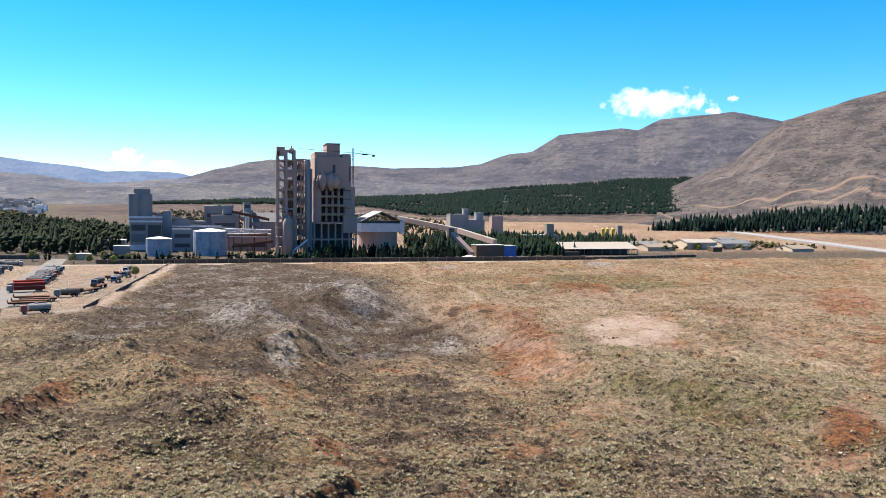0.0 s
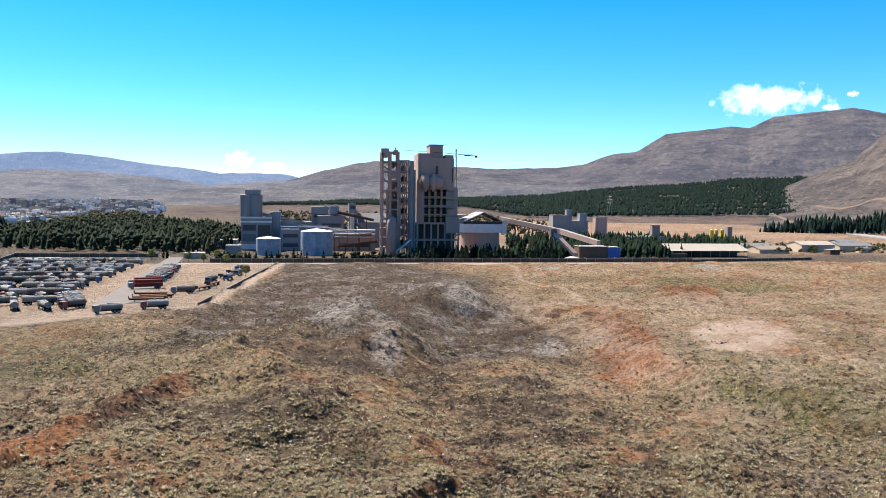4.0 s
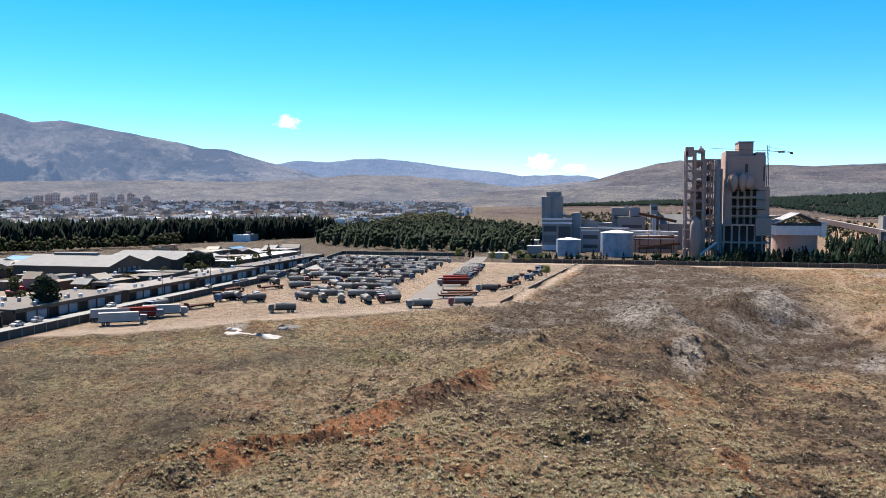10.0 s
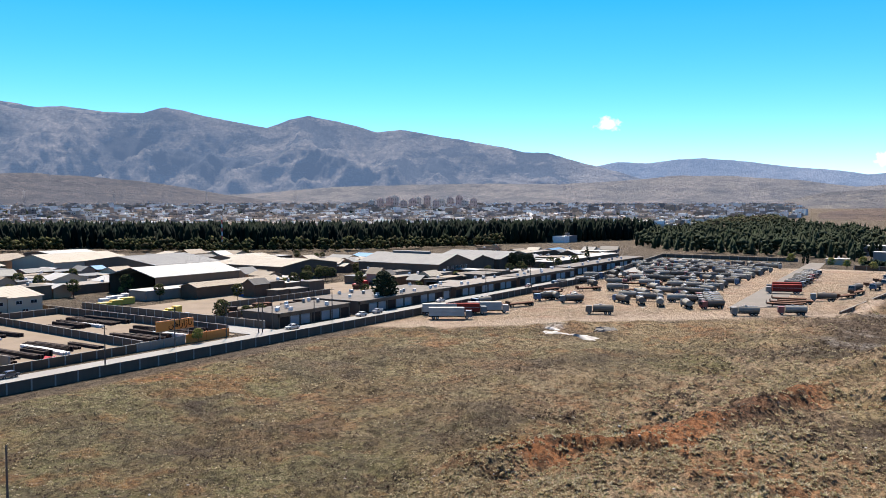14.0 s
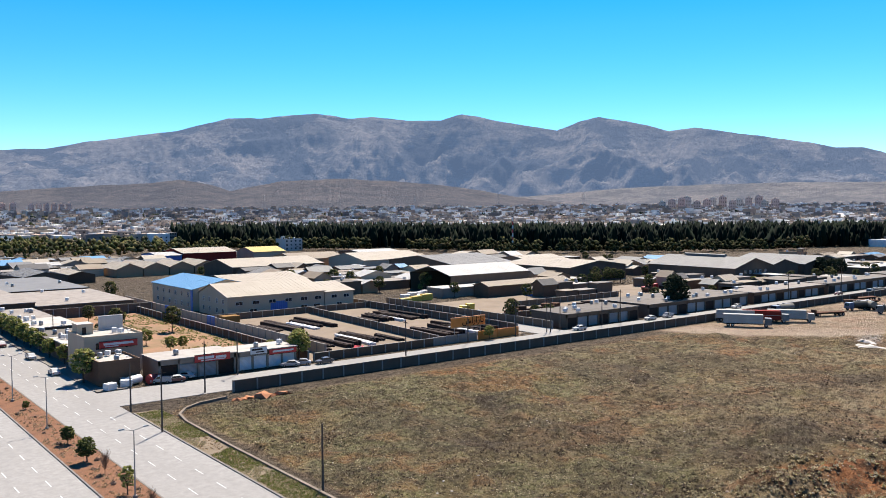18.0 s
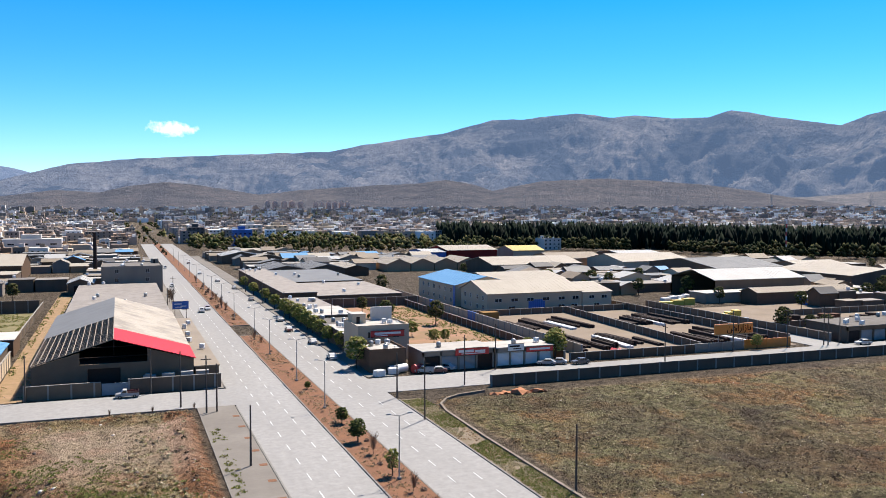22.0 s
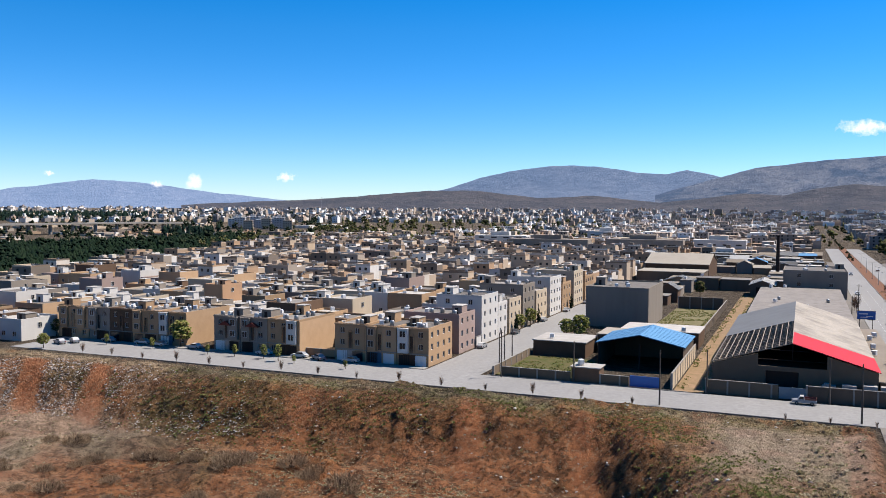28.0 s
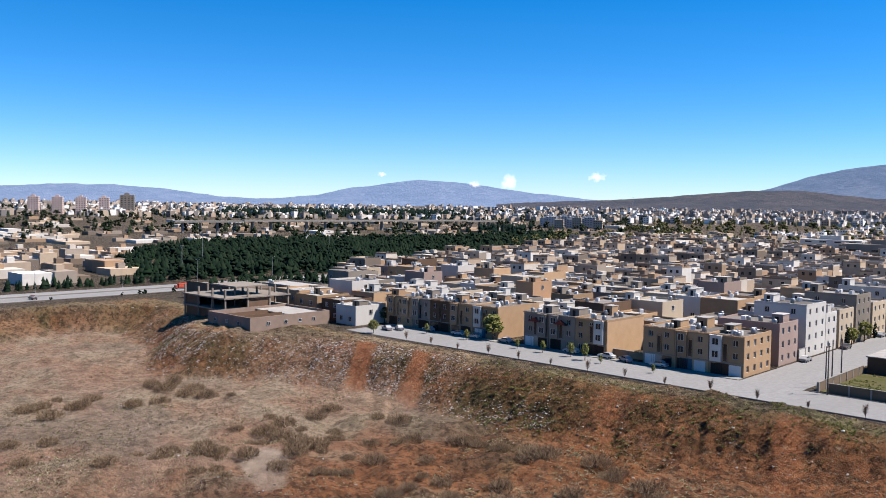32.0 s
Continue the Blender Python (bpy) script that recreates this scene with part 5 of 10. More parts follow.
TRUCK_WHEEL = Shape().tube((-0.16, 0, 0), (0.16, 0, 0), 0.52, n=12, slot=0).tube((-0.17, 0, 0), (0.17, 0, 0), 0.26, n=8, slot=1).mesh("wheel", [BLACK_RUBBER, STEEL_GREY])


def car(kind="car"):
    """A small saloon or pickup; it points to +y."""
    th = thing("pickup_truck" if kind == "pickup" else "car", 0, 0, 0, 0, "small pickup truck parked on the street" if kind == "pickup" else "small saloon car parked by the street", "pickup" if kind == "pickup" else "car", "parked cars")
    side = [(-2.1, 0.35), (2.1, 0.35), (2.15, 0.6), (2.0, 0.82), (1.0, 0.93), (-1.6, 0.95), (-2.1, 0.85)]
    body = part("body", Shape().prism(side, "x", -0.8, 0.8), CAR_PAINT, th)
    if kind == "pickup":
        cab = part("cab", Shape().prism([(0.0, 0.93), (1.15, 0.92), (0.75, 1.55), (0.1, 1.58)], "x", -0.74, 0.74), CAR_PAINT, th)
        part("window", Shape().prism([(0.1, 1.0), (1.08, 1.0), (0.74, 1.48), (0.14, 1.5)], "x", -0.75, 0.75), CAR_GLASS, cab)
        part("bed", Shape().box(-0.78, 0.78, -2.05, -0.05, 0.951, 1.02).box(-0.8, -0.72, -2.1, 0, 1.02, 1.3).box(0.72, 0.8, -2.1, 0, 1.02, 1.3).box(-0.72, 0.72, -2.1, -2.02, 1.02, 1.3), CAR_PAINT, th)
    else:
        cab = part("cab", Shape().prism([(-1.55, 0.94), (1.0, 0.92), (0.35, 1.40), (-1.0, 1.42)], "x", -0.72, 0.72), CAR_PAINT, th)
        part("window", Shape().prism([(-1.42, 1.0), (0.85, 0.98), (0.31, 1.345), (-0.98, 1.365)], "x", -0.735, 0.735), CAR_GLASS, cab)
        part("windscreen", Shape().add([(-0.62, 0.93, 0.985), (0.62, 0.93, 0.985), (0.6, 0.42, 1.37), (-0.6, 0.42, 1.37)], [(0, 1, 2, 3)]), CAR_GLASS, cab)
    for x in (-0.76, 0.76):
        for y in (-1.3, 1.3):
            part("wheel", WHEEL, None, th, at=pose(x, y, 0.31))
        part("headlight", Shape().box(x * 0.78 - 0.14, x * 0.78 + 0.14, 2.08, 2.17, 0.58, 0.7), LAMP_WHITE, body, "clear headlight")
        part("tail_light", Shape().box(x * 0.8 - 0.1, x * 0.8 + 0.1, -2.14, -2.08, 0.62, 0.8), LAMP_RED, body, "red tail light")
    return th


CAR, PICKUP = car(), car("pickup")
CAR.matrix_basis, PICKUP.matrix_basis = pose(46.6, 196.5, 0.05), pose(1.0, 170.0, 0.05, 0, 0, 90)
for x, y, r in ((47.2, 220.6, 0), (90.6, 171.8, 60), (93.6, 172, 60), (98.5, 170.2, 90), (26, 300, 180), (28.5, 306, 180), (21.6, 312, 180), (-96, 172.8, 90), (-104.5, 172.6, 60), (-110, 173.2, 90), (-120, 173, 90), (-141, 173, 90), (-152, 172.8, 90), (-158, 173.4, 90), (-169, 172.8, 80),
                (-75.4, 205, 0), (-75.2, 232, 0), (-75.5, 262, 0), (-75.4, 290, 0), (-75, 318, 0), (-65, 300, 0), (182, 168.5, 80), (183, 215, 5), (215, 169.3, 86), (330, 168, 90), (262, 169.4, 90), (45.5, 245, 0), (47, 268, 0), (47, 330, 0), (46.8, 380, 0), (44, 420, 0), (22, 400, 180), (40, 470, 0), (25, 520, 180), (41, 560, 0), (64, 171.8, 75), (67, 174.5, 40), (55, 176.5, 10), (-178, 165, 70), (-176, 168, 60)):
    copy_thing(CAR, pose(x, y, 0.06, 0, 0, r))
for x, y, r in ((61.5, 172.6, 60), (-63.8, 247, 0), (224, 169.6, 92), (-316, 120, 90)):
    copy_thing(PICKUP, pose(x, y, 0.06, 0, 0, r))

# ---------------------------------------------------------------- workshops left of the avenue
rng = random.Random(4)

# the big shed with a half-stripped roof
th = thing("warehouse", -1.3, 217.5, 0, 0, "old brick warehouse with bare rafters and part red roof", "warehouse")
X0, X1, Y0, Y1, EV, RG = -14.7, 15.0, -40.5, 40.5, 5.5, 10.0
s = Shape()
s.box(X0, -4.8, Y0, Y0 + 0.35, -0.3, EV).box(1.2, X1, Y0, Y0 + 0.35, -0.3, EV).box(-4.8, 1.2, Y0, Y0 + 0.35, 4.6, EV)
s.prism([(X0, EV), (-6.2, EV), (-6.2, EV + 2.3)], "y", Y0, Y0 + 0.35).prism([(6.2, EV), (X1, EV), (6.2, EV + 2.55)], "y", Y0, Y0 + 0.35)
part("wall", s, BLOCK_WARM, th, "stained brick gable wall with a wide doorway")
part("wall", Shape().box(X0, X0 + 0.35, Y0 + 0.35, Y1, -0.3, EV), BLOCK_WARM, th)
part("wall", Shape().box(X1 - 0.35, X1, Y0 + 0.35, Y1, -0.3, EV), BLOCK_WARM, th)
part("wall", Shape().box(X0 + 0.35, X1 - 0.35, Y1 - 0.35, Y1, -0.3, EV).prism([(X0, EV), (X1, EV), (0, RG)], "y", Y1 - 0.35, Y1), BLOCK_WARM, th)


def slope_panel(x0, z0, x1, z1, y0, y1, t=0.12):
    return Shape().add([(x0, y0, z0), (x1, y0, z1), (x1, y1, z1), (x0, y1, z0), (x0, y0, z0 + t), (x1, y0, z1 + t), (x1, y1, z1 + t), (x0, y1, z0 + t)], [(0, 3, 2, 1), (4, 5, 6, 7), (0, 1, 5, 4), (1, 2, 6, 5), (2, 3, 7, 6), (3, 0, 4, 7)])


part("roof_panel", slope_panel(0, RG + 0.2, X1 + 0.4, EV + 0.08, Y0 - 0.5, Y0 + 16.5), ROOFS["red"], th, "bright red new roof sheets")
part("roof_panel", slope_panel(0, RG + 0.2, X1 + 0.4, EV + 0.08, Y0 + 16.5, Y1 + 0.4), ROOFS["cloud"], th, "pale worn roof sheets with patches")
part("roof_panel", slope_panel(X0 - 0.4, EV + 0.08, 0, RG + 0.2, Y0 + 36, Y1 + 0.4), ROOFS["grey"], th, "dull grey old roof sheets")
for i in range(17):
    y = Y0 + 0.2 + i * 2.2
    part("rafter", slope_panel(X0 - 0.2, EV + 0.0, 0, RG + 0.1, y, y + 0.14, 0.2), PLASTER_GREY, th)
for i in range(13):
    u = i / 12
    x, z = X0 + (0 - X0) * u, EV + (RG - EV) * u + 0.22
    part("purlin", Shape().box(x - 0.07, x + 0.07, Y0 - 0.4, Y0 + 36.2, z, z + 0.12), PLASTER_GREY, th)
for i in range(6):
    y = Y0 + 8 + i * 13
    part("truss", Shape().tube((X0, y, EV), (X1, y, EV), 0.1, n=5).tube((0, y, EV), (0, y, RG), 0.08, n=5), STEEL_DARK, th)
# Added near-black floor: the shade inside the shed is put into its colour.
part("floor", Shape().box(X0 + 0.4, X1 - 0.4, Y0 + 0.4, Y1 - 0.4, -0.2, 0.09), STEEL_DARK, th, "dark floor coloured as the shade inside the shed")
part("door", Shape().box(-4.7, 1.1, Y0 + 0.6, Y0 + 0.7, 0, 4.5), STEEL_DARK, th)
flat_roofed(14.0, 18.7, 178, 256, 3.6, BLOCK_WARM, ROOFS["tan"], "long low lean-to with a tan roof along the shed", rng=rng, clutter=5)
yard_wall("yard_wall", -16.8, 173.4, -3.6, 173.4, 2.6, BLOCK_WARM, "stained brick yard wall along the side street")
yard_wall("yard_wall", 1.4, 173.4, 18.6, 173.4, 2.8, BLOCK, "dark block yard wall along the side street")
solid("metal_gate", Shape().box(-3.5, 1.3, 173.3, 173.42, 0.05, 2.3).box(-1.2, -1.0, 173.22, 173.5, 0, 2.4), surface("pale_blue_gate", (0.126, 0.173, 0.207), rough=0.6), "pale blue grey sheet metal gate", "gate")
for x in (4, 7.5, 11, 14):
    solid("scrap_stack", Shape().box(x, x + 2.4, 174.6, 176, 0, 2.6 + 0.4 * (x % 3)).box(x + 0.4, x + 1.6, 174.8, 175.8, 2.6, 3.3), PALE_ROOF, "stacked pale scrap panels behind the wall", "scrap")

# the open blue-roofed shed with its forecourt
shed(-42.5, -23.6, 192, 210, 5.6, 7.7, "y", "blue", BLOCK, "open-fronted shed with a bright blue gabled roof", open_side="-y", group="")
yard_wall("yard_wall", -23.4, 173.2, -23.4, 214, 3.2, PLASTER_CREAM, "pale plastered yard wall beside a dirt alley")
yard_wall("yard_wall", -59, 172.6, -43.8, 172.6, 2.0, BLOCK_WARM, "low brick yard wall along the side street")
yard_wall("yard_wall", -37.6, 172.6, -31.8, 172.6, 2.0, BLOCK_WARM, "low brick yard wall along the side street")
yard_wall("yard_wall", -61, 173, -61, 200, 1.8, BLOCK_WARM, "low brick yard wall beside the street")
solid("metal_gate", Shape().box(-31.6, -25.6, 172.5, 172.66, 0.1, 2.3).box(-28.7, -28.5, 172.42, 172.72, 0.05, 2.4), BLUE_PAINT, "blue sheet metal double gate", "gate")
flat_roofed(-43.6, -37.8, 172.4, 177, 3.1, BRICK_BROWN, PALE_ROOF, "small brick gatehouse with a flat roof", "gatehouse", rng, 2)
solid("grass_plot", Shape().box(-60.6, -44, 173.2, 199, -0.3, 0.1), surface("green_weeds", (0.06, 0.066, 0.022), (0.12, 0.085, 0.045), coarse=0.3, fine=3, amount=0.9, bump=0.6), "walled plot with green weeds", kind="structure")
flat_roofed(-60.5, -47.5, 201, 214, 3.6, BRICK_BROWN, PALE_ROOF, "dark brick shed with a pale flat roof", "shed", rng, 1)
flat_roofed(-47, -38, 212, 224, 4.4, BRICK_BROWN, ROOFS["cream"], "brick shed with a pale sheet roof", "shed", rng, 0)
flat_roofed(-44, -24, 226, 240, 4.0, BRICK_BROWN, PALE_ROOF, "brick store with a pale flat roof", "shed", rng, 1)
flat_house(-61, -42, 258, 286, 3, PLASTER_GREY, rng, "bare grey plastered three-storey block with blank walls", windows=False, storey=3.9, name="block_building", category="building", group="", extras=6, hut=True)
yard_wall("yard_wall", -42, 252, -25.5, 252, 2.4, BLOCK_WARM, "brick yard wall round a weedy plot")
yard_wall("yard_wall", -25.3, 214.5, -25.3, 330, 2.4, BLOCK_WARM, "brick yard wall beside a dirt alley")
yard_wall("yard_wall", -41, 318, -25.5, 318, 4.2, BLOCK, "tall dark block wall behind a weedy plot")
solid("dirt_alley", Shape().box(-22.9, -17.2, 172.5, 372, -0.3, 0.04), surface("alley_dirt", (0.23, 0.15, 0.09), (0.12, 0.095, 0.045), coarse=0.3, fine=2, amount=0.95, bump=0.5), "dirt alley with weeds and rubble", kind="structure")
solid("weedy_plot", Shape().box(-41.6, -25.6, 253, 317, -0.3, 0.06), surface("dry_weeds", (0.15, 0.126, 0.069), (0.092, 0.092, 0.04), coarse=0.3, fine=2, amount=0.9, bump=0.5), "walled plot of dry weeds", kind="structure")
shed(-19.5, -10, 372, 392, 5.0, 6.8, "y", "white", BLOCK, "small gabled shed with a pale roof and dark door", doors=(("-y", -14.7, 0, 5, 4, STEEL_DARK),))
flat_house(-7, 17, 376, 408, 3, PLASTER_GREY, rng, "grey three-storey workshop building with few windows", storey=3.6, name="block_building", category="building", group="", extras=8, cols=2, side="+x")
flat_roofed(-15, 14, 262, 372, 4.2, BRICK_BROWN, TAR_ROOF, "long dark low workshop with a felt roof", rng=rng, clutter=9)
shed(-76, -44, 455, 500, 7.5, 12, "x", "cream", BRICK_BROWN, "tall brown warehouse with a pale gabled roof")
flat_roofed(-76, -44, 430, 452, 5, BLOCK, ROOFS["cream"], "dark shed with a pale sloping sheet roof", "shed", rng, 0)
for i, (a, b) in enumerate(((-140, -122), (-121, -106), (-105, -86))):
    shed(a, b, 568, 590, 5, 8, "y", "white", BLOCK, "shed with a white gabled roof among trees")
solid("chimney", Shape().lathe(-11.5, 470, [(1.0, -0.3), (0.85, 14), (0.75, 22), (0.9, 22.3), (0.9, 22.8)], 10), STEEL_DARK, "dark steel chimney above the workshops", "chimney")

# random low workshops that fill the quarter behind, in rows
def fill(x0, x1, y0, y1, seed, sx=(8, 18), sy=(8, 16), gabled=0.45, lanes=6):
    r = random.Random(seed)
    y = y0
    while y < y1 - 6:
        d = r.uniform(*sy)
        x = x0
        while x < x1 - 5:
            w = min(r.uniform(*sx), x1 - x)
            if r.random() < 0.86 and w > 5:
                if r.random() < gabled:
                    e = r.uniform(3.4, 5.6)
                    roof = r.choice(("cream", "grey", "grey", "tan", "tan", "dark", "blue" if r.random() < 0.3 else "white"))
                    shed(x, x + w - 0.8, y, y + d - 1, e, e + r.uniform(1.2, 2.4), r.choice("xy"), roof, r.choice((BLOCK, BRICK_BROWN, PLASTER_CREAM, PLASTER_GREY, PEACH)), f"low workshop shed with {roof} gabled sheet roof")
                else:
                    flat_roofed(x, x + w - 0.8, y, y + d - 1, r.uniform(3, 5.2), r.choice((BLOCK, BRICK_BROWN, BLOCK_WARM, PLASTER_GREY)), r.choice((TAR_ROOF, TAR_ROOF, PALE_ROOF, ROOFS["grey"], ROOFS["tan"])), "low flat-roofed workshop in a crowded yard", rng=r, clutter=r.randint(0, 1))
            x += w
        y += d + (lanes if r.random() < 0.45 else 1.2)


fill(-60, 13, 505, 640, 11)
fill(-58, -20, 396, 428, 12, gabled=0.2)
fill(-60, -43, 325, 395, 13, gabled=0.2)
fill(-15, 14, 412, 500, 14, gabled=0.25)

# ---------------------------------------------------------------- workshops right of the avenue
flat_house(50.2, 58.5, 176.5, 187, 1, BRICK_BROWN, rng, "single-storey corner workshop with scrap on its roof", storey=4.6, name="workshop", category="workshop", group="", windows=False, extras=7, hut=False, roof=PALE_ROOF)
flat_house(51.5, 64, 191, 204, 2, PLASTER_CREAM, rng, "two-storey plastered corner workshop with a tall sign wall", storey=3.9, name="workshop", category="workshop", group="", extras=5, cols=2, side="", roof=PALE_ROOF)
solid("sign_wall", Shape().chamfer(58, 63.5, 203, 203.4, 7.8, 11.2, 0.1).box(58.6, 62.8, 202.9, 203, 9.4, 10.9), PLASTER_WHITE, "white rooftop sign panel, faded and blank", "sign")
for y0, y1, h in ((206, 222, 4.4), (223, 240, 3.8), (241, 262, 4.6), (263, 296, 4.0)):
    flat_roofed(52, 64, y0, y1, h, BLOCK, TAR_ROOF if y0 in (223, 263) else PALE_ROOF, "low workshop with a pale roof along the avenue", rng=rng, clutter=6)
flat_roofed(66, 97, 298, 350, 4.2, BRICK_BROWN, TAR_ROOF, "wide low brown workshop with a felt roof", rng=rng, clutter=3)
flat_roofed(54, 66, 300, 420, 5.4, BRICK_BROWN, TAR_ROOF, "long dark brick workshop beside the avenue", rng=rng, clutter=6)
flat_roofed(66.6, 97, 352, 420, 4.6, BRICK_BROWN, ROOFS["grey"], "dark walled workshop with a grey roof", rng=rng, clutter=3)
shed(68, 88, 425, 462, 4.5, 6.5, "y", "grey", BLOCK, "grey gabled workshop roof beside others")
shed(89, 108, 425, 462, 4.5, 6.5, "y", "grey", BLOCK, "grey gabled workshop roof beside others")
shed(109, 122, 430, 462, 4.0, 5.6, "y", "cream", BRICK_BROWN, "cream gabled workshop roof beside others")
shed(60, 84, 548, 575, 5, 7.5, "y", "white", BLOCK, "workshop with a pale gabled roof and blue doors", doors=(("-y", 72, 0, 8, 4, BLUE_PAINT),))
yard_wall("yard_wall", 66, 208, 66, 296, 2.6, BLOCK, "block yard wall beside bare red ground")
yard_wall("yard_wall", 97.5, 176, 97.5, 300, 2.2, BRICK_BROWN, "long brick yard wall beside a dirt lane")
yard_wall("yard_wall", 104.5, 180, 104.5, 330, 2.6, PLASTER_CREAM, "long pale yard wall with a blue gate")
yard_wall("yard_wall", 66.5, 296, 103, 296, 3.2, BLOCK, "dark block wall across the end of a plot")
solid("metal_gate", Shape().box(104.3, 104.7, 246, 252, 0.1, 2.8).box(104.2, 104.8, 248.9, 249.1, 0, 2.9), BLUE_PAINT, "blue sheet metal gate in a pale wall", "gate")
solid("metal_gate", Shape().box(104.3, 104.7, 282, 288, 0.1, 2.8).box(104.2, 104.8, 284.9, 285.1, 0, 2.9), BLUE_PAINT, "blue sheet metal gate in a pale wall", "gate")
solid("red_plot", Shape().box(66.3, 97.3, 181, 295, -0.3, 0.05), surface("plot_earth", (0.23, 0.13, 0.082), (0.12, 0.10, 0.05), coarse=0.12, fine=1.2, amount=0.95, bump=0.6), "empty plot of bare red earth with rubble", kind="structure")
solid("dirt_lane", Shape().box(97.8, 104.3, 174, 330, -0.3, 0.05), DUST, "dusty lane between yard walls", kind="structure")

# the row of shops on the corner
flat_roofed(61.5, 78.5, 174, 184, 4.3, PLASTER_GREY, PALE_ROOF, "row of small shops with grey shutters and pale roof", "shop", rng, 1, shutters=4)
flat_roofed(79.2, 93.6, 174.5, 183, 4.0, PLASTER_GREY, PALE_ROOF, "row of small shops with white and yellow shutters", "shop", rng, 2, shutters=4, shutter_mat=WHITE_PAINT)
sign_board(73.0, 173.6, 3.2, 4.7, 8.0, RED_PAINT, [(-1.5, 3.8, 3.6, 0.55), (1.9, 3.7, 2.4, 0.5), (0.2, 3.4, 5.6, 0.2)], "red shop sign with white writing over the shutters", posts=False)
sign_board(90.0, 174.1, 2.9, 4.0, 6.8, RED_PAINT, [(0, 3.3, 5.2, 0.42)], "red shop sign with pale writing over the shutters", posts=False)
sign_board(84.0, 174.1, 3.4, 4.9, 4.0, WHITE_PAINT, [(-0.4, 4.2, 2.6, 0.4), (0.3, 3.7, 2.0, 0.25)], "white shop sign with dark writing", posts=False, bar_mat=STEEL_DARK)
solid("barrel_tank", Shape().tube((59.2, 173.4, 0.95), (61.4, 174.6, 0.95), 0.95, n=16), RED_PAINT, "red cylindrical tank lying on the pavement", "tank")

for x, y, r in ((51.2, 172.6, 20), (54.8, 174.0, -15)):
    solid("white_crate", Shape().chamfer(-1.1, 1.1, -0.8, 0.8, 0.02, 1.3, 0.06).box(-1.15, 1.15, -0.85, 0.85, 0.6, 0.7), WHITE_PAINT, "white steel box standing on the corner pavement", "box", at=pose(x, y, 0.12, 0, 0, r))
solid("white_tank", Shape().tube((55.6, 174.6, 0.95), (58.2, 176.0, 0.95), 0.9, n=16).tube((58.2, 176.0, 0.95), (58.35, 176.08, 0.95), 0.7, n=16), WHITE_PAINT, "white cylindrical tank lying on the pavement", "tank")

# steel traders' yards behind the field wall
solid("steel_yard", Shape().box(105, 166, 174.6, 256, -0.3, 0.05), DUST, "dusty yard of pale trodden earth", kind="structure")
yard_wall("yard_wall", 98, 174.2, 133, 174.2, 1.9, BRICK_BROWN, "brick yard wall along the side street")
yard_wall("yard_wall", 133.2, 174.2, 148, 174.2, 2.0, PLASTER_GREY, "grey yard wall with pale railings")
yard_wall("yard_wall", 166.2, 178, 166.2, 300, 2.3, BLOCK, "block yard wall beside a dusty lane")
yard_wall("yard_wall", 105, 256, 166, 256, 2.0, BLOCK, "block wall below the cream warehouse")
yard_wall("yard_wall", 136, 176, 142, 255, 2.1, BLOCK, "block wall dividing two steel yards")
solid("orange_fence", Shape().box(148.2, 163, 174.0, 174.2, 0, 2.3).box(155, 155.2, 173.9, 174.3, 0, 2.5), ORANGE_PAINT, "orange sheet metal fence along the street", "fence")
steel_rng = random.Random(8)
for i in range(34):
    left = i < 16
    x = (108 + (i % 8) * 3.3) if left else (145 + (i % 9) * 2.3)
    y = (186 + (i // 8) * 34 if left else 183 + ((i - 16) // 9) * 36) + steel_rng.uniform(-3, 3)
    ln, hh = steel_rng.uniform(10, 24), steel_rng.uniform(0.5, 1.5)
    pale = i % 9 == 4
    th = thing("steel_stack", x, y, 0.05, steel_rng.uniform(-4, 4), "stack of pale galvanised beams on the yard" if pale else "stack of long dark steel beams on the yard", "steel beams", "steel stacks")
    for k in range(5):
        part("beam", Shape().box(-0.9 + k * 0.37, -0.9 + k * 0.37 + 0.3, steel_rng.uniform(0, 0.8), ln - steel_rng.uniform(0, 0.8), 0, hh * steel_rng.uniform(0.7, 1)), WHITE_PAINT if pale else STEEL_DARK, th)
solid("tarpaulin", Shape().clump((112, 177.5, 0.5), 1.6, rng).clump((114.2, 178.4, 0.4), 1.4, rng).clump((116, 178, 0.35), 1.2, rng), RED_PAINT, "crumpled red tarpaulin over a heap", "tarpaulin")
solid("crate", Shape().chamfer(108.5, 114, 249, 252.5, 0, 2.2, 0.06).box(108.4, 114.1, 248.9, 252.6, 1.0, 1.15), surface("ochre_crate", (0.207, 0.115, 0.04), rough=0.8), "ochre steel crate by the yard wall", "crate")
board = thing("billboard", 146.5, 176.2, 0, 0, "orange billboard with dark writing on steel legs", "billboard")
part("panel", Shape().chamfer(-6.0, 6.0, -0.15, 0.15, 3.5, 6.3, 0.05), ORANGE_PAINT, board)
part("border", Shape().box(-6.0, 6.0, -0.18, -0.15, 3.5, 3.72).box(-6.0, 6.0, -0.18, -0.15, 6.05, 6.25), surface("pale_border", (0.346, 0.242, 0.138)), board)
for x in (-4.5, 0, 4.5):
    part("leg", Shape().tube((x, 0.3, 0), (x, 0.3, 6.2), 0.11, n=6), STEEL_GREY, board)
txt = bpy.data.curves.new("lettering", "FONT")
txt.body, txt.size, txt.extrude, txt.align_x = "\uFEE6\uFEEB\uFE81\uFEAD\uFE8D\uFEAF\uFE8E\uFE91", 2.5, 0.03, "CENTER"
lettering = new("lettering", txt)
lettering.data.materials.append(surface("brown_lettering", (0.026, 0.011, 0.006)))
lettering.parent = board
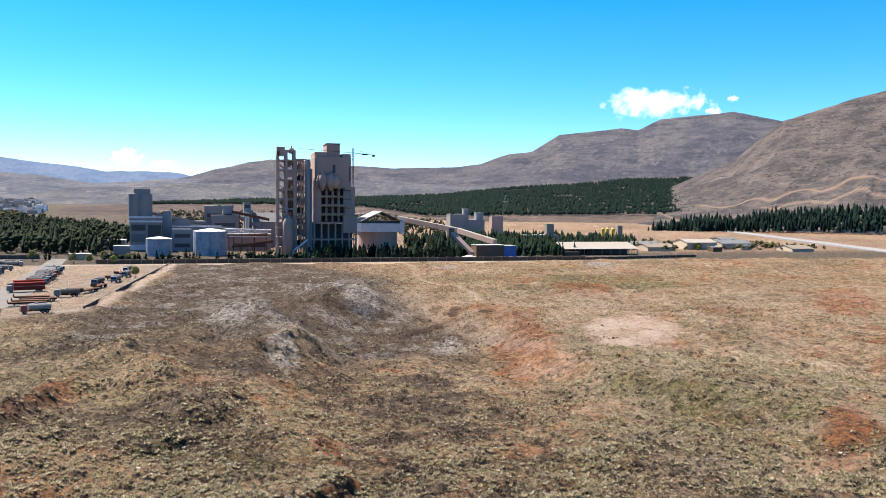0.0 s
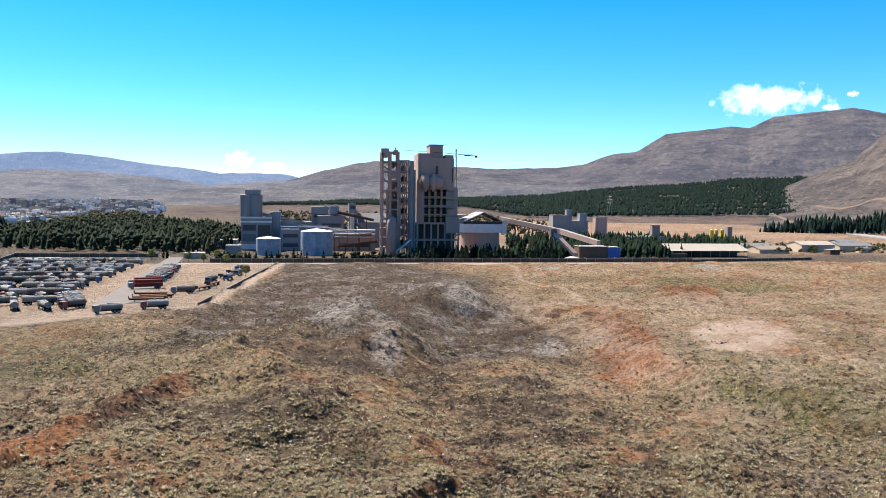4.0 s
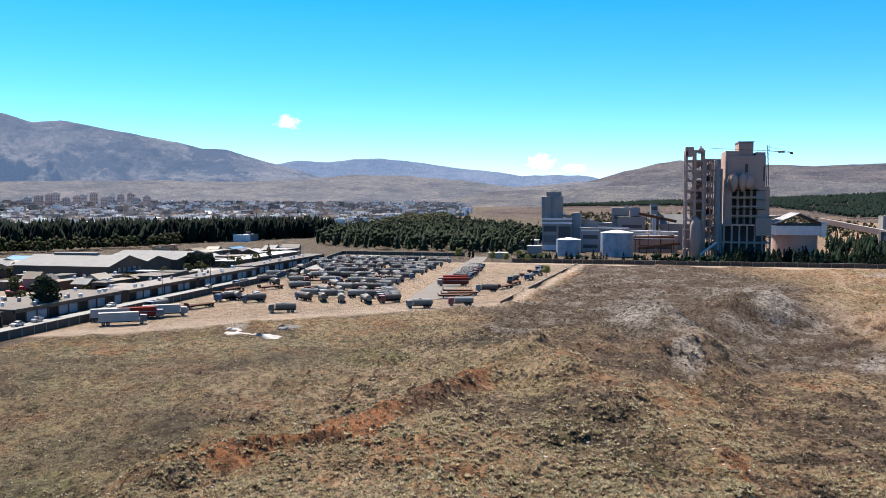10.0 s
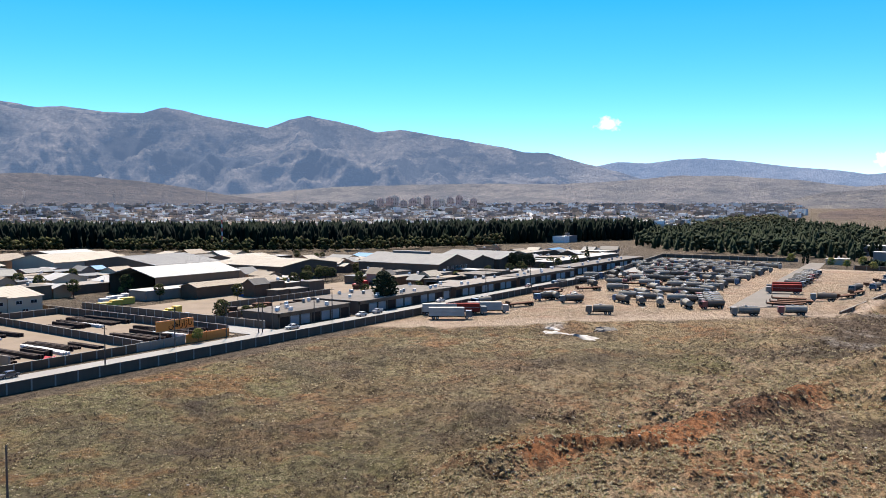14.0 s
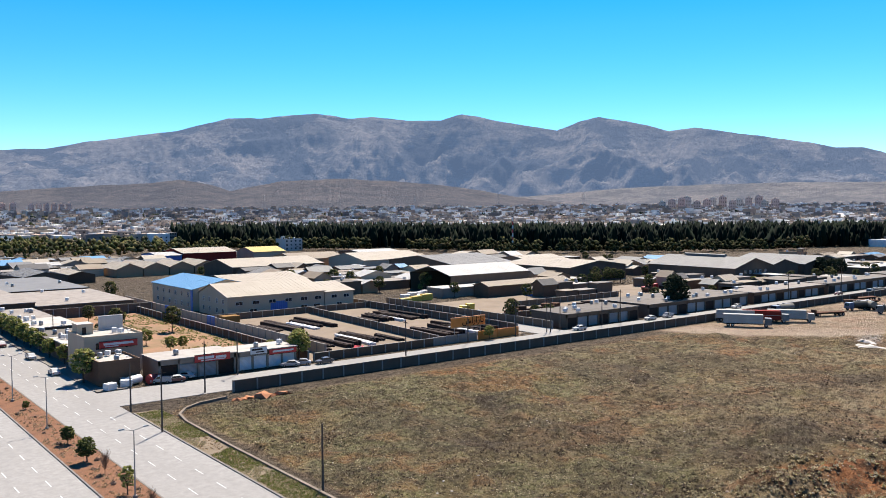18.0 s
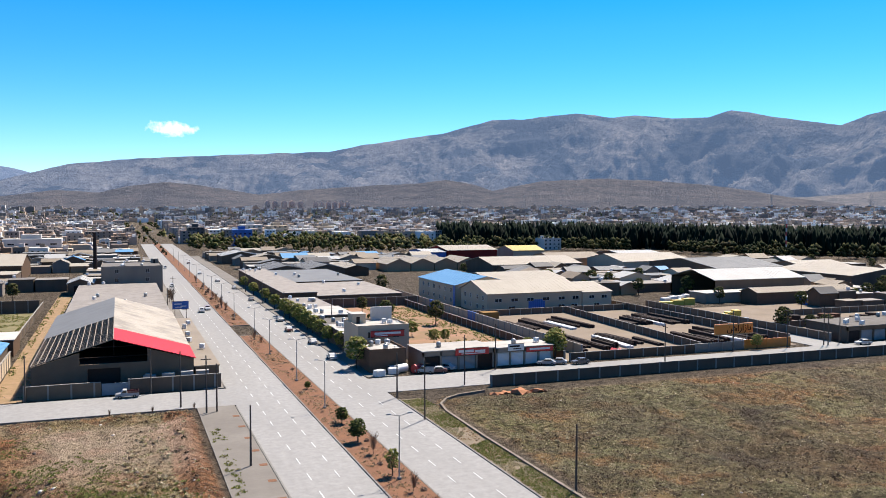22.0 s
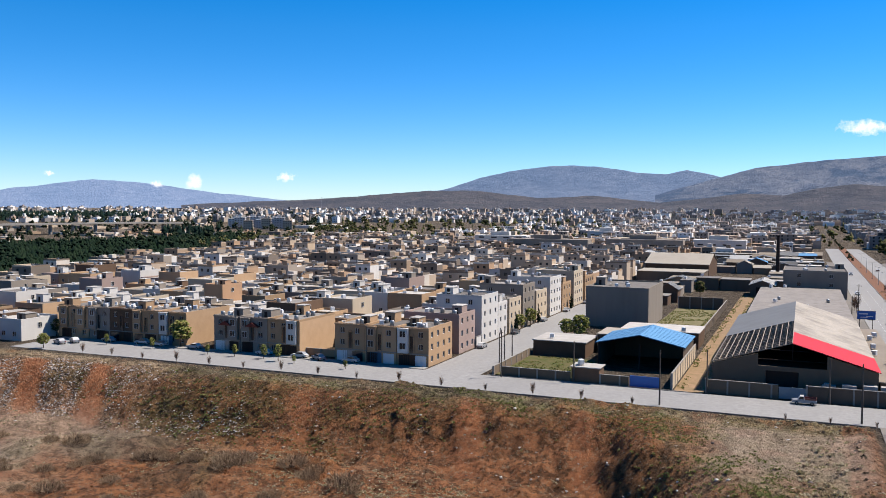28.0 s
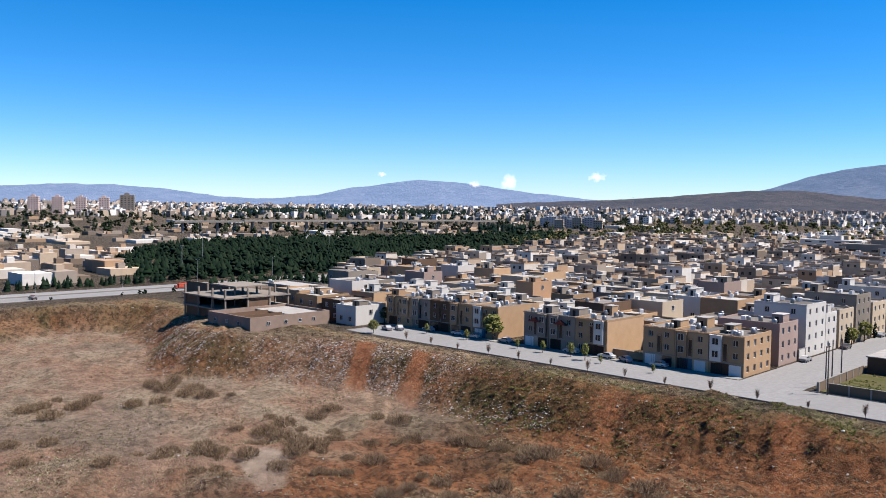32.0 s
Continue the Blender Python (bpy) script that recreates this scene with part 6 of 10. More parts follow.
lettering.matrix_basis = pose(1.6, -0.19, 4.35, 90, 0, 0)

# cream and blue warehouses
shed(115, 151, 260.5, 284, 6.8, 10.2, "x", "cream", PLASTER_CREAM, "long cream warehouse with a pale roof and blue door", group="", mid=274,
     windows=[("-y", x, 3.9, 2.6, 1.2) for x in (119, 125, 131, 137, 143, 148.5)] + [("-y", x, 0.9, 2.6, 1.5) for x in (124, 143, 148)] + [("-x", y, z, 1.5, 1.6) for y in (264, 269, 275, 280) for z in (1.2, 4.3)], doors=(("-y", 133.5, 0, 6.4, 4.4, BLUE_PAINT),))
shed(151.3, 163, 260.5, 284, 6.2, 8.6, "x", "cream", PLASTER_CREAM, "lower end of a cream warehouse with pale roof", group="", mid=274, windows=(("-y", 155, 3.9, 2.2, 1.2), ("-y", 160, 3.9, 2.2, 1.2), ("-y", 157, 0.9, 2.2, 1.4)))
shed(113.5, 138, 286, 326, 7.6, 10.4, "y", "blue", PLASTER_CREAM, "cream warehouse with a bright blue gabled roof", group="",
     windows=[("-x", y, z, 1.6, 1.7) for y in (290, 296, 302, 308, 314, 320) for z in (1.2, 4.7)] + [("-y", x, 4.6, 1.6, 1.6) for x in (118, 125, 132)], doors=(("-y", 125, 0, 3, 3, BLUE_PAINT),))
solid("blue_stripe", Shape().box(113.3, 113.46, 285.8, 287.6, 0, 7.5), BLUE_PAINT, "blue painted corner stripe on a cream wall", "trim")
shed(142, 176, 318, 350, 6, 8, "x", "cream", BLOCK, "warehouse with a cream sheet roof")
for i in range(4):
    shed(139 + i * 14, 152.4 + i * 14, 452, 480, 4.2, 6.9, "y", "cream", PEACH, "peach walled workshop with a cream gabled roof")
shed(188, 203, 528, 560, 6, 7.5, "x", "white", BLUE_PAINT, "blue walled warehouse with a white roof")
shed(204, 240, 528, 565, 7, 9.5, "x", "cream", surface("dark_red_wall", (0.138, 0.02, 0.018)), "dark red walled warehouse with cream roof")
shed(257, 281, 538, 565, 5.5, 8.4, "x", "yellow", PLASTER_CREAM, "small warehouse with a yellow roof")
flat_house(330, 346, 632, 648, 3, PLASTER_WHITE, rng, "white three-storey block with a flat roof", name="block_building", category="building", group="", side="")
shed(181, 233, 403, 440, 5.8, 9, "x", "cream", BLOCK, "wide workshop with a cream gabled roof")
shed(236, 270, 440, 470, 5.8, 8.6, "x", "tan", PEACH, "workshop with a tan gabled roof")
shed(256, 300, 398, 436, 6.2, 9.6, "x", "cream", PLASTER_CREAM, "workshop with a cream gabled roof")
shed(283, 312, 440, 470, 7.5, 9.0, "x", "white", BLOCK, "workshop with a white roof behind others")
shed(217.5, 262, 273, 301, 7.4, 10.6, "x", "white", BLOCK, "tall steel workshop with a white roof and open end", open_side="-x", group="")
flat_roofed(205, 262, 262, 272, 3.6, PLASTER_GREY, PALE_ROOF, "low grey store in front of a tall workshop", rng=rng, clutter=0)
shed(262, 302, 328, 382, 7.2, 10.5, "x", "grey", BLOCK, "tall workshop with a grey gabled roof")
shed(220, 266, 252, 261, 4.4, 5.8, "x", "tan", BRICK_BROWN, "long low workshop with a tan roof")
for x in (236, 243, 253):
    th = thing("container_cabin", x + 3, 246.5, 0, 0, "blue tarpaulin-covered cabin in a yard", "cabin", "blue cabins")
    part("body", Shape().chamfer(-2.8, 2.8, -2.4, 2.4, 0, 3.0, 0.08), BLUE_PAINT, th)
    part("roof", Shape().box(-3, 3, -2.6, 2.6, 3.0, 3.2), PALE_ROOF, th)
    for k in (-1.6, 0.4):
        part("door", Shape().box(k, k + 1.0, -2.46, -2.4, 0.1, 2.2), STEEL_DARK, th)
solid("tarpaulin", Shape().clump((262, 238, 0.8), 3.0, rng, 0.4).clump((266, 239, 0.7), 2.8, rng, 0.4).clump((257, 238, 0.7), 2.6, rng, 0.4), BLUE_PAINT, "long blue tarpaulin over stored goods", "tarpaulin")
shed(291, 331, 276, 322, 6.8, 9.4, "y", "cream", BLOCK, "wide workshop with a cream gabled roof")
shed(316, 345, 328, 356, 6.5, 8.8, "x", "cream", PEACH, "workshop with a cream roof behind others")
for i in range(3):
    shed(347 + i * 9, 355.4 + i * 9, 288 - i * 3, 310 - i * 3, 4.6, 6.6, "y", "cream", PEACH, "small peach gabled workshop")
# the large grey warehouse
shed(331, 362, 215, 262, 7.8, 11.8, "y", "grey", BLOCK, "large grey warehouse with a pale gabled roof and ridge vent", group="", windows=[("-y", x, 5.0, 1.6, 1.6) for x in (339, 343, 347, 351, 355)])
solid("ridge_vent", Shape().prism([(345.6, 11.9), (347.4, 11.9), (347.4, 12.7), (346.5, 13.0), (345.6, 12.7)], "y", 230, 252), ROOFS["grey"], "long dark ridge vent on a warehouse roof", "vent")
shed(363, 389, 218, 262, 7.0, 9.8, "y", "grey", BLOCK, "grey warehouse joined to a larger one", group="")
shed(391, 428, 216, 256, 7.0, 10.2, "y", "grey", BLOCK, "grey warehouse with a pale gabled roof", group="")
th = thing("canopy", 349, 228, 0, 0, "long pale flat canopy on steel posts", "canopy")
part("roof", Shape().box(-4, 4, -36, 38, 4.7, 5.0), ROOFS["white"], th)
for i in range(10):
    for x in (-3.6, 3.6):
        part("post", Shape().box(x - 0.1, x + 0.1, -34 + i * 7.8 - 0.1, -34 + i * 7.8 + 0.1, 0, 4.7), STEEL_GREY, th)
flat_roofed(181.5, 214, 173.2, 188, 4.0, BLOCK, TAR_ROOF, "row of dark shops with a long felt roof", "shop", rng, 9, shutters=7)
flat_roofed(219, 275, 173.2, 194, 4.0, BLOCK, TAR_ROOF, "long row of dark shops with a cluttered felt roof", "shop", rng, 14, shutters=11)
flat_roofed(279, 330, 173.4, 186, 3.8, BRICK_BROWN, TAR_ROOF, "row of small workshops along a dusty street", "shop", rng, 8, shutters=10)
flat_roofed(333, 392, 173.8, 184, 3.8, BLOCK, TAR_ROOF, "row of small workshops along a dusty street", "shop", rng, 8, shutters=11)
flat_roofed(396, 500, 176.8, 188, 4.0, BRICK_BROWN, TAR_ROOF, "long row of workshops with dark red brick walls", "shop", rng, 8, shutters=16)
flat_roofed(420, 520, 200, 212, 4.4, BLOCK_WARM, PALE_ROOF, "long low store with a pale roof", "shop", rng, 4)
flat_house(491, 502, 276, 288, 2, PEACH, rng, "small peach two-storey house with a roof tank", group="", extras=2)
yard_wall("yard_wall", 178.4, 176, 178.4, 262, 2.2, BLOCK, "block yard wall beside a dusty lane")
yard_wall("yard_wall", 178.6, 200, 232, 200, 2.0, BLOCK, "block wall across a storage yard")
yard_wall("yard_wall", 205, 222, 262, 222, 2.0, BLOCK_WARM, "brick wall across a storage yard")
solid("storage_yard", Shape().box(179, 330, 196, 251, -0.3, 0.04), DUST, "dusty storage yard between walls", kind="structure")
for x, y, m, w in ((186, 226, YELLOW_PAINT, 8), (196, 270, WHITE_PAINT, 11), (205, 274, WHITE_PAINT, 9), (192, 262, YELLOW_PAINT, 14), (286, 226, RUST, 10), (294, 232, RED_PAINT, 9), (303, 230, RUST, 8), (312, 236, RUST, 9), (190, 205, RUST, 8), (200, 208, STEEL_DARK, 9), (212, 210, RUST, 10), (222, 206, STEEL_DARK, 8)):
    th = thing("goods_stack", x, y, 0.04, (x * 13) % 40 - 20, "stack of stored goods on a dusty yard", "goods", "stored goods")
    for k in range(3):
        part("bale", Shape().chamfer(-w / 2 + k * w / 3 + 0.1, -w / 2 + (k + 1) * w / 3 - 0.1, -1.2, 1.2, 0, 1.3 + 0.5 * ((k * 7 + int(x)) % 3), 0.08), m, th)
fill(236, 272, 226, 248, 31, sx=(7, 12), sy=(6, 10), gabled=0.3)
fill(300, 330, 196, 250, 32, sx=(7, 13), sy=(7, 12), gabled=0.3)
fill(268, 290, 263, 320, 33, sx=(8, 12), sy=(8, 14), gabled=0.3)
fill(182, 204, 300, 350, 34, sx=(8, 12), sy=(8, 14), gabled=0.4)
fill(346, 364, 266, 330, 35, sx=(8, 12), sy=(8, 14), gabled=0.4)
fill(182, 254, 352, 400, 21, gabled=0.5)
fill(66, 138, 468, 545, 22, gabled=0.55)
fill(90, 186, 485, 560, 23, gabled=0.55)
fill(205, 256, 306, 350, 24, gabled=0.5)
fill(365, 420, 268, 330, 25, gabled=0.4)
fill(300, 392, 188, 212, 26, gabled=0.2)
fill(430, 560, 215, 262, 27, gabled=0.35)
fill(56, 120, 580, 640, 28, gabled=0.4)
fill(305, 390, 360, 430, 29, gabled=0.6)
yard_wall("wall_field", 69.5, 155.4, 372, 156.4, 2.2, BLOCK, "long grey concrete block wall round the field", 0.3, 5.0)
yard_wall("wall_lot", 372, 156.4, 566, 187, 2.2, BLOCK, "long grey concrete block wall beside the lorry park", 0.3, 5.0)

# ---------------------------------------------------------------- cement works
PLANT = surface("dusty_plant_concrete", (0.37, 0.262, 0.212), (0.25, 0.178, 0.146), coarse=0.06, fine=0.8, streak=True, amount=0.8)
PLANT_GREY = surface("grey_plant_concrete", (0.235, 0.227, 0.214), (0.155, 0.149, 0.141), coarse=0.06, fine=0.8, streak=True, amount=0.7)
PLANT_CLAD = surface("weathered_cladding", (0.185, 0.203, 0.217), (0.12, 0.128, 0.132), coarse=0.1, fine=0.6, streak=True, rough=0.6)
# Dark steel, and the colour that stands for shade in recesses and openings.
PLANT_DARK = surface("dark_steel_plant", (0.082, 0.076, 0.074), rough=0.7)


def open_frame(th, x0, x1, y0, y1, z0, z1, ny, levels, mat, size=0.9, nx=2, slabs=True, brace=False):
    """Columns, beams and floors of a concrete frame."""
    for i in range(ny):
        for j in range(nx):
            y, x = y0 + (y1 - y0 - size) * i / (ny - 1), x0 + (x1 - x0 - size) * j / max(nx - 1, 1)
            part("column", Shape().box(x, x + size, y, y + size, z0, z1), mat, th)
    for k in range(1, levels + 1):
        z = z0 + (z1 - z0) * k / levels
        part("beam", Shape().box(x0 - 0.05, x0 + size * 0.9, y0, y1, z - 1.0, z), mat, th)
        part("beam", Shape().box(x1 - size * 0.9, x1 + 0.05, y0, y1, z - 1.0, z), mat, th)
        if slabs:
            part("floor_slab", Shape().box(x0 + 0.1, x1 - 0.1, y0 + 0.1, y1 - 0.1, z - 0.35, z - 0.05), mat, th)


pt = thing("preheater_tower", 0, 0, 0, 0, "tall dusty pinkish concrete preheater tower of a cement works", "industrial tower")
# stair shaft and the slender open frames beside it
open_frame(pt, 570, 584, -54.4, -42.3, 0, 70, 3, 11, PLANT, 1.5)
part("head_wall", Shape().chamfer(570, 577, -47.4, -42.2, 66.5, 72, 0.1).box(569.9, 570.3, -46.2, -43.6, 65.6, 66.4), PLANT, pt)
part("back_wall", Shape().box(583.5, 584, -54.2, -46.6, 0, 46).box(583.5, 584, -46.2, -42.6, 0, 22), PLANT, pt)
for k in range(7):
    part("stair_flight", Shape().add([(571, -47.6, 6 + k * 8.5), (571, -43.4, 9.6 + k * 8.5), (574, -43.4, 9.6 + k * 8.5), (574, -47.6, 6 + k * 8.5), (571, -47.6, 6.8 + k * 8.5), (571, -43.4, 10.4 + k * 8.5), (574, -43.4, 10.4 + k * 8.5), (574, -47.6, 6.8 + k * 8.5)], [(0, 3, 2, 1), (4, 5, 6, 7), (0, 1, 5, 4), (1, 2, 6, 5), (2, 3, 7, 6), (3, 0, 4, 7)]), PLANT, pt)
for z0, z1 in ((0, 13), (30, 36), (52, 57)):
    part("infill_panel", Shape().box(571.2, 571.6, -53.2, -48.6, z0, z1), RUST if z0 == 30 else PLANT, pt)
for y, r, z1 in ((-64.6, 0.8, 58), (-66.4, 0.5, 50)):
    part("riser_duct", Shape().tube((570, y, 4), (570, y, z1), r, r * 0.9, 9), PLANT_GREY, pt)
open_frame(pt, 572, 588, -61.5, -54.6, 0, 64.5, 3, 9, PLANT, 1.0)
for i in range(9):
    part("vessel", Shape().lathe(579, -50.5 + (i % 2) * 0.8, [(0.6, 3 + i * 7), (2.6, 5 + i * 7), (2.7, 7.2 + i * 7), (1.0, 8.2 + i * 7)], 10), PLANT, pt)
    if i < 8:
        part("vessel", Shape().lathe(580, -58.2, [(0.5, 6 + i * 7.2), (2.2, 7.5 + i * 7.2), (2.2, 10 + i * 7.2), (0.7, 11.2 + i * 7.2)], 10), RUST if i % 3 == 0 else PLANT, pt)
part("lift_head", Shape().chamfer(571, 577, -53.5, -50.5, 68, 71.2, 0.2).tube((574, -52, 71), (574, -52, 73), 0.5, n=6), PLANT, pt)
part("riser_duct", Shape().tube((569, -62.4, 6), (569, -62.4, 64), 1.6, 1.5, 10), PLANT_GREY, pt)
for k in range(6):
    part("duct_collar", Shape().lathe(569, -62.4, [(1.9, 10 + k * 10), (1.9, 10.7 + k * 10)], 10), PLANT_GREY, pt)
# the main block
part("upper_block", Shape().chamfer(575, 600, -92, -67.4, 46.5, 66.5, 0.2), PLANT, pt)
part("upper_block", Shape().chamfer(576, 600, -91.8, -86, 66.5, 68.6, 0.15), PLANT, pt)
part("upper_block", Shape().chamfer(576, 600, -76, -67.6, 66.5, 69.6, 0.15), PLANT, pt)
part("top_block", Shape().chamfer(577, 596, -84.6, -75.7, 66.4, 75, 0.2), PLANT, pt)
part("roof_slab", Shape().box(576.6, 596.4, -85, -75.3, 75, 75.6), PLANT_GREY, pt)
part("side_wall", Shape().box(574.8, 600, -71.8, -67.2, 22.5, 46.5), PLANT, pt)
for y0, y1, z0, z1 in ((-92.2, -86.6, 33, 44), (-69, -67.6, 50, 63)):
    part("cladding_panel", Shape().box(574.5, 574.9, y0, y1, z0, z1), PLANT_GREY, pt)
for k in range(4):
    part("platform", Shape().box(572.6, 575, -91.6, -71.4, 26 + k * 6, 26.25 + k * 6), STEEL_DARK, pt)
    part("handrail", Shape().tube((572.7, -91.6, 27.1 + k * 6), (572.7, -71.4, 27.1 + k * 6), 0.08, n=4), YELLOW_PAINT, pt)
part("side_wall", Shape().box(574.8, 600, -94.7, -88, 22.5, 46.5), PLANT, pt)
# Dark block behind the open frame: the recess shade is put into its colour.
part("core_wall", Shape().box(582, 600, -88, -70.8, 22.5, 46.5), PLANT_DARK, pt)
open_frame(pt, 574.9, 581, -88.4, -71.0, 22.6, 46.4, 5, 4, PLANT, 0.9)
open_frame(pt, 572, 598, -95.5, -62, 0, 22.8, 8, 2, PLANT, 1.0)
# The same painted shade behind the lower frame.
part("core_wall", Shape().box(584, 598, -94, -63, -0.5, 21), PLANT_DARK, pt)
part("lower_house", Shape().chamfer(569.6, 574, -95.4, -86, 15.5, 26.6, 0.15), PLANT, pt)
for y in (-72.4, -77.6):
    part("cyclone", Shape().lathe(572, y, [(0.7, 43.5), (2.2, 47), (2.9, 49), (2.9, 53), (1.4, 54.4), (0.6, 55.8)], 12), PLANT, pt, smooth=True)
part("cyclone", Shape().lathe(572.4, -81, [(1.6, 45.5), (3.2, 47.5), (3.4, 51.5), (2.2, 53.4), (0.5, 54)], 12), PLANT, pt, smooth=True)
part("elbow_pipe", Shape().tube((572, -70.4, 54), (572.6, -68, 46), 1.0, n=8).tube((572, -72.4, 55.5), (572, -70.4, 54), 1.0, n=8), PLANT, pt)
# Solid dark panels; the shade of deep slots is painted, nothing is cut.
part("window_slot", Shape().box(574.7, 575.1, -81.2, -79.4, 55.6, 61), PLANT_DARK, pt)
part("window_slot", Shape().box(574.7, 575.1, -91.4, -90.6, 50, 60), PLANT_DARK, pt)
part("outlet_chute", Shape().tube((568, -62, 11), (564, -50, 2), 0.7, n=8), WHITE_PAINT, pt)
part("dust_silo", Shape().lathe(566, -49, [(3.4, -0.5), (3.4, 22), (2.6, 25), (0.8, 27)], 14), PLANT, pt, smooth=True)
cr = thing("tower_crane", 577, -93.5, 0, 0, "thin lattice crane standing behind the preheater tower", "crane")
for sx in (-0.5, 0.5):
    for sy in (-0.5, 0.5):
        part("mast_leg", Shape().box(sx - 0.1, sx + 0.1, sy - 0.1, sy + 0.1, 0, 73), RUST, cr)
for k in range(24):
    part("mast_brace", Shape().tube((-0.5, -0.5, k * 3), (-0.5, 0.5, k * 3 + 3), 0.06, n=4), RUST, cr)
part("jib", Shape().tube((0, 0, 69.5), (0, -14.5, 68.3), 0.22, 0.16, 5).tube((0, 0, 72), (0, -13, 68.8), 0.07, n=4).box(-0.5, 0.5, -10, -6, 68.2, 69.2), RUST, cr)
part("counter_jib", Shape().tube((0, 0, 69.5), (0, 36, 71.5), 0.14, 0.1, 5), RUST, cr)
part("hook_block", Shape().box(-0.5, 0.5, -14.9, -13.2, 67.2, 68.6), RUST, cr)

cs = thing("clinker_store", 645, -123.5, 0, 0, "round brown clinker store with a pale pitched roof", "industrial building")
part("wall", Shape().lathe(0, 0, [(15.2, -0.5), (15.2, 14)], 28), PLANT, cs)
part("wall", Shape().box(-16.5, -15.6, -15.4, 15.4, 14, 20.5).box(-15.6, 16, 14.6, 15.4, 14, 20.5), WHITE_PAINT, cs, "white cladding band")
# Dark filling below the roof, coloured as the shade of an open gap.
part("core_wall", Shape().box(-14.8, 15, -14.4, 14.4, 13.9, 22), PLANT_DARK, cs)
part("roof", gable_roof(-17, 17, -15.4, 15.4, 22.0, 29, "x", 0.8, 0.5), ROOFS["white"], cs)
part("roof", Shape().box(-14, 16, 12, 22, 26.5, 27.3), ROOFS["cream"], cs)
part("end_panel", Shape().box(-17.4, -16.6, -17.4, -14.2, 13, 23.6), WHITE_PAINT, cs)

gal = thing("conveyor_gallery", 0, 0, 0, 0, "long brown sloping conveyor gallery on trestles", "conveyor")
for a, b, w in (((640, -139, 22.5), (590, -172, 14.8), 3.4), ((590, -172, 14.8), (548, -186, 8.4), 3.0)):
    a, b = Vector(a), Vector(b)
    d = (b - a).normalized()
    sdir = Vector((-d.y, d.x, 0)).normalized() * w / 2
    up = Vector((0, 0, 3.2))
    v = [a - sdir, b - sdir, b + sdir, a + sdir, a - sdir + up, b - sdir + up, b + sdir + up, a + sdir + up]
    part("gallery", Shape().add([tuple(p) for p in v], [(0, 3, 2, 1), (4, 5, 6, 7), (0, 1, 5, 4), (1, 2, 6, 5), (2, 3, 7, 6), (3, 0, 4, 7)]), PLANT, gal)
    v = [p + Vector((0, 0, 3.25)) for p in v[:4]] + [p + Vector((0, 0, 0.3)) for p in v[4:]]
    part("gallery_roof", Shape().add([tuple(p) for p in v], [(0, 3, 2, 1), (4, 5, 6, 7), (0, 1, 5, 4), (1, 2, 6, 5), (2, 3, 7, 6), (3, 0, 4, 7)]), ROOFS["cream"], gal)
for u in (0.25, 0.55, 0.85):
    p = Vector((640, -139, 22)).lerp(Vector((590, -172, 14)), u)
    part("trestle", Shape().tube((p.x - 1, p.y - 2, 0), (p.x, p.y, p.z), 0.3, n=6).tube((p.x + 1, p.y + 2, 0), (p.x, p.y, p.z), 0.3, n=6), RUST, gal)
part("transfer_tower", Shape().chamfer(545, 550, -156.5, -152.5, 14, 19.5, 0.1).box(545.4, 546, -156.1, -155.5, 0, 14).box(549, 549.6, -153.4, -152.8, 0, 14), PLANT_DARK, gal)
part("chute", slope := Shape().add([(545, -154, 15), (545, -157, 15), (533, -167, 2.5), (533, -164, 2.5), (545, -154, 17), (545, -157, 17), (533, -167, 4.5), (533, -164, 4.5)], [(0, 3, 2, 1), (4, 5, 6, 7), (0, 1, 5, 4), (1, 2, 6, 5), (2, 3, 7, 6), (3, 0, 4, 7)]), PLANT, gal)
solid("spilled_heap", Shape().lathe(532, -163, [(9, -0.4), (6, 0.9), (2, 2.2), (0.3, 2.6)], 14), PALE_ROOF, "pale heap of spilled crushed stone", "heap")

gb = flat_roofed(533, 545, -187.5, -168.1, 8.6, BRICK_BROWN, PALE_ROOF, "brown brick gatehouse building with a pale roof", "building", rng, 0)
flat_roofed(535, 548, -196.5, -188.2, 8.0, BLUE_PAINT, PALE_ROOF, "bright blue cabin beside a brown building", "cabin", rng, 0)
solid("fuel_store", Shape().chamfer(556, 566, -252, -240, 0, 3, 0.1), BRICK_BROWN, "low brown store behind the wall", "store")
long_shed = thing("open_shed", 568, -271, 0, 0, "long low open shed with a pale sloping roof", "shed")
part("roof", Shape().add([(-9, -29, 4.2), (9, -29, 8.4), (9, 29, 8.4), (-9, 29, 4.2), (-9, -29, 4.5), (9, -29, 8.7), (9, 29, 8.7), (-9, 29, 4.5)], [(0, 3, 2, 1), (4, 5, 6, 7), (0, 1, 5, 4), (1, 2, 6, 5), (2, 3, 7, 6), (3, 0, 4, 7)]), ROOFS["cream"], long_shed)
for i in range(9):
    part("post", Shape().box(-8.6, -8.3, -28 + i * 7 - 0.15, -28 + i * 7 + 0.15, 0, 4.2), STEEL_GREY, long_shed)
part("back_wall", Shape().box(8.3, 8.7, -28.6, 28.6, -0.2, 8.2), PLANT_DARK, long_shed)

# silos, mills and tanks
ms = thing("cement_mill", 640, 44, 0, 0, "grey cement mill with silos above a white-banded hall", "industrial building")
for dx, dy in ((8, 8), (8, 1.5), (20, 8), (20, 1.5)):
    part("silo", Shape().lathe(dx, dy, [(4.6, 24), (4.6, 40.5), (4.0, 41), (1, 41.4)], 18), PLANT_GREY, ms, smooth=False)
part("silo_head", Shape().box(5, 23, -1.5, 8.6, 41, 44.2), PLANT_GREY, ms)
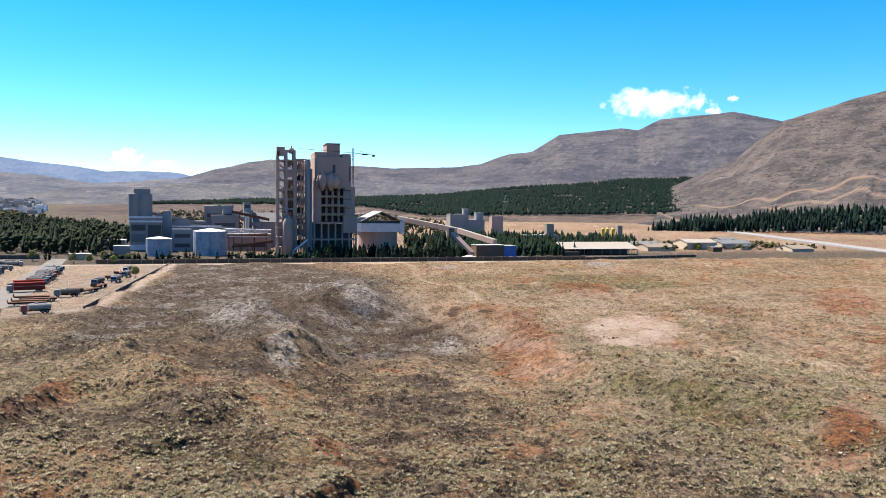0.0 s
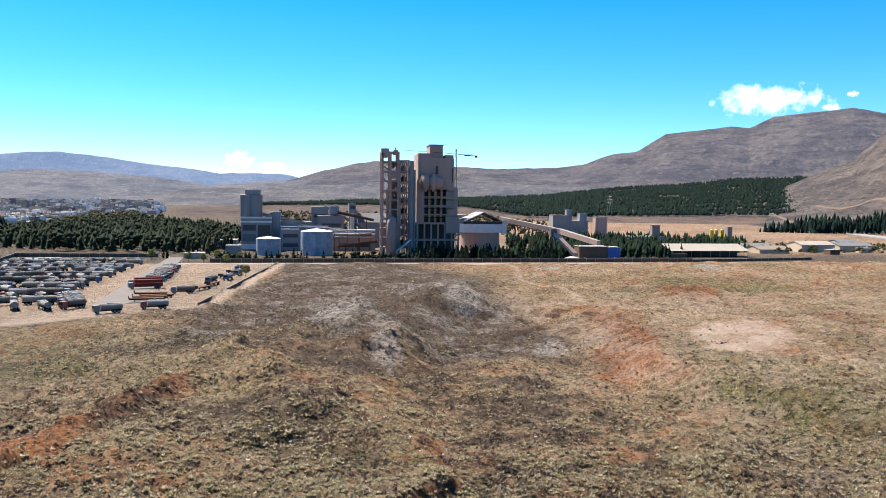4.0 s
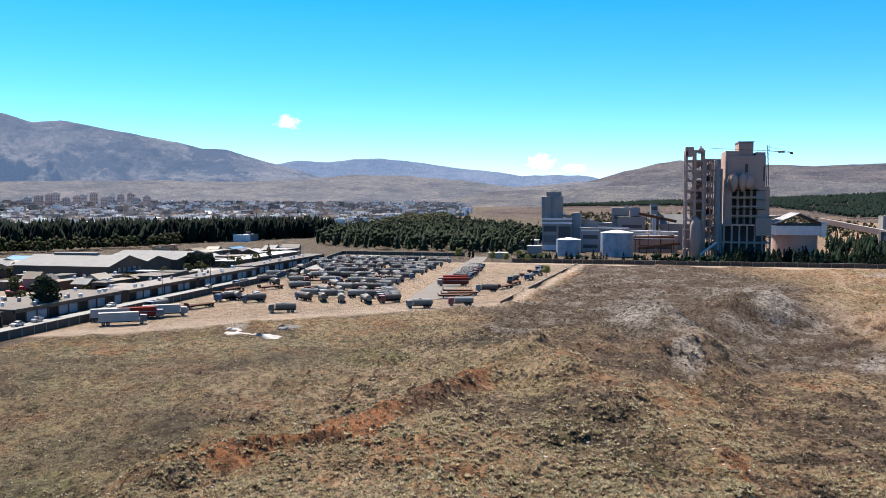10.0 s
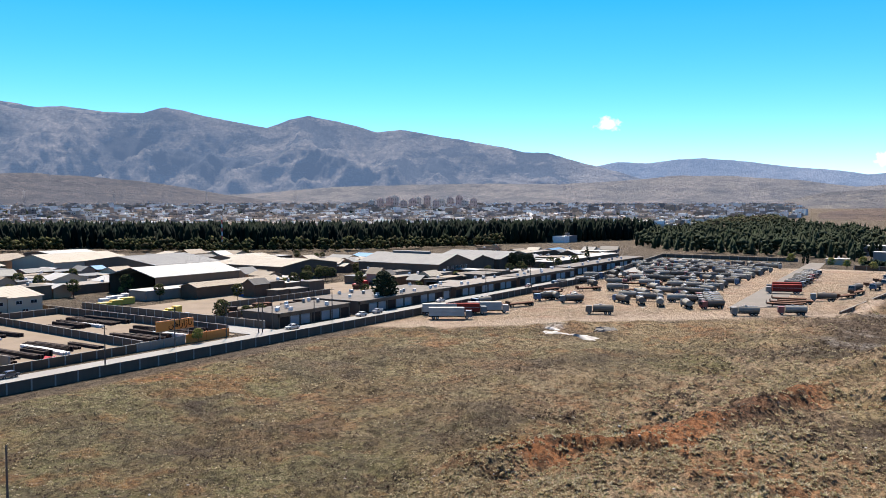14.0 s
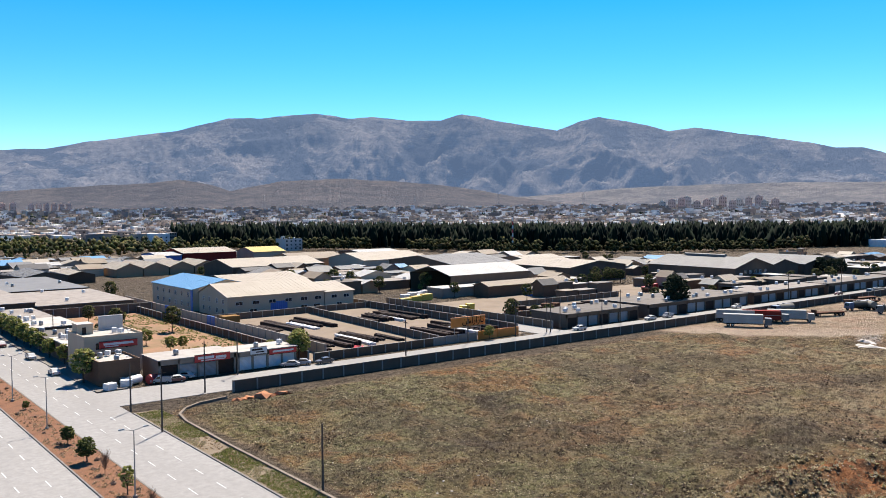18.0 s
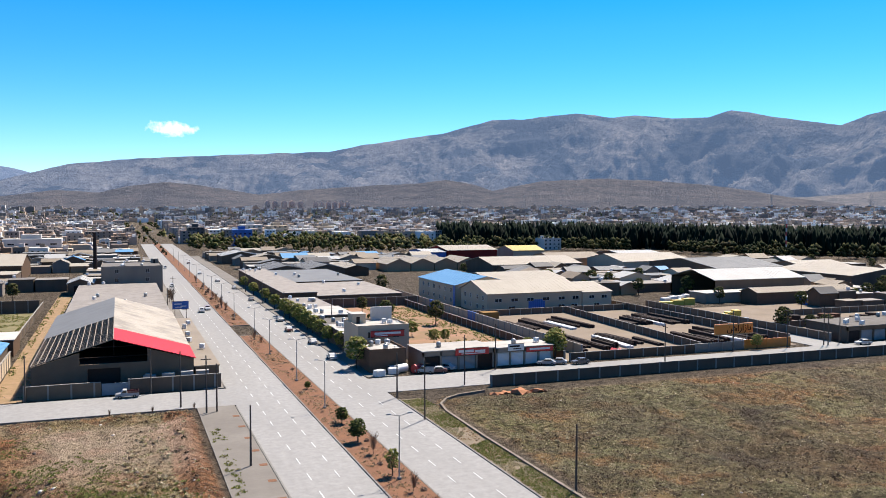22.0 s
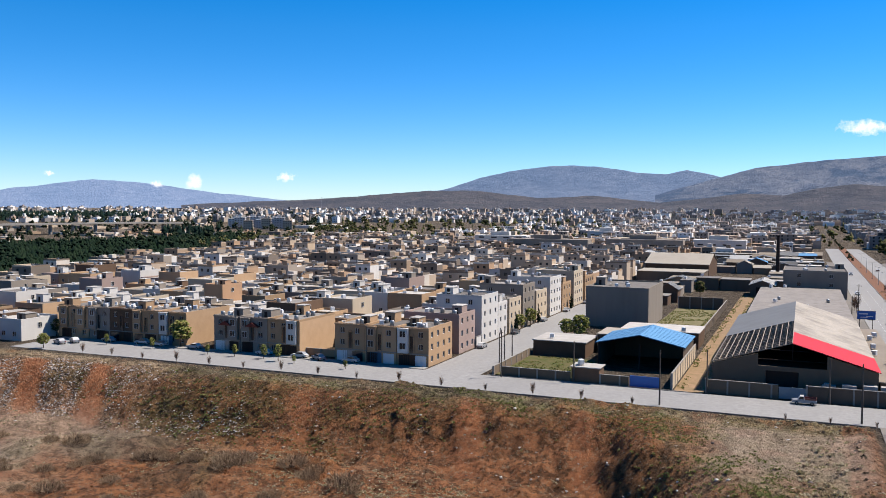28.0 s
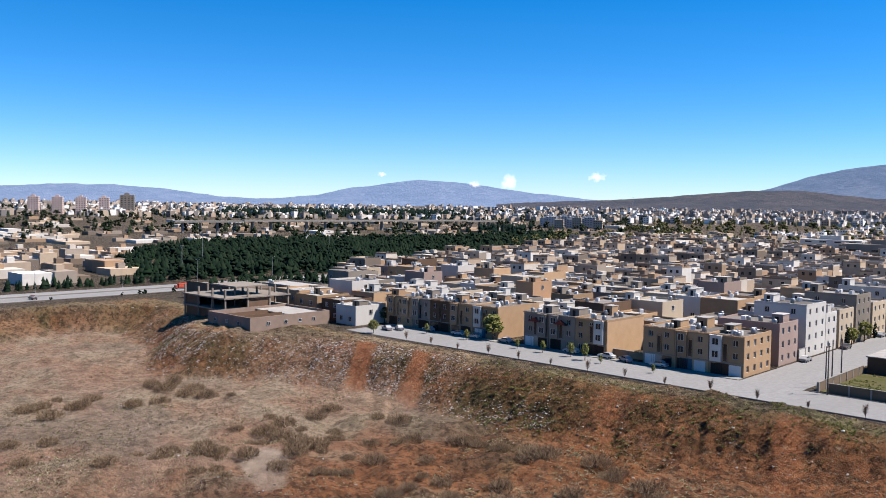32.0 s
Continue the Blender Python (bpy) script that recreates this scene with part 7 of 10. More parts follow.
for k in range(5):
    part("rail", Shape().tube((5, -1.5 + k * 2.5, 44.2), (5, -1.5 + k * 2.5, 46), 0.12, n=4).tube((5, -1.5 + k * 2.5, 46), (5, 1 + k * 2.5, 45.4), 0.1, n=4), STEEL_GREY, ms)
part("hall", Shape().chamfer(0, 28, -10.6, 11.2, -0.5, 24, 0.15), PLANT_GREY, ms)
for z in (20.4, 23.4):
    part("white_band", Shape().box(-0.5, 0, -11, 11.6, z, z + 1.3), WHITE_PAINT, ms)
# Dark plates on the wall carry the shade of openings in their colour.
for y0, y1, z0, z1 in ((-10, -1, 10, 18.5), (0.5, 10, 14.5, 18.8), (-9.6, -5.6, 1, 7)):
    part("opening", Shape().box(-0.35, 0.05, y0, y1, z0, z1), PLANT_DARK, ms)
part("white_panel", Shape().box(-0.6, 0, -8, 11, 0.8, 4.6), WHITE_PAINT, ms)
part("white_panel", Shape().box(-0.45, 0, 0.5, 10, 6.5, 12), ROOFS["grey"], ms)
part("side_tower", Shape().chamfer(8, 18, -16.8, -10.8, -0.5, 28.6, 0.15), PLANT_CLAD, ms)


def tank(x, y, r, h, label):
    th = thing("storage_tank", x, y, 0, 0, label, "storage tank", "storage tanks")
    part("shell", Shape().lathe(0, 0, [(r, -0.3), (r, h)], 26), TANK_PAINT, th, smooth=False)
    part("roof", Shape().lathe(0, 0, [(r + 0.1, h), (r * 0.5, h + r * 0.1), (0.4, h + r * 0.17)], 26), WHITE_PAINT, th)
    for k in range(1, 4):
        part("ring", Shape().lathe(0, 0, [(r + 0.09, h * k / 4), (r + 0.09, h * k / 4 + 0.15)], 26), STEEL_GREY, th)
    part("ladder", Shape().box(-r - 0.3, -r, -0.3, -0.2, 0, h).box(-r - 0.3, -r, 0.2, 0.3, 0, h), STEEL_GREY, th)


TANK_PAINT = surface("mottled_tank_paint", (0.288, 0.317, 0.346), (0.138, 0.162, 0.19), coarse=0.25, fine=1.2, amount=1.0, rough=0.55)
tank(586, 32.5, 8.2, 11.2, "pale blue grey mottled steel storage tank")
tank(590, 0.2, 11.0, 16, "large pale mottled steel storage tank with white roof")
for x0, x1, y0, y1, h, m, roof in ((640, 660, 12.3, 27.1, 17, PLANT_CLAD, PLANT_GREY), (690, 712, -8.8, 16, 20, PLANT_CLAD, PLANT_GREY), (692, 712, -8.8, 4.6, 32, PLANT_GREY, ROOFS["white"]), (680, 690, -17.2, -9.4, 32.5, PLANT_CLAD, ROOFS["white"]), (676, 690, -21, -0.3, 25, PLANT_GREY, PLANT_GREY), (640, 652, -43, -11.5, 12, PLANT, PLANT_GREY), (692, 706, -31, -25.4, 35, PLANT_CLAD, PLANT_CLAD), (600, 610, 52.3, 62.2, 5.5, PLANT_GREY, ROOFS["white"]), (655, 672, 60, 78, 7, PLANT_CLAD, ROOFS["white"])):
    th = flat_roofed(x0, x1, y0, y1, h, m, roof, "dusty grey hall of a cement works", "industrial_hall", rng, 0)
    w, d = (y1 - y0) / 2, (x1 - x0) / 2
    # Rows of dark plates, painted shade where the hall would be open.
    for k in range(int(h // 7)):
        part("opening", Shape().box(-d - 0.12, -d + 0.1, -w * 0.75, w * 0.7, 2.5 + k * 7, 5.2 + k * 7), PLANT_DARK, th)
part_pipe = thing("pipe_bridge", 0, 0, 0, 0, "long pale pipe bridge across the works", "pipe bridge")
part("pipe", Shape().tube((642, -8, 15.5), (638, -43, 15.0), 0.7, n=8), WHITE_PAINT, part_pipe)
part("pipe", Shape().tube((638, 27, 17.5), (640, -10, 16.5), 0.6, n=8), STEEL_GREY, part_pipe)
for y in (-15, -28, -40, 10):
    part("trestle", Shape().box(639.6, 640.2, y, y + 0.6, 0, 15.2), STEEL_GREY, part_pipe)
shed(690, 715, -64, -33, 20, 27, "y", "grey", PLANT_GREY, "tall grey storage hall of a cement works", group="")
shed(655, 690, 8, 34, 17, 23, "x", "grey", PLANT_CLAD, "grey gabled hall of a cement works", group="")
solid("steel_stack_pipe", Shape().lathe(688, -28, [(1.6, 0), (1.5, 27), (1.7, 27.2)], 12), WHITE_PAINT, "white steel stack among grey halls", "chimney")
# works further back
for x, y, w, d, h, m in ((900, -263, 19, 16, 24, PLANT_GREY), (900, -283, 20, 16, 18, PLANT_GREY), (905, -289, 8, 8, 26, PLANT_CLAD), (900, -308, 13, 10, 22, PLANT), (912, -275, 6, 6, 30, PLANT_GREY)):
    flat_roofed(x, x + d, y - w / 2, y + w / 2, h, m, PALE_ROOF, "grey crusher house behind the works", "industrial_hall", rng, 0)
flat_roofed(760, 775, -322, -290, 6.5, PLANT_GREY, ROOFS["white"], "low building with a white roof among pines", "building", rng, 0)
flat_roofed(764, 770, -319, -311.4, 17, PLASTER_GREY, PALE_ROOF, "small grey tower block among pines", "building", rng, 0)
for y in (-388, -393, -399):
    solid("cement_silo", Shape().lathe(800, y, [(1.6, 2), (1.9, 3.5), (1.9, 11.5), (0.8, 12.5)], 12).box(798.4, 798.8, y - 1.2, y - 0.8, 0, 2.4).box(801.2, 801.6, y + 0.8, y + 1.2, 0, 2.4), YELLOW_PAINT, "yellow cement silo of a mixing plant", "silo", "mixing plant silos")
solid("mixer_house", Shape().chamfer(798, 804, -409, -404, 0, 15, 0.1), PLASTER_GREY, "tall narrow grey mixer house", "building")
for x, y0, y1, h, roof in ((620, -404, -376, 7, "cream"), (622, -439, -410, 6, "grey"), (604, -356, -332, 4.2, "tan"), (650, -372, -340, 4, "grey"), (700, -480, -462, 5, "grey"), (585, -470, -450, 3.5, "tan")):
    shed(x, x + 22, y0, y1, h - 1.2, h + 1.2, "y", roof, PLASTER_CREAM, "low roadside workshop with a pale roof", group="roadside workshops")
for x, y, w, d, h, m in ((640, -395, 14, 10, 5.5, PLASTER_WHITE), (655, -425, 18, 10, 4.5, PLASTER_GREY), (610, -425, 9, 8, 3.6, PLASTER_CREAM), (590, -385, 8, 8, 3.4, BRICK_BROWN), (668, -450, 16, 9, 5, PLASTER_WHITE), (630, -350, 10, 8, 4, PLASTER_GREY)):
    flat_roofed(x, x + d, y - w / 2, y + w / 2, h, m, PALE_ROOF, "small roadside building with a flat roof", "building", rng, 1)
rack = thing("pipe_rack", 0, 0, 0, 0, "brown steel conveyor gantries between the works halls", "conveyor")
for (ax, ay, az2), (bx2, by2, bz2), w in (((662, 44, 27), (668, 2, 18), 1.3), ((700, -6, 33), (690, -36, 16), 1.4), ((636, 8, 9), (632, -40, 12), 1.2), ((600, -14, 5), (604, -42, 8.5), 1.0), ((676, -16, 28), (672, -44, 22), 1.2)):
    part("conveyor", Shape().tube((ax, ay, az2), (bx2, by2, bz2), w, n=6), RUST if w < 1.25 else PLANT_GREY, rack)
    for u in (0.2, 0.5, 0.8):
        part("trestle", Shape().box(ax + (bx2 - ax) * u - 0.25, ax + (bx2 - ax) * u + 0.25, ay + (by2 - ay) * u - 0.25, ay + (by2 - ay) * u + 0.25, 0, az2 + (bz2 - az2) * u), RUST, rack)
for y0, y1, z0, z1 in ((-12, -40, 13.4, 14.3), (-12, -40, 10.2, 10.8), (26, 13, 15.6, 16.5), (14, -8, 17.8, 18.6)):
    part("white_band", Shape().box(629, 629.5, y1, y0, z0, z1), WHITE_PAINT, rack)
for y in (-13, -22, -31, -39.5):
    part("trestle", Shape().box(629.1, 629.6, y, y + 0.5, 0, 13.4), RUST, rack)
wb = thing("boundary_wall", FENCE_X, 62, 0, -90, "long brown brick wall round the cement works", "wall")
part("coping", Shape().box(0, 298, -0.25, 0.25, 2.4, 2.49), CONCRETE, wb)
for k in range(50):
    part("panel", Shape().box(k * 6 + 0.16, min(k * 6 + 5.84, 298), -0.2, 0.2, -0.4, 2.4), BRICK_BROWN, wb)
    part("pier", Shape().chamfer(k * 6 - 0.16, k * 6 + 0.16, -0.29, 0.29, -0.4, 2.52, 0.03), CONCRETE, wb)
yard_wall("wall_brown_low", FENCE_X, -236, FENCE_X + 20, -330, 1.6, BRICK_BROWN, "low brown wall at the end of the works", 0.4, 6)

# ---------------------------------------------------------------- lorry park
TANK_SKIN = palette("dusty_tank_paint", [(0.12, 0.108, 0.09), (0.16, 0.15, 0.125), (0.075, 0.072, 0.06), (0.26, 0.245, 0.21), (0.10, 0.085, 0.07), (0.07, 0.07, 0.065), (0.20, 0.19, 0.16)], 0.8, 0.2, by_object=True)
CAB_SKIN = palette("lorry_cab_paint", [(0.058, 0.069, 0.075), (0.184, 0.029, 0.02), (0.075, 0.11, 0.126), (0.138, 0.126, 0.11), (0.219, 0.207, 0.19), (0.029, 0.075, 0.144), (0.092, 0.081, 0.063)], 0.5, 0.15, by_object=True)
TRAILER_WHITE = surface("dusty_white_trailer", (0.317, 0.306, 0.282), (0.207, 0.196, 0.178), coarse=0.3, fine=2, streak=True)
TRAILER_RED = surface("dull_red_trailer", (0.173, 0.026, 0.018), (0.115, 0.023, 0.018), coarse=0.3, fine=2)


def cab_parts(th, y, skin):
    cab = part("cab", Shape().prism([(y - 0.95, 0.75), (y + 0.95, 0.75), (y + 1.0, 1.5), (y + 0.85, 2.7), (y - 0.95, 2.75)], "x", -1.2, 1.2), skin, th)
    part("windscreen", Shape().add([(-1.05, y + 1.0, 1.62), (1.05, y + 1.0, 1.62), (1.0, y + 0.885, 2.5), (-1.0, y + 0.885, 2.5)], [(0, 1, 2, 3)]), CAR_GLASS, cab)


def wheels(th, ys):
    for y in ys:
        for x in (-1.0, 1.0):
            part("wheel", TRUCK_WHEEL, None, th, at=pose(x, y, 0.52))


def tanker():
    th = thing("tanker_lorry", 0, 0, 0, 0, "dusty grey tanker lorry parked in rows", "lorry", "parked tanker lorries")
    part("chassis", Shape().box(-0.5, 0.5, -4.4, 4.2, 0.7, 1.0), STEEL_DARK, th)
    cab_parts(th, 3.5, CAB_SKIN)
    oval = [(1.2 * math.cos(k * 6.28318 / 16), 2.05 + 0.98 * math.sin(k * 6.28318 / 16)) for k in range(16)]
    inner = [(p * 0.86, 2.05 + (z - 2.05) * 0.86) for p, z in oval]
    s = Shape()
    s.prism(oval, "y", -4.3, 2.2).prism(inner, "y", -4.45, -4.3).box(-0.35, 0.35, -3.8, 1.8, 3.0, 3.1, 1).box(-0.3, 0.3, -0.6, 0.2, 3.1, 3.35, 1)
    part("tank", s, [TANK_SKIN, STEEL_GREY], th, smooth=False)
    wheels(th, (3.3, -1.9, -3.2))
    return th


def flatbed():
    th = thing("flatbed_trailer", 0, 0, 0, 0, "empty rusty flatbed trailer without a lorry", "trailer", "parked trailers")
    part("bed", Shape().chamfer(-1.25, 1.25, -6, 6, 1.15, 1.4, 0.04), RUST, th)
    part("headboard", Shape().box(-1.25, 1.25, 5.9, 6, 1.4, 2.2), RUST, th)
    part("beam", Shape().box(-0.45, 0.45, -5.8, 5.8, 0.75, 1.15), STEEL_DARK, th)
    wheels(th, (-4.8, -3.5))
    part("support", Shape().box(-0.9, -0.7, 3.8, 4.0, 0, 1.15).box(0.7, 0.9, 3.8, 4.0, 0, 1.15), STEEL_DARK, th)
    return th


def box_lorry(skin, label):
    th = thing("trailer_lorry", 0, 0, 0, 0, label, "lorry", "long trailer lorries")
    part("chassis", Shape().box(-0.5, 0.5, -6.2, 6.6, 0.75, 1.05), STEEL_DARK, th)
    cab_parts(th, 6.2, CAB_SKIN)
    part("box", Shape().chamfer(-1.25, 1.25, -6.3, 4.8, 1.1, 3.7, 0.06), skin, th)
    part("side_rail", Shape().box(-1.29, 1.29, -6.2, 4.7, 2.3, 2.42), STEEL_GREY, th)
    wheels(th, (5.6, -4.9, -3.7))
    return th


TANKER, FLATBED = tanker(), flatbed()
TANKER.matrix_basis, FLATBED.matrix_basis = pose(261.5, 107, 0, 0, 0, 20), pose(266, 138.5, 0, 0, 0, 70)
lot_rng = random.Random(21)
for x, y, r in ((283, 66, 25), (293, 53.5, 20), (341, 51.5, 15), (262, 152, 80), (288, 140, 70)):
    copy_thing(TANKER, pose(x, y, 0, 0, 0, r))
# the packed rows, with the pale driving lane left free
count = 0
for i in range(17):
    x = 294 + i * 13.4
    y0, y1 = (88 if x < 330 else 96 + (x - 330) * 0.03), min(150 + (x - 290) * 0.12, 172)
    y = y0
    while y < y1:
        dense = 0.35 if x < 350 and y > 118 else 0.86
        if lot_rng.random() < dense:
            r = lot_rng.gauss(205 if i % 2 else -52, 14)
            copy_thing(TANKER if lot_rng.random() < 0.9 else FLATBED, pose(x + lot_rng.uniform(-1.5, 1.5), y, 0, 0, 0, r))
            count += 1
        y += lot_rng.uniform(5.6, 9.0) if x > 330 else lot_rng.uniform(6.5, 10.5)
for k in range(9):
    copy_thing(TANKER, pose(392 + k * 8.5, 70 + k * 0.6 + lot_rng.uniform(-1, 1), 0, 0, 0, 160 + lot_rng.uniform(-8, 8)))
for k in range(5):
    copy_thing(TANKER, pose(296 + k * 6.5, 80 + k * 2.2, 0, 0, 0, 40 + lot_rng.uniform(-12, 12)))
for x, y, r in ((314, 60, 8), (320, 60, 6), (326, 58.5, 9), (333, 62, 5), (355, 46, 70), (372, 44, 76), (386, 46, 74), (398, 40, 80), (412, 43, 76), (424, 38, 80), (436, 42, 78), (452, 40, 80), (258, 143, 64), (300, 146, 84), (318, 152, 82), (340, 158, 80), (330, 140, 60), (286, 128, 40)):
    copy_thing(FLATBED if (x + y) % 3 else TANKER, pose(x, y, 0, 0, 0, r))
bl = box_lorry(TRAILER_WHITE, "long pale trailer lorry parked by the wall")
bl.matrix_basis = pose(224.5, 142, 0, 0, 0, 214)
for x, y, r in ((232, 149.5, 216), (244, 139.5, 216)):
    copy_thing(bl, pose(x, y, 0, 0, 0, r))
rl = box_lorry(TRAILER_RED, "long dull red trailer lorry parked in the lot")
rl.matrix_basis = pose(372, 71, 0, 0, 0, 20)
for x, y, r in ((361.5, 69, 20), (236.5, 143.5, 217)):
    copy_thing(rl, pose(x, y, 0, 0, 0, r))
solid("lot_lane", Shape().add([(300, 76, -0.2), (312, 62, -0.2), (560, 84, -0.2), (560, 93, -0.2), (300, 76, 0.05), (312, 62, 0.05), (560, 84, 0.05), (560, 93, 0.05)], [(0, 3, 2, 1), (4, 5, 6, 7), (0, 1, 5, 4), (1, 2, 6, 5), (2, 3, 7, 6), (3, 0, 4, 7)]), DUST_GREY, "pale dusty driving lane through the lorry park", kind="structure")
yard_wall("wall_track", 302, 40.5, 505, 22.5, 0.9, BRICK_BROWN, "low brick wall along a dirt track", 0.35, 8)
yard_wall("wall_lot_end", 562, 100, 566, 187, 2.2, BLOCK, "block wall at the end of the lorry park", 0.35, 6)
flat_roofed(548, 556, 70, 82, 3.4, PLASTER_CREAM, PALE_ROOF, "small pale gatehouse at the end of the lorry park", "gatehouse", rng, 1)
for i in range(5):
    solid("rubble_heap", Shape().clump((221 + i * 1.6, 88 + (i * 2.7) % 4, 0.3), 1.5, rng, 0.7).clump((222 + i * 1.5, 90 + (i * 1.9) % 3, 0.4), 1.2, rng, 0.8), KERB_MAT, "grey heap of tipped rubble", "rubble")
LIME = surface("tipped_lime", (0.36, 0.34, 0.315), (0.24, 0.215, 0.19), rough=0.95, coarse=0.6, fine=3)
for cx, cy, rx, ry in ((214, 100.5, 1.8, 3.6), (211.5, 91.5, 1.6, 4.6), (219, 104, 1.2, 2.4)):
    ring = [(cx + rx * (1 + 0.35 * math.sin(k * 2.3 + cx)) * math.cos(k * 0.3491), cy + ry * (1 + 0.3 * math.sin(k * 3.7 + cy)) * math.sin(k * 0.3491)) for k in range(18)]
    rims = [(x, y, float(land(x, y)) - 0.15) for x, y in ring]
    tops = [(cx + 0.75 * (x - cx), cy + 0.75 * (y - cy), float(land(x, y)) + 0.3 + 0.15 * math.sin(k * 1.9)) for k, (x, y) in enumerate(ring)]
    solid("lime_heap", Shape().add(rims + tops + [(cx, cy, float(land(cx, cy)) + 0.5)], [(k, (k + 1) % 18, 18 + (k + 1) % 18, 18 + k) for k in range(18)] + [(18 + k, 18 + (k + 1) % 18, 36) for k in range(18)]), LIME, "low white heap of tipped lime on bare ground", "heap", smooth=True)

EARTH_RED = surface("dug_red_earth", (0.30, 0.135, 0.07), (0.20, 0.088, 0.047), coarse=0.6, fine=4, bump=0.5)
for x, y, k in ((71.5, 146.8, 1.7), (66.6, 147.2, 1.3), (75.4, 147.0, 1.4), (69.0, 148.0, 1.1)):
    solid("earth_heap", Shape().clump((x, y, 0.25), k, rng, 0.5).clump((x + 0.9 * k, y + 0.3, 0.1), 0.7 * k, rng, 0.5), EARTH_RED, "low heap of dug red earth by the block wall", "heap")

# ---------------------------------------------------------------- the quarter of houses
hr = random.Random(77)
TOWN_WALLS = [(BRICK_TAN, "tan brick"), (BRICK_TAN, "tan brick"), (BRICK_TAN, "tan brick"), (BRICK_BROWN, "brown brick"), (PLASTER_GREY, "grey plastered"), (PLASTER_CREAM, "cream plastered"), (PLASTER_CREAM, "cream plastered"), (PLASTER_WHITE, "white plastered"), (PLASTER_WHITE, "white plastered"), (PLASTER_WHITE, "white plastered"), (PLASTER_GREY, "grey plastered"), (PEACH, "peach plastered"), (PLASTER_PINK, "pinkish plastered")]
GATES = (STEEL_DARK, surface("blue_gate", (0.058, 0.115, 0.173)), surface("brown_gate", (0.069, 0.04, 0.026)), STEEL_GREY)


def ornament(th, x, y, h, mat):
    """The tall arched stair recess on a house front."""
    s = Shape()
    s.box(x - 0.62, x - 0.42, y - 0.16, y, 2.9, h - 0.5).box(x + 0.42, x + 0.62, y - 0.16, y, 2.9, h - 0.5)
    arch = [(x + 0.62 * math.cos(a), h - 0.5 + 0.62 * math.sin(a)) for a in [k * math.pi / 8 for k in range(9)]]
    arch += [(x + 0.42 * math.cos(a), h - 0.5 + 0.42 * math.sin(a)) for a in [k * math.pi / 8 for k in range(8, -1, -1)]]
    s.prism(arch, "y", y - 0.16, y)
    part("arch", s, mat, th)
    part("stair_window", Shape().box(x - 0.42, x + 0.42, y - 0.05, y - 0.01, 3.0, h - 0.45), GLASS_DARK, th)


def row_house(x0, x1, y0, y1, wall, name, blank=False, arch=True, storeys=3, storey=2.75, gate=None, extras=9):
    th = flat_house(x0, x1, y0, y1, storeys, wall, hr, f"{name} three-storey town house with a flat roof" if storeys == 3 else f"{name} two-storey town house with a flat roof", side="+x", side_wall=wall if blank else None, storey=storey, extras=extras, gate=gate or hr.choice(GATES), win=(1.2, 1.35), cols=max(2, int((x1 - x0) / 2.9)))
    h = storeys * storey
    w, d = (x1 - x0) / 2, (y1 - y0) / 2
    if arch:
        ornament(th, hr.choice((-0.05, 0.05)) * w, -d, h - 1.1, wall)
    part("cornice", Shape().box(-w - 0.1, w + 0.1, -d - 0.25, -d, h + 0.2, h + 0.42), wall, th)
    part("stringcourse", Shape().box(-w, w, -d - 0.12, -d, storey - 0.15, storey + 0.05), CONCRETE, th)
    for sg in (-1, 1):
        if hr.random() < 0.8:
            gx = sg * w * 0.52
            # Garage doors, mostly near-black: the ground-floor recess shade is put into the colour.
            part("garage_door", Shape().box(gx - 1.35, gx + 1.35, -d - 0.07, -d + 0.05, 0, 2.35).box(gx - 0.04, gx + 0.04, -d - 0.1, -d - 0.07, 0.1, 2.3), hr.choice((STEEL_DARK, STEEL_DARK, GLASS_DARK, WHITE_PAINT)), th)
        if hr.random() < 0.6:
            bx0 = sg * w * 0.55
            part("bay", Shape().box(bx0 - 1.3, bx0 + 1.3, -d - 0.75, -d - 0.13, storey + 0.1, h + 0.1).box(bx0 - 1.4, bx0 + 1.4, -d - 0.85, -d - 0.13, h + 0.1, h + 0.3), hr.choice((wall, wall, PLASTER_WHITE)), th)
            for k in range(1, storeys):
                part("window", window_mesh(1.5, 1.5), None, th, at=pose(bx0, -d - 0.82, k * storey + 0.95))
    return th


for x0, x1, m, n, blank, d in ((-85.2, -77.2, BRICK_TAN, "tan brick", False, 14), (-93.4, -85.3, BRICK_TAN, "tan brick", False, 14), (-101.4, -93.5, BRICK_TAN, "tan brick", False, 15),
                               (-120.4, -111.2, BRICK_TAN, "tan brick", True, 17), (-128.4, -120.5, PLASTER_GREY, "grey plastered", False, 14), (-136.4, -128.5, PLASTER_GREY, "grey stone-faced", False, 14),
                               (-154.2, -145.2, BRICK_TAN, "tan brick", True, 18), (-162.8, -154.3, BRICK_TAN, "tan brick", False, 15), (-170.6, -162.9, BRICK_BROWN, "brown brick", False, 15), (-177.8, -170.7, PLASTER_GREY, "grey plastered", False, 15), (-189, -178, BRICK_TAN, "tan brick", False, 14)):
    row_house(x0, x1, 175, 175 + d, m, n, blank)
for x in (-124.5, -132.4):
    solid("porch_roof", Shape().prism([(x - 2, 6.4), (x + 2, 6.4), (x, 7.5)], "y", 173.9, 175.2), surface("red_clay_tiles", (0.126, 0.034, 0.026)), "small dark red tiled roof over a bay", "roof")
yard_wall("yard_wall", -111, 178, -101.6, 178, 1.6, BRICK_TAN, "low brick wall across a gap between houses")
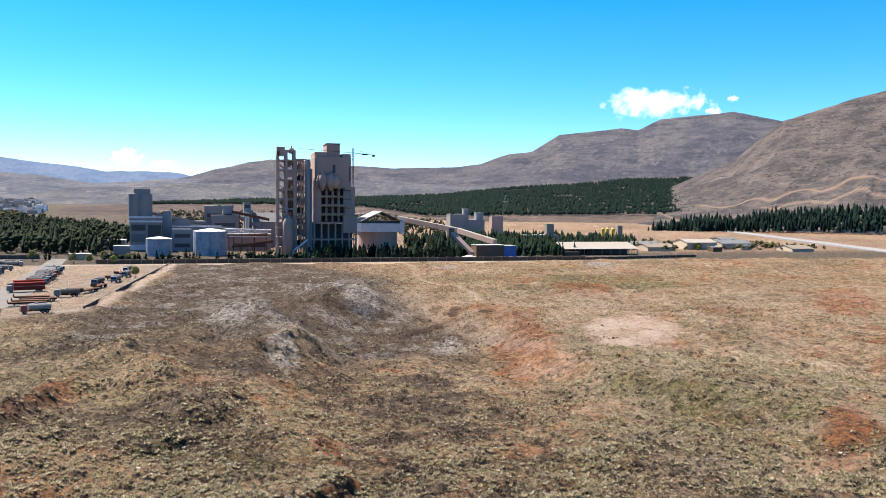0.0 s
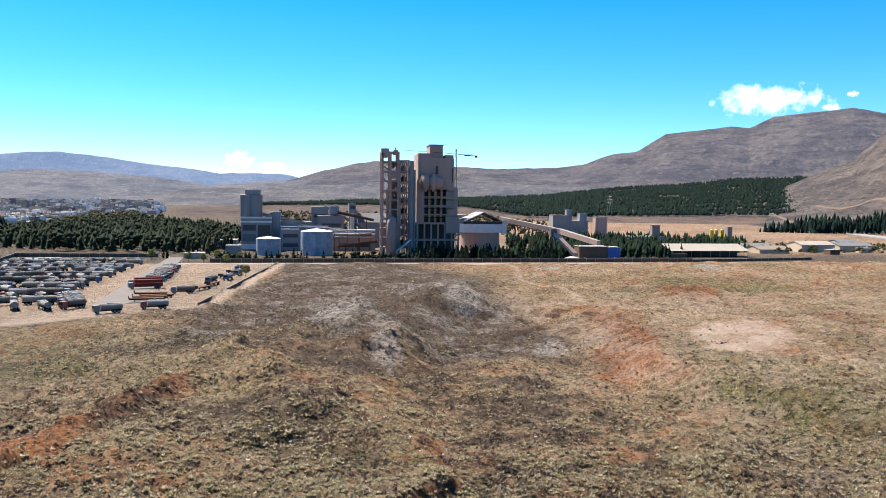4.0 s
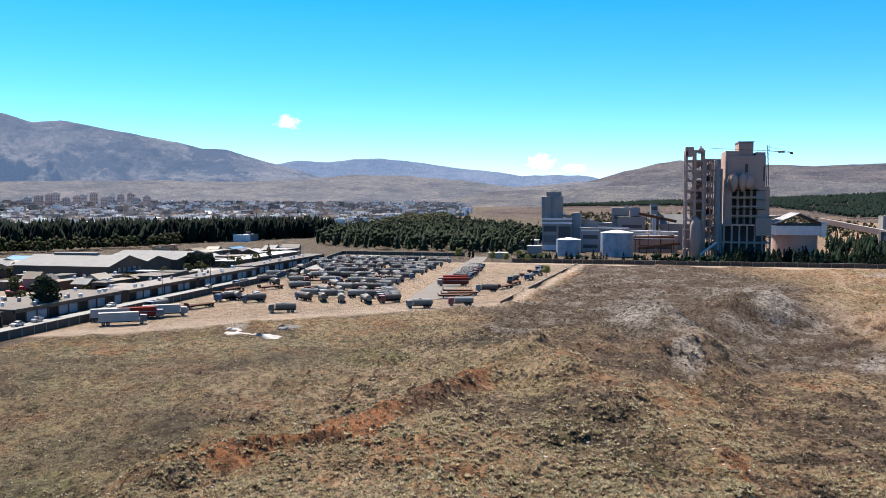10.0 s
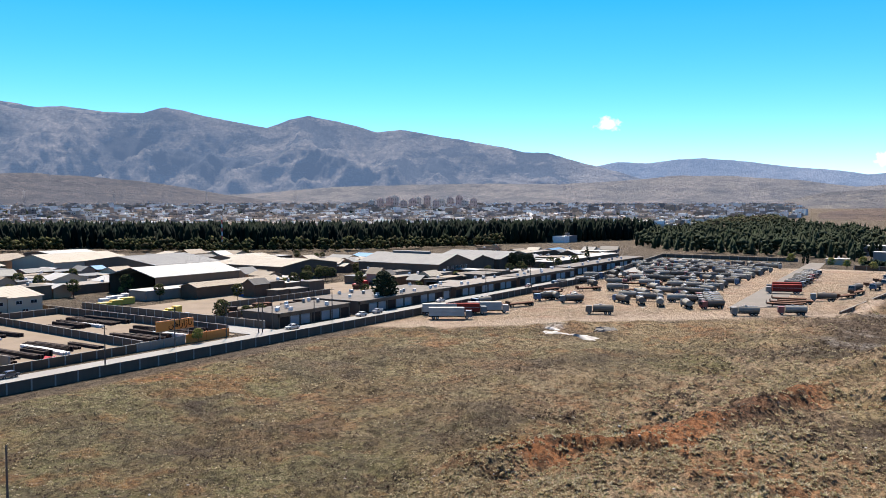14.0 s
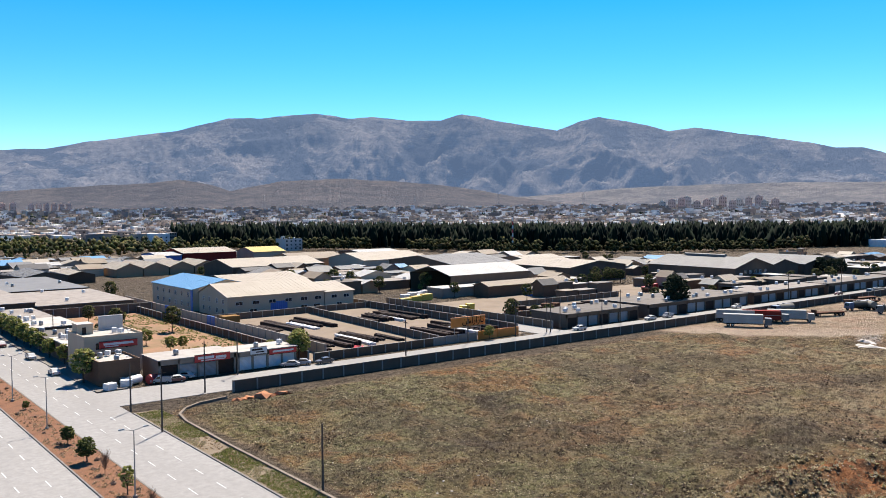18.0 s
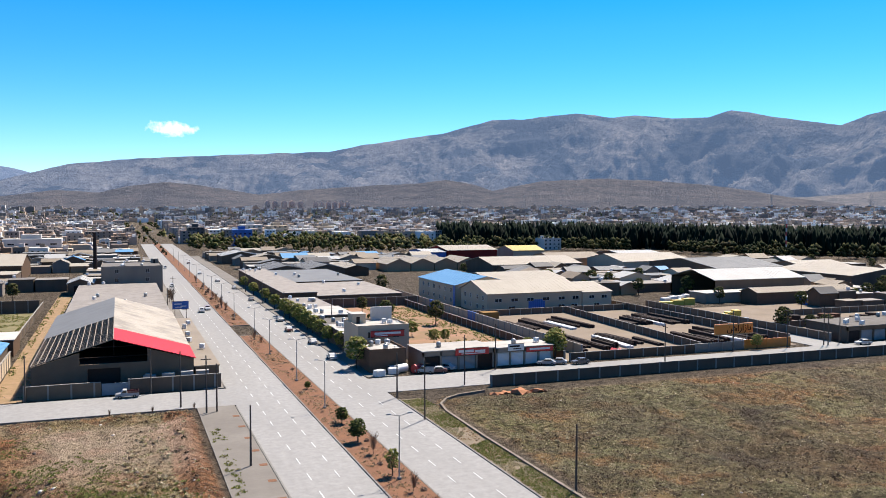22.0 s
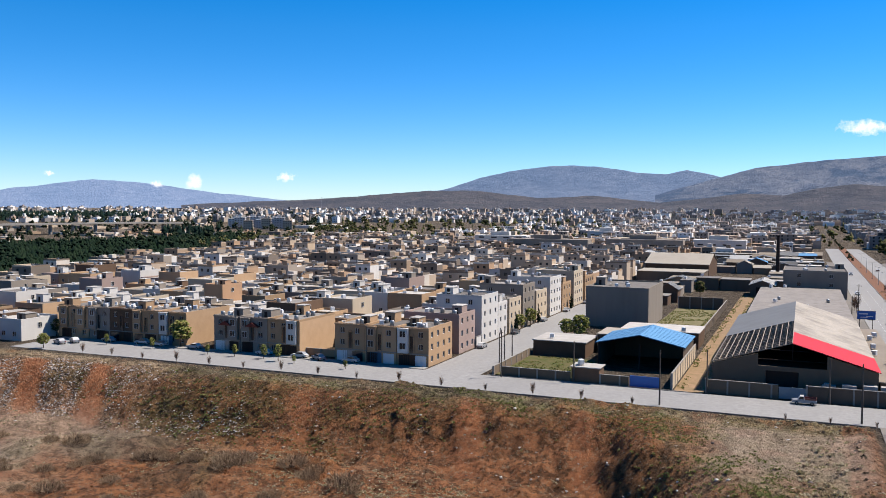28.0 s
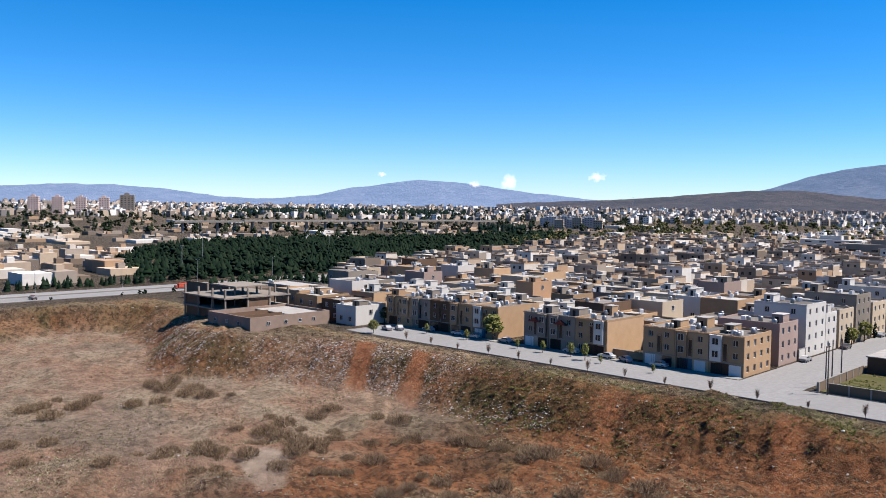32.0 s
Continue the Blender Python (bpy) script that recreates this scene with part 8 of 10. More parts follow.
# taller blocks along the side street
for y0, y1, st, m, n, w in ((194, 205, 3, PLASTER_PINK, "pale pinkish", 15), (210, 223, 4, PLASTER_WHITE, "white plastered", 13), (223.3, 231, 3, PLASTER_WHITE, "white plastered", 12), (233, 244, 3, PLASTER_CREAM, "cream stone", 13), (246, 258, 4, PLASTER_GREY, "grey plastered", 14), (260, 272, 3, PLASTER_CREAM, "cream plastered", 14), (276, 290, 4, PLASTER_WHITE, "white plastered", 15), (292, 304, 3, BRICK_TAN, "tan brick", 14), (308, 322, 4, PLASTER_CREAM, "cream plastered", 15), (326, 340, 3, BRICK_TAN, "tan brick", 14)):
    flat_house(-77.4 - w, -77.4, y0, y1, st, m, hr, f"{n} apartment house on a street corner", side="+x", storey=3.1, extras=5, win=(1.2, 1.4), cols=2, category="house")
yard_wall("yard_wall", -77.2, 205.2, -77.2, 209.8, 2.6, PLASTER_WHITE, "white courtyard wall beside the street")


def edge_x(y):
    """Where the pine plantation ends and the houses begin."""
    return float(np.interp(y, (174, 200, 277, 386, 495, 682, 807), (-205, -245, -330, -366, -383, -470, -455)))


def plain_house(x0, x1, y0, y1, h, wall, label, r, detail=1):
    cx, cy = (x0 + x1) / 2, (y0 + y1) / 2
    th = thing("house", cx, cy, 0, 0, label, "house", "town houses")
    a, b, c, d = x0 - cx, x1 - cx, y0 - cy, y1 - cy
    s = Shape()
    w = 0.22
    s.box(a, b, c, d, -0.4, h)
    s.box(a, b, c, c + w, h, h + 0.6).box(a, b, d - w, d, h, h + 0.6).box(a, a + w, c + w, d - w, h, h + 0.6).box(b - w, b, c + w, d - w, h, h + 0.6)
    part("wall", s, wall, th)
    part("roof", Shape().box(a + w, b - w, c + w, d - w, h - 0.1, h + 0.06), r.choice((TAR_ROOF, PALE_ROOF, PALE_ROOF)), th)
    rooftop(th, a + w, b - w, c + w, d - w, h + 0.06, r, r.random() < 0.5, r.choice((wall, PLASTER_WHITE, PLASTER_GREY)), 2 + detail)
    for k in range(2):
        for z in ([1.0, 4.1] if h > 5.5 else [1.1]):
            if z + 1.4 < h:
                part("window", window_mesh(1.3, 1.4), None, th, at=pose(a + (b - a) * (0.28 + 0.44 * k), c - 0.1, z))
    if detail:
        part("window", window_mesh(1.3, 1.4), None, th, at=facing("+x", b + 0.1, (c + d) / 2, h - 2.2))
    return th


# rows behind, nearest first; the far rows are joined below
far_rows = []
y = 194.0
row = 0
while y < 800:
    depth = hr.uniform(13, 16)
    x = -95.0 if y < 342 else -78.0
    while x > edge_x(y):
        w = hr.uniform(7.5, 11.5)
        m, n = hr.choice(TOWN_WALLS)
        h = hr.choice((3.6, 6.4, 6.6, 6.8, 7.0, 9.6))
        if hr.random() < 0.93:
            dd = depth * hr.uniform(0.7, 1.0)
            if y < 300 and x > -300:
                plain_house(x - w + 0.15, x, y, y + dd, h, m, f"{n} {'two' if h > 5 else 'one'}-storey town house with a cluttered flat roof", hr, 1 if y < 250 else 0)
            else:
                far_rows.append((x - w + 0.2, x, y, y + dd, h))
        x -= w
        if hr.random() < 0.07:
            x -= 6
    y += depth + (6.5 if row % 2 else 0.6)
    row += 1

# ---------------------------------------------------------------- the unfinished building on the rim
LITTER_PALE = surface("pale_rubble", (0.42, 0.37, 0.32), coarse=0.6, fine=4)
ub = thing("unfinished_building", 0, 0, 0, 0, "unfinished concrete building with bare floors and brick walls", "building")
part("wall", Shape().box(-222, -200.2, 134, 134.4, -1.5, 3.9).box(-200.6, -200.2, 134.4, 162, -1.5, 3.9).box(-222, -221.6, 134.4, 162, -1.5, 3.9).box(-221.6, -200.6, 161.6, 162, -1.5, 3.9), surface("grey_brown_brick", (0.225, 0.165, 0.13), coarse=0.4, fine=4), ub)
part("floor_slab", Shape().box(-221.5, -200.7, 134.5, 150, 1.6, 1.9), DUST, ub, "dusty floor with rubble inside roofless walls")
part("floor_slab", Shape().box(-221.5, -200.7, 150.2, 161.5, 3.0, 3.25), PALE_ROOF, ub)
for k, (x, y) in enumerate(((-216, 138), (-211, 142), (-206, 140), (-218, 146), (-209, 147), (-203, 145))):
    part("rubble", Shape().clump((x, y, 2.1), 0.9 + 0.3 * (k % 3), hr, 0.6), LITTER_PALE if k % 2 else BRICK_TAN, ub)
for x in (-214.5, -207.5):
    part("partition", Shape().box(x, x + 0.25, 134.6, 149.8, 1.9, 3.7), BRICK_BROWN, ub)
for y in (140, 146, 151, 156):
    part("window", window_mesh(1.2, 1.0), None, ub, at=facing("+x", -200.1, y, 1.4))
for x in (-218, -212, -206):
    part("window", window_mesh(1.2, 1.0), None, ub, at=pose(x, 133.9, 1.4))
for fx in (-246, -238, -230, -223):
    for fy in (140, 148, 156, 163):
        part("column", Shape().box(fx, fx + 0.5, fy, fy + 0.5, -1.5, 9.6), PLASTER_GREY, ub)
for z in (3.2, 6.6):
    part("floor_slab", Shape().box(-246.5, -222.2, 139.5, 164, z, z + 0.4), PLASTER_GREY, ub)
part("floor_slab", Shape().box(-240, -226, 146, 158, 9.6, 10.0), PLASTER_GREY, ub)
part("infill_wall", Shape().box(-246, -224, 141, 141.3, -1, 3.2).box(-246, -238, 140.4, 140.7, 3.6, 6.6).box(-223.2, -222.8, 148.5, 156, 3.6, 6.6).box(-246.2, -245.9, 141, 163, -1, 6.6), BRICK_BROWN, ub)
part("infill_wall", Shape().box(-290, -247, 166, 166.4, -1, 6.2).box(-262, -247.2, 166.4, 176, -1, 6.4), BLOCK, ub)
for x0, x1, y0, y1, h, m, n in ((-221, -210, 165, 178, 6.6, BRICK_TAN, "tan brick"), (-209, -200, 166, 179, 6.0, BRICK_BROWN, "brown brick"), (-199.5, -190.5, 164, 176, 5.2, PLASTER_WHITE, "white and brown"), (-236, -223, 168, 182, 7.0, BRICK_TAN, "tan brick"), (-262, -238, 178, 192, 6.6, PLASTER_GREY, "grey plastered"), (-216, -205, 184, 196, 6.6, BRICK_TAN, "tan brick"), (-230, -218, 186, 198, 9.4, PLASTER_WHITE, "white plastered")):
    plain_house(x0, x1, y0, y1, h, m, f"{n} town house at the edge of the clay pit", hr)

# ---------------------------------------------------------------- highway west of the pit
strip("road_highway", -338, -312, -420, 1150, 0.06, ASPHALT, "wide pale asphalt highway beyond the clay pit")
strip("median_highway", -325.5, -324.5, -420, 1150, 0.5, CONCRETE, "concrete barrier along the highway median")
tk = box_lorry(TRAILER_WHITE, "white lorry driving on the highway")
tk.matrix_basis = pose(-318, 102, 0.06, 0, 0, 0)
ok = box_lorry(surface("orange_lorry", (0.42, 0.06, 0.03)), "orange lorry on the highway")
ok.matrix_basis = pose(-318, 181, 0.06, 0, 0, 180) @ Matrix.Scale(0.6, 4)
hw_lamp = street_lamp(10, 2)
hw_lamp.matrix_basis = pose(-340, 130, 0)
for y in (60, 95, 165, 200, 240):
    copy_thing(hw_lamp, pose(-340, y, 0))

# ---------------------------------------------------------------- trees
BARK = surface("bark", (0.075, 0.054, 0.04), rough=0.95, fine=5)
LEAF = palette("spring_leaves", [(0.22, 0.235, 0.06), (0.28, 0.28, 0.085), (0.17, 0.185, 0.05), (0.33, 0.29, 0.11)], 0.85, 0.05, thin=0.45)
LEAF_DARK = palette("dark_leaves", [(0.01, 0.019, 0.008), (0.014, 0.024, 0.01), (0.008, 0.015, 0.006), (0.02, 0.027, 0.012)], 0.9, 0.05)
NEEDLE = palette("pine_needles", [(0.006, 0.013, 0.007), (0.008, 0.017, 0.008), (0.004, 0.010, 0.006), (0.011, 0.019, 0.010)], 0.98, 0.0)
# Darker copy of the pine needles: the belt's shade is put into the colour.
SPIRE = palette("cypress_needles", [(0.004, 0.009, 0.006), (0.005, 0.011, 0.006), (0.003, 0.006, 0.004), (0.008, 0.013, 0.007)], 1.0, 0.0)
# Bluer copy of the pine needles for distant woods, with haze in the colour.
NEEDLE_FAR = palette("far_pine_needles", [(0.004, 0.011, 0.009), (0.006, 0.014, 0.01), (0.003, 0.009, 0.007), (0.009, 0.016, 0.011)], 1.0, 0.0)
MIXED = palette("mixed_spring_trees", [(0.13, 0.135, 0.04), (0.09, 0.105, 0.03), (0.17, 0.15, 0.055), (0.045, 0.06, 0.02), (0.15, 0.12, 0.06), (0.03, 0.042, 0.016)], 0.85, 0.1, thin=0.45)
MIXED_FRONT = palette("belt_edge_trees", [(0.03, 0.038, 0.014), (0.055, 0.06, 0.022), (0.016, 0.024, 0.010), (0.11, 0.105, 0.04), (0.02, 0.028, 0.012), (0.07, 0.06, 0.03)], 0.9, 0.0, thin=0.4)
MIXED_DARK = palette("dull_mixed_trees", [(0.03, 0.038, 0.014), (0.05, 0.055, 0.02), (0.018, 0.026, 0.011), (0.085, 0.078, 0.03), (0.024, 0.03, 0.014), (0.06, 0.045, 0.025)], 0.9, 0.1)
TWIG = palette("bare_twigs", [(0.19, 0.125, 0.085), (0.15, 0.10, 0.07), (0.23, 0.15, 0.10)], 0.95, 0.0)


def tree(name, label, h, spread, bare, leaf, seed, clumps=150, size=0.42, shape="round", dense=1.0):
    """Tapered trunk, limbs and a crown of many uneven clumps with gaps."""
    r = random.Random(seed)
    th = thing(name, 0, 0, 0, 0, label, "tree", "street trees")
    s = Shape()
    top = h * (0.5 if shape == "round" else 0.92)
    s.tube((0, 0, -0.3), (r.uniform(-0.1, 0.1), r.uniform(-0.1, 0.1), top), 0.045 * h ** 0.8, 0.02 * h ** 0.6, 7)
    for k in range(7 if shape == "round" else 4):
        a, z = r.uniform(0, 6.28), h * r.uniform(0.25, 0.5)
        s.tube((0, 0, z), (spread * 0.6 * math.cos(a), spread * 0.6 * math.sin(a), z + h * r.uniform(0.18, 0.35)), 0.016 * h ** 0.8, 0.006 * h ** 0.8, 5)
    part("trunk", s, BARK, th)
    c = Shape()
    for k in range(clumps):
        a, u = r.uniform(0, 6.28), r.random()
        if shape == "round":
            z = h * (0.34 + 0.62 * u)
            lim = spread * math.sqrt(max(0.05, 1 - ((u - 0.42) / 0.62) ** 2)) * (0.75 + 0.25 * math.sin(a * 3 + seed) * math.sin(u * 7))
        elif shape == "cone":
            z = h * (0.12 + 0.88 * u)
            lim = spread * (1.02 - u) * (0.8 + 0.3 * math.sin(u * 26 + a))
        else:
            z = h * (0.06 + 0.93 * u)
            lim = spread * min(1, 2.5 * (1.02 - u), 0.5 + 3 * u)
        rad = lim * math.sqrt(r.uniform(0.25, 1))
        c.spray((rad * math.cos(a), rad * math.sin(a), z), size * r.uniform(0.6, 1.35) * (1 if shape == "round" else 1.1 - 0.6 * u), r, 0.75)
    part("crown", c, leaf, th)
    return th


def bare_tree(name, label, h, seed):
    r = random.Random(seed)
    th = thing(name, 0, 0, 0, 0, label, "tree", "street saplings")
    s = Shape()
    s.tube((0, 0, -0.3), (0, 0, h * 0.55), 0.05, 0.03, 6)
    part("trunk", s, BARK, th)
    c = Shape()
    for k in range(110):
        a, z = r.uniform(0, 6.28), h * r.uniform(0.2, 0.7)
        e = h * r.uniform(0.12, 0.26)
        c.tube((0, 0, z), (e * math.cos(a), e * math.sin(a), z + h * r.uniform(0.2, 0.42)), 0.026, 0.012, 3, caps=False)
    part("crown", c, TWIG, th, "leafless brown twigs")
    return th


T_ROUND = tree("broadleaf_tree", "fresh green broadleaf tree on the pavement", 5.5, 2.6, False, LEAF, 1, 330, 0.27)
T_BIG = tree("broadleaf_tree", "large dark green tree beside the shops", 13, 5.0, False, LEAF_DARK, 2, 420, 0.55)
MEDIAN_LEAF = palette("median_leaves", [(0.085, 0.10, 0.026), (0.055, 0.072, 0.020), (0.12, 0.13, 0.036), (0.04, 0.055, 0.016)], 0.85, 0.05, thin=0.4)
T_DARK = tree("median_tree", "small round green tree on the median", 3.6, 1.5, False, MEDIAN_LEAF, 3, 300, 0.2)
T_OLIVE = tree("broadleaf_tree", "yellow green spring tree in a yard", 7, 2.8, False, MIXED, 5, 300, 0.32)
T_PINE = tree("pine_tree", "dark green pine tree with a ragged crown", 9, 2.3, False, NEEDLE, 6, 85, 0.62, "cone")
T_CYP = tree("cypress_tree", "narrow dark cypress tree", 6, 0.7, False, NEEDLE, 7, 110, 0.34, "column")
T_BARE = bare_tree("sapling", "leafless brown sapling at the kerb", 3.4, 8)
T_SHRUB = tree("median_shrub", "low brown shrub in the median bed", 1.1, 0.9, False, TWIG, 28, 60, 0.22)
tagged(T_SHRUB, category="shrub", group="median shrubs")
T_YOUNG = tree("young_tree", "slim young green tree at the kerb", 4.2, 1.15, False, LEAF, 9, 170, 0.19, "round")


def plant(proto, spots, first=True):
    for i, (x, y, k) in enumerate(spots):
        z = float(land(x, y)) if abs(x) < 700 else 0.0
        m = pose(x, y, max(z, -20), 0, 0, (i * 97) % 360)
        if first and i == 0:
            proto.matrix_basis = m
            proto.scale = (k, k, k)
        else:
            ob = copy_thing(proto, m)
            ob.scale = (k, k, k)


plant(T_DARK, [(34.0, 136.3, 0.85), (33.6, 124.8, 1.08), (34.2, 165, 0.5)])
plant(T_BARE, [(34.0, 117.8, 1.0), (34.2, 100.2, 0.8), (34, 92, 0.7), (33.6, 231, 0.9), (34.5, 246, 0.01), (34, 300, 1.0), (33.4, 308, 1.0), (34.4, 318, 1.1), (33.8, 330, 1.1), (34, 342, 0.9), (34, 360, 0.9), (34.2, 385, 0.9), (33.8, 420, 1), (18, 330, 1.8), (17.5, 336, 1.6), (34, 222, 0.8)]
      + [(-28 - i * 9.5, 155.6 + (i % 3) * 0.3, 0.55 + 0.12 * (i % 3)) for i in range(15)] + [(-2 + i * 7, 155.4, 0.4) for i in range(3)])
plant(T_SHRUB, [(32.2 + (k * 1.7) % 3.6, 92 + k * 4.1, 0.3 + 0.12 * (k % 3)) for k in range(30)] + [(32.3 + (k * 1.3) % 3.2, 266 + k * 9, 0.5 + 0.25 * (k % 3)) for k in range(16)])
plant(T_YOUNG, [(33.6, 107.2, 0.95), (-112, 167.0, 1.0), (-117, 168.5, 0.85), (-125, 168, 0.75), (-133, 168, 0.6), (-107, 166, 0.5), (-151, 169, 0.7), (-166, 169, 0.7), (-93, 165, 0.5)])
plant(T_ROUND, [(48.9, 182.5, 1.35), (51.7, 208, 0.90), (51, 219, 0.90), (51.3, 230, 0.96), (51, 238, 1.01), (51.1, 246, 1.07), (50.8, 254, 1.13), (51.3, 262, 1.13), (50.6, 271, 1.13), (50.9, 281, 1.07), (50.8, 300, 1.01), (51.1, 322, 1.01), (50.8, 350, 1.01), (51.0, 380, 1.01), (-55, 226, 1.35), (-60, 231, 1.0), (95.6, 177, 1.30), (-76.4, 240, 0.87), (-76.3, 250, 1.01), (-146, 173.9, 1.30), (150.6, 172.3, 0.72), (420, 34, 1.0), (520, 75, 1.1), (514, 66, 1.0), (530, 60, 1.2), (505, 52, 1.0), (524, 46, 1.0), (540, 100, 1.2), (-176, 158, 0.72), (100.5, 186, 1.16)])
plant(T_BIG, [(238, 177.5, 1.0), (243, 179, 0.8), (395, 205, 0.8), (410, 208, 0.75), (402, 214, 0.8)])
plant(T_OLIVE, [(186, 191, 0.75), (190, 188, 0.7), (194, 193, 0.7), (216, 288, 1.2), (211, 262, 0.9), (300, 268, 1.1), (306, 262, 1.0), (372, 200, 1.0), (380, 196, 0.9), (388, 202, 1.0), (420, 196, 1.0), (440, 195, 1.1), (200, 322, 1.1), (196, 330, 1.2), (284, 256, 0.9), (360, 205, 0.9), (430, 205, 1.0), (175, 300, 1.0), (-38, 360, 1.0), (-205, 420, 1.3), (180, 340, 1.2), (-190, 175.0, 0.7)])
yt = random.Random(44)
yard_spots = []
while len(yard_spots) < 52:
    x, y = yt.uniform(64, 420), yt.uniform(176, 440)
    if all(not (a - 2.5 < x < b + 2.5 and c - 2.5 < y < d + 2.5) for a, b, c, d in FOOTPRINTS) and not 104 < x < 167 and not (168 < x < 180 and y < 330):
        yard_spots.append((x, y, yt.uniform(0.55, 1.15)))
plant(T_OLIVE, yard_spots[:40], False)
plant(T_ROUND, yard_spots[40:], False)
plant(T_CYP, [(-76.2, 236, 0.9), (-76.0, 258, 0.8), (-76.2, 300, 0.9), (470, 200, 1.6), (480, 205, 1.8), (548, 92, 1.3), (551, 95, 1.2)])
pr = random.Random(5)
plant(T_PINE, [(pr.uniform(517, 548), -64 - i * 1.6 + pr.uniform(-2, 2), pr.uniform(0.75, 1.2)) for i in range(56)] + [(pr.uniform(518, 545), pr.uniform(-60, 48), pr.uniform(0.45, 0.8)) for i in range(22)])

# ---------------------------------------------------------------- woods, drawn as one stand each
def pine_form(r, sides=6, tiers=3):
    v, f = [], []
    for k in range(tiers):
        z0, z1 = 0.06 + 0.25 * k, min(1.0, 0.52 + 0.26 * k)
        rad = 0.23 - 0.055 * k
        n = len(v)
        for i in range(sides):
            a = 6.283 * (i + 0.5 * k) / sides + r.uniform(-0.25, 0.25)
            q = rad * r.uniform(0.65, 1.3)
            v.append((q * math.cos(a), q * math.sin(a), z0 + r.uniform(-0.05, 0.05)))
        v.append((r.uniform(-0.03, 0.03), r.uniform(-0.03, 0.03), z1))
        f += [(n + i, n + (i + 1) % sides, n + sides) for i in range(sides)]
    return np.array(v), f


def cypress_form(r, sides=6):
    """A slim spire that narrows to its tip."""
    v, f = [], []
    rings = ((0.04, 0.05), (0.2, 0.11), (0.5, 0.10), (0.78, 0.055))
    for z, q in rings:
        for i in range(sides):
            a, k = 6.283 * i / sides + r.uniform(-0.3, 0.3), q * r.uniform(0.7, 1.35)
            v.append((k * math.cos(a), k * math.sin(a), z + r.uniform(-0.04, 0.04)))
    v.append((0, 0, 1.0))
    for k in range(len(rings) - 1):
        for i in range(sides):
            j = (i + 1) % sides
            f += [(k * sides + i, k * sides + j, k * sides + sides + i), (k * sides + j, k * sides + sides + j, k * sides + sides + i)]
    n = (len(rings) - 1) * sides
    f += [(n + i, n + (i + 1) % sides, len(v) - 1) for i in range(sides)]
    return np.array(v), f


def bushy_form(r):
    v, f = [], []
    for k in range(13):
        s = Shape()
        a = r.uniform(0, 6.28)
        z = r.uniform(0.25, 0.92)
        q = r.uniform(0.05, 0.34) * math.sqrt(max(0.1, 1 - ((z - 0.5) / 0.48) ** 2))
        s.spray((q * math.cos(a), q * math.sin(a), z), r.uniform(0.10, 0.19), r, 1.0)
        n = len(v)
        v += s.v
        f += [tuple(i + n for i in t) for t in s.f]
    return np.array(v), f


def scatter(name, forms, xyz, size, width, mat, label, category, seed=0, tilt=0.0):
    """Many small plants or stones in one mesh."""
    g = np.random.RandomState(seed)
    pick, turn = g.randint(0, len(forms), len(xyz)), g.uniform(0, 6.283, len(xyz))
    vs, fs, base = [], [], 0
    for q, (fv, ff) in enumerate(forms):
        sel = np.where(pick == q)[0]
        if not len(sel):
            continue
        c, s = np.cos(turn[sel])[:, None], np.sin(turn[sel])[:, None]
        x = (fv[None, :, 0] * c - fv[None, :, 1] * s) * (size[sel] * width[sel])[:, None] + xyz[sel, 0][:, None]
        y = (fv[None, :, 0] * s + fv[None, :, 1] * c) * (size[sel] * width[sel])[:, None] + xyz[sel, 1][:, None]
        z = fv[None, :, 2] * size[sel][:, None] + xyz[sel, 2][:, None]
        vs.append(np.stack([x, y, z], -1).reshape(-1, 3))
        ff = np.array(ff)
        fs.append((ff[None] + (np.arange(len(sel)) * len(fv))[:, None, None] + base).reshape(-1, ff.shape[1]))
        base += len(sel) * len(fv)
    me = bpy.data.meshes.new(name)
    v, f = np.concatenate(vs), np.concatenate(fs)
    me.vertices.add(len(v))
    me.vertices.foreach_set("co", v.ravel())
    me.loops.add(f.size)
    me.loops.foreach_set("vertex_index", f.ravel())
    me.polygons.add(len(f))
    me.polygons.foreach_set("loop_start", np.arange(len(f)) * f.shape[1])
    me.polygons.foreach_set("loop_total", np.full(len(f), f.shape[1]))
    me.materials.append(mat)
    me.update()
    me.validate()
    if mat is TUFT_MAT:
        paint_masks(me, xyz[:, 0], xyz[:, 1], lambda v: np.concatenate([np.repeat(v[pick == q], len(fv)) for q, (fv, ff) in enumerate(forms)]))
    return tagged(new(name, me), label, category, kind="stuff")


def inside(px, py, poly):
    hit = np.zeros(len(px), bool)
    for (ax, ay), (bx, by) in zip(poly, poly[1:] + poly[:1]):
        cross = (ay > py) != (by > py)
        hit ^= cross & (px < (bx - ax) * (py - ay) / ((by - ay) or 1e-9) + ax)
    return hit


def stand(name, poly, spacing, lo, hi, mat, label, seed, forms, width=1.0, lift=None):
    g = np.random.RandomState(seed)
    xs, ys = zip(*poly)
    gx, gy = np.meshgrid(np.arange(min(xs), max(xs), spacing), np.arange(min(ys), max(ys), spacing))
    px, py = gx.ravel() + g.uniform(-0.45, 0.45, gx.size) * spacing, gy.ravel() + g.uniform(-0.45, 0.45, gx.size) * spacing
    ok = inside(px, py, poly) & (fbm(px, py, spacing * 9, 2, seed) > (0.36 if "plantation" in name else 0.25))
    px, py = px[ok], py[ok]
    z = land(px, py) if lift is None else lift(px, py)
    n = len(px)
    size = g.uniform(lo, hi, n)
    return scatter(name, forms, np.stack([px, py, z], -1), size, np.full(n, width) * g.uniform(0.75, 1.3, n), mat, label, "wood", seed)


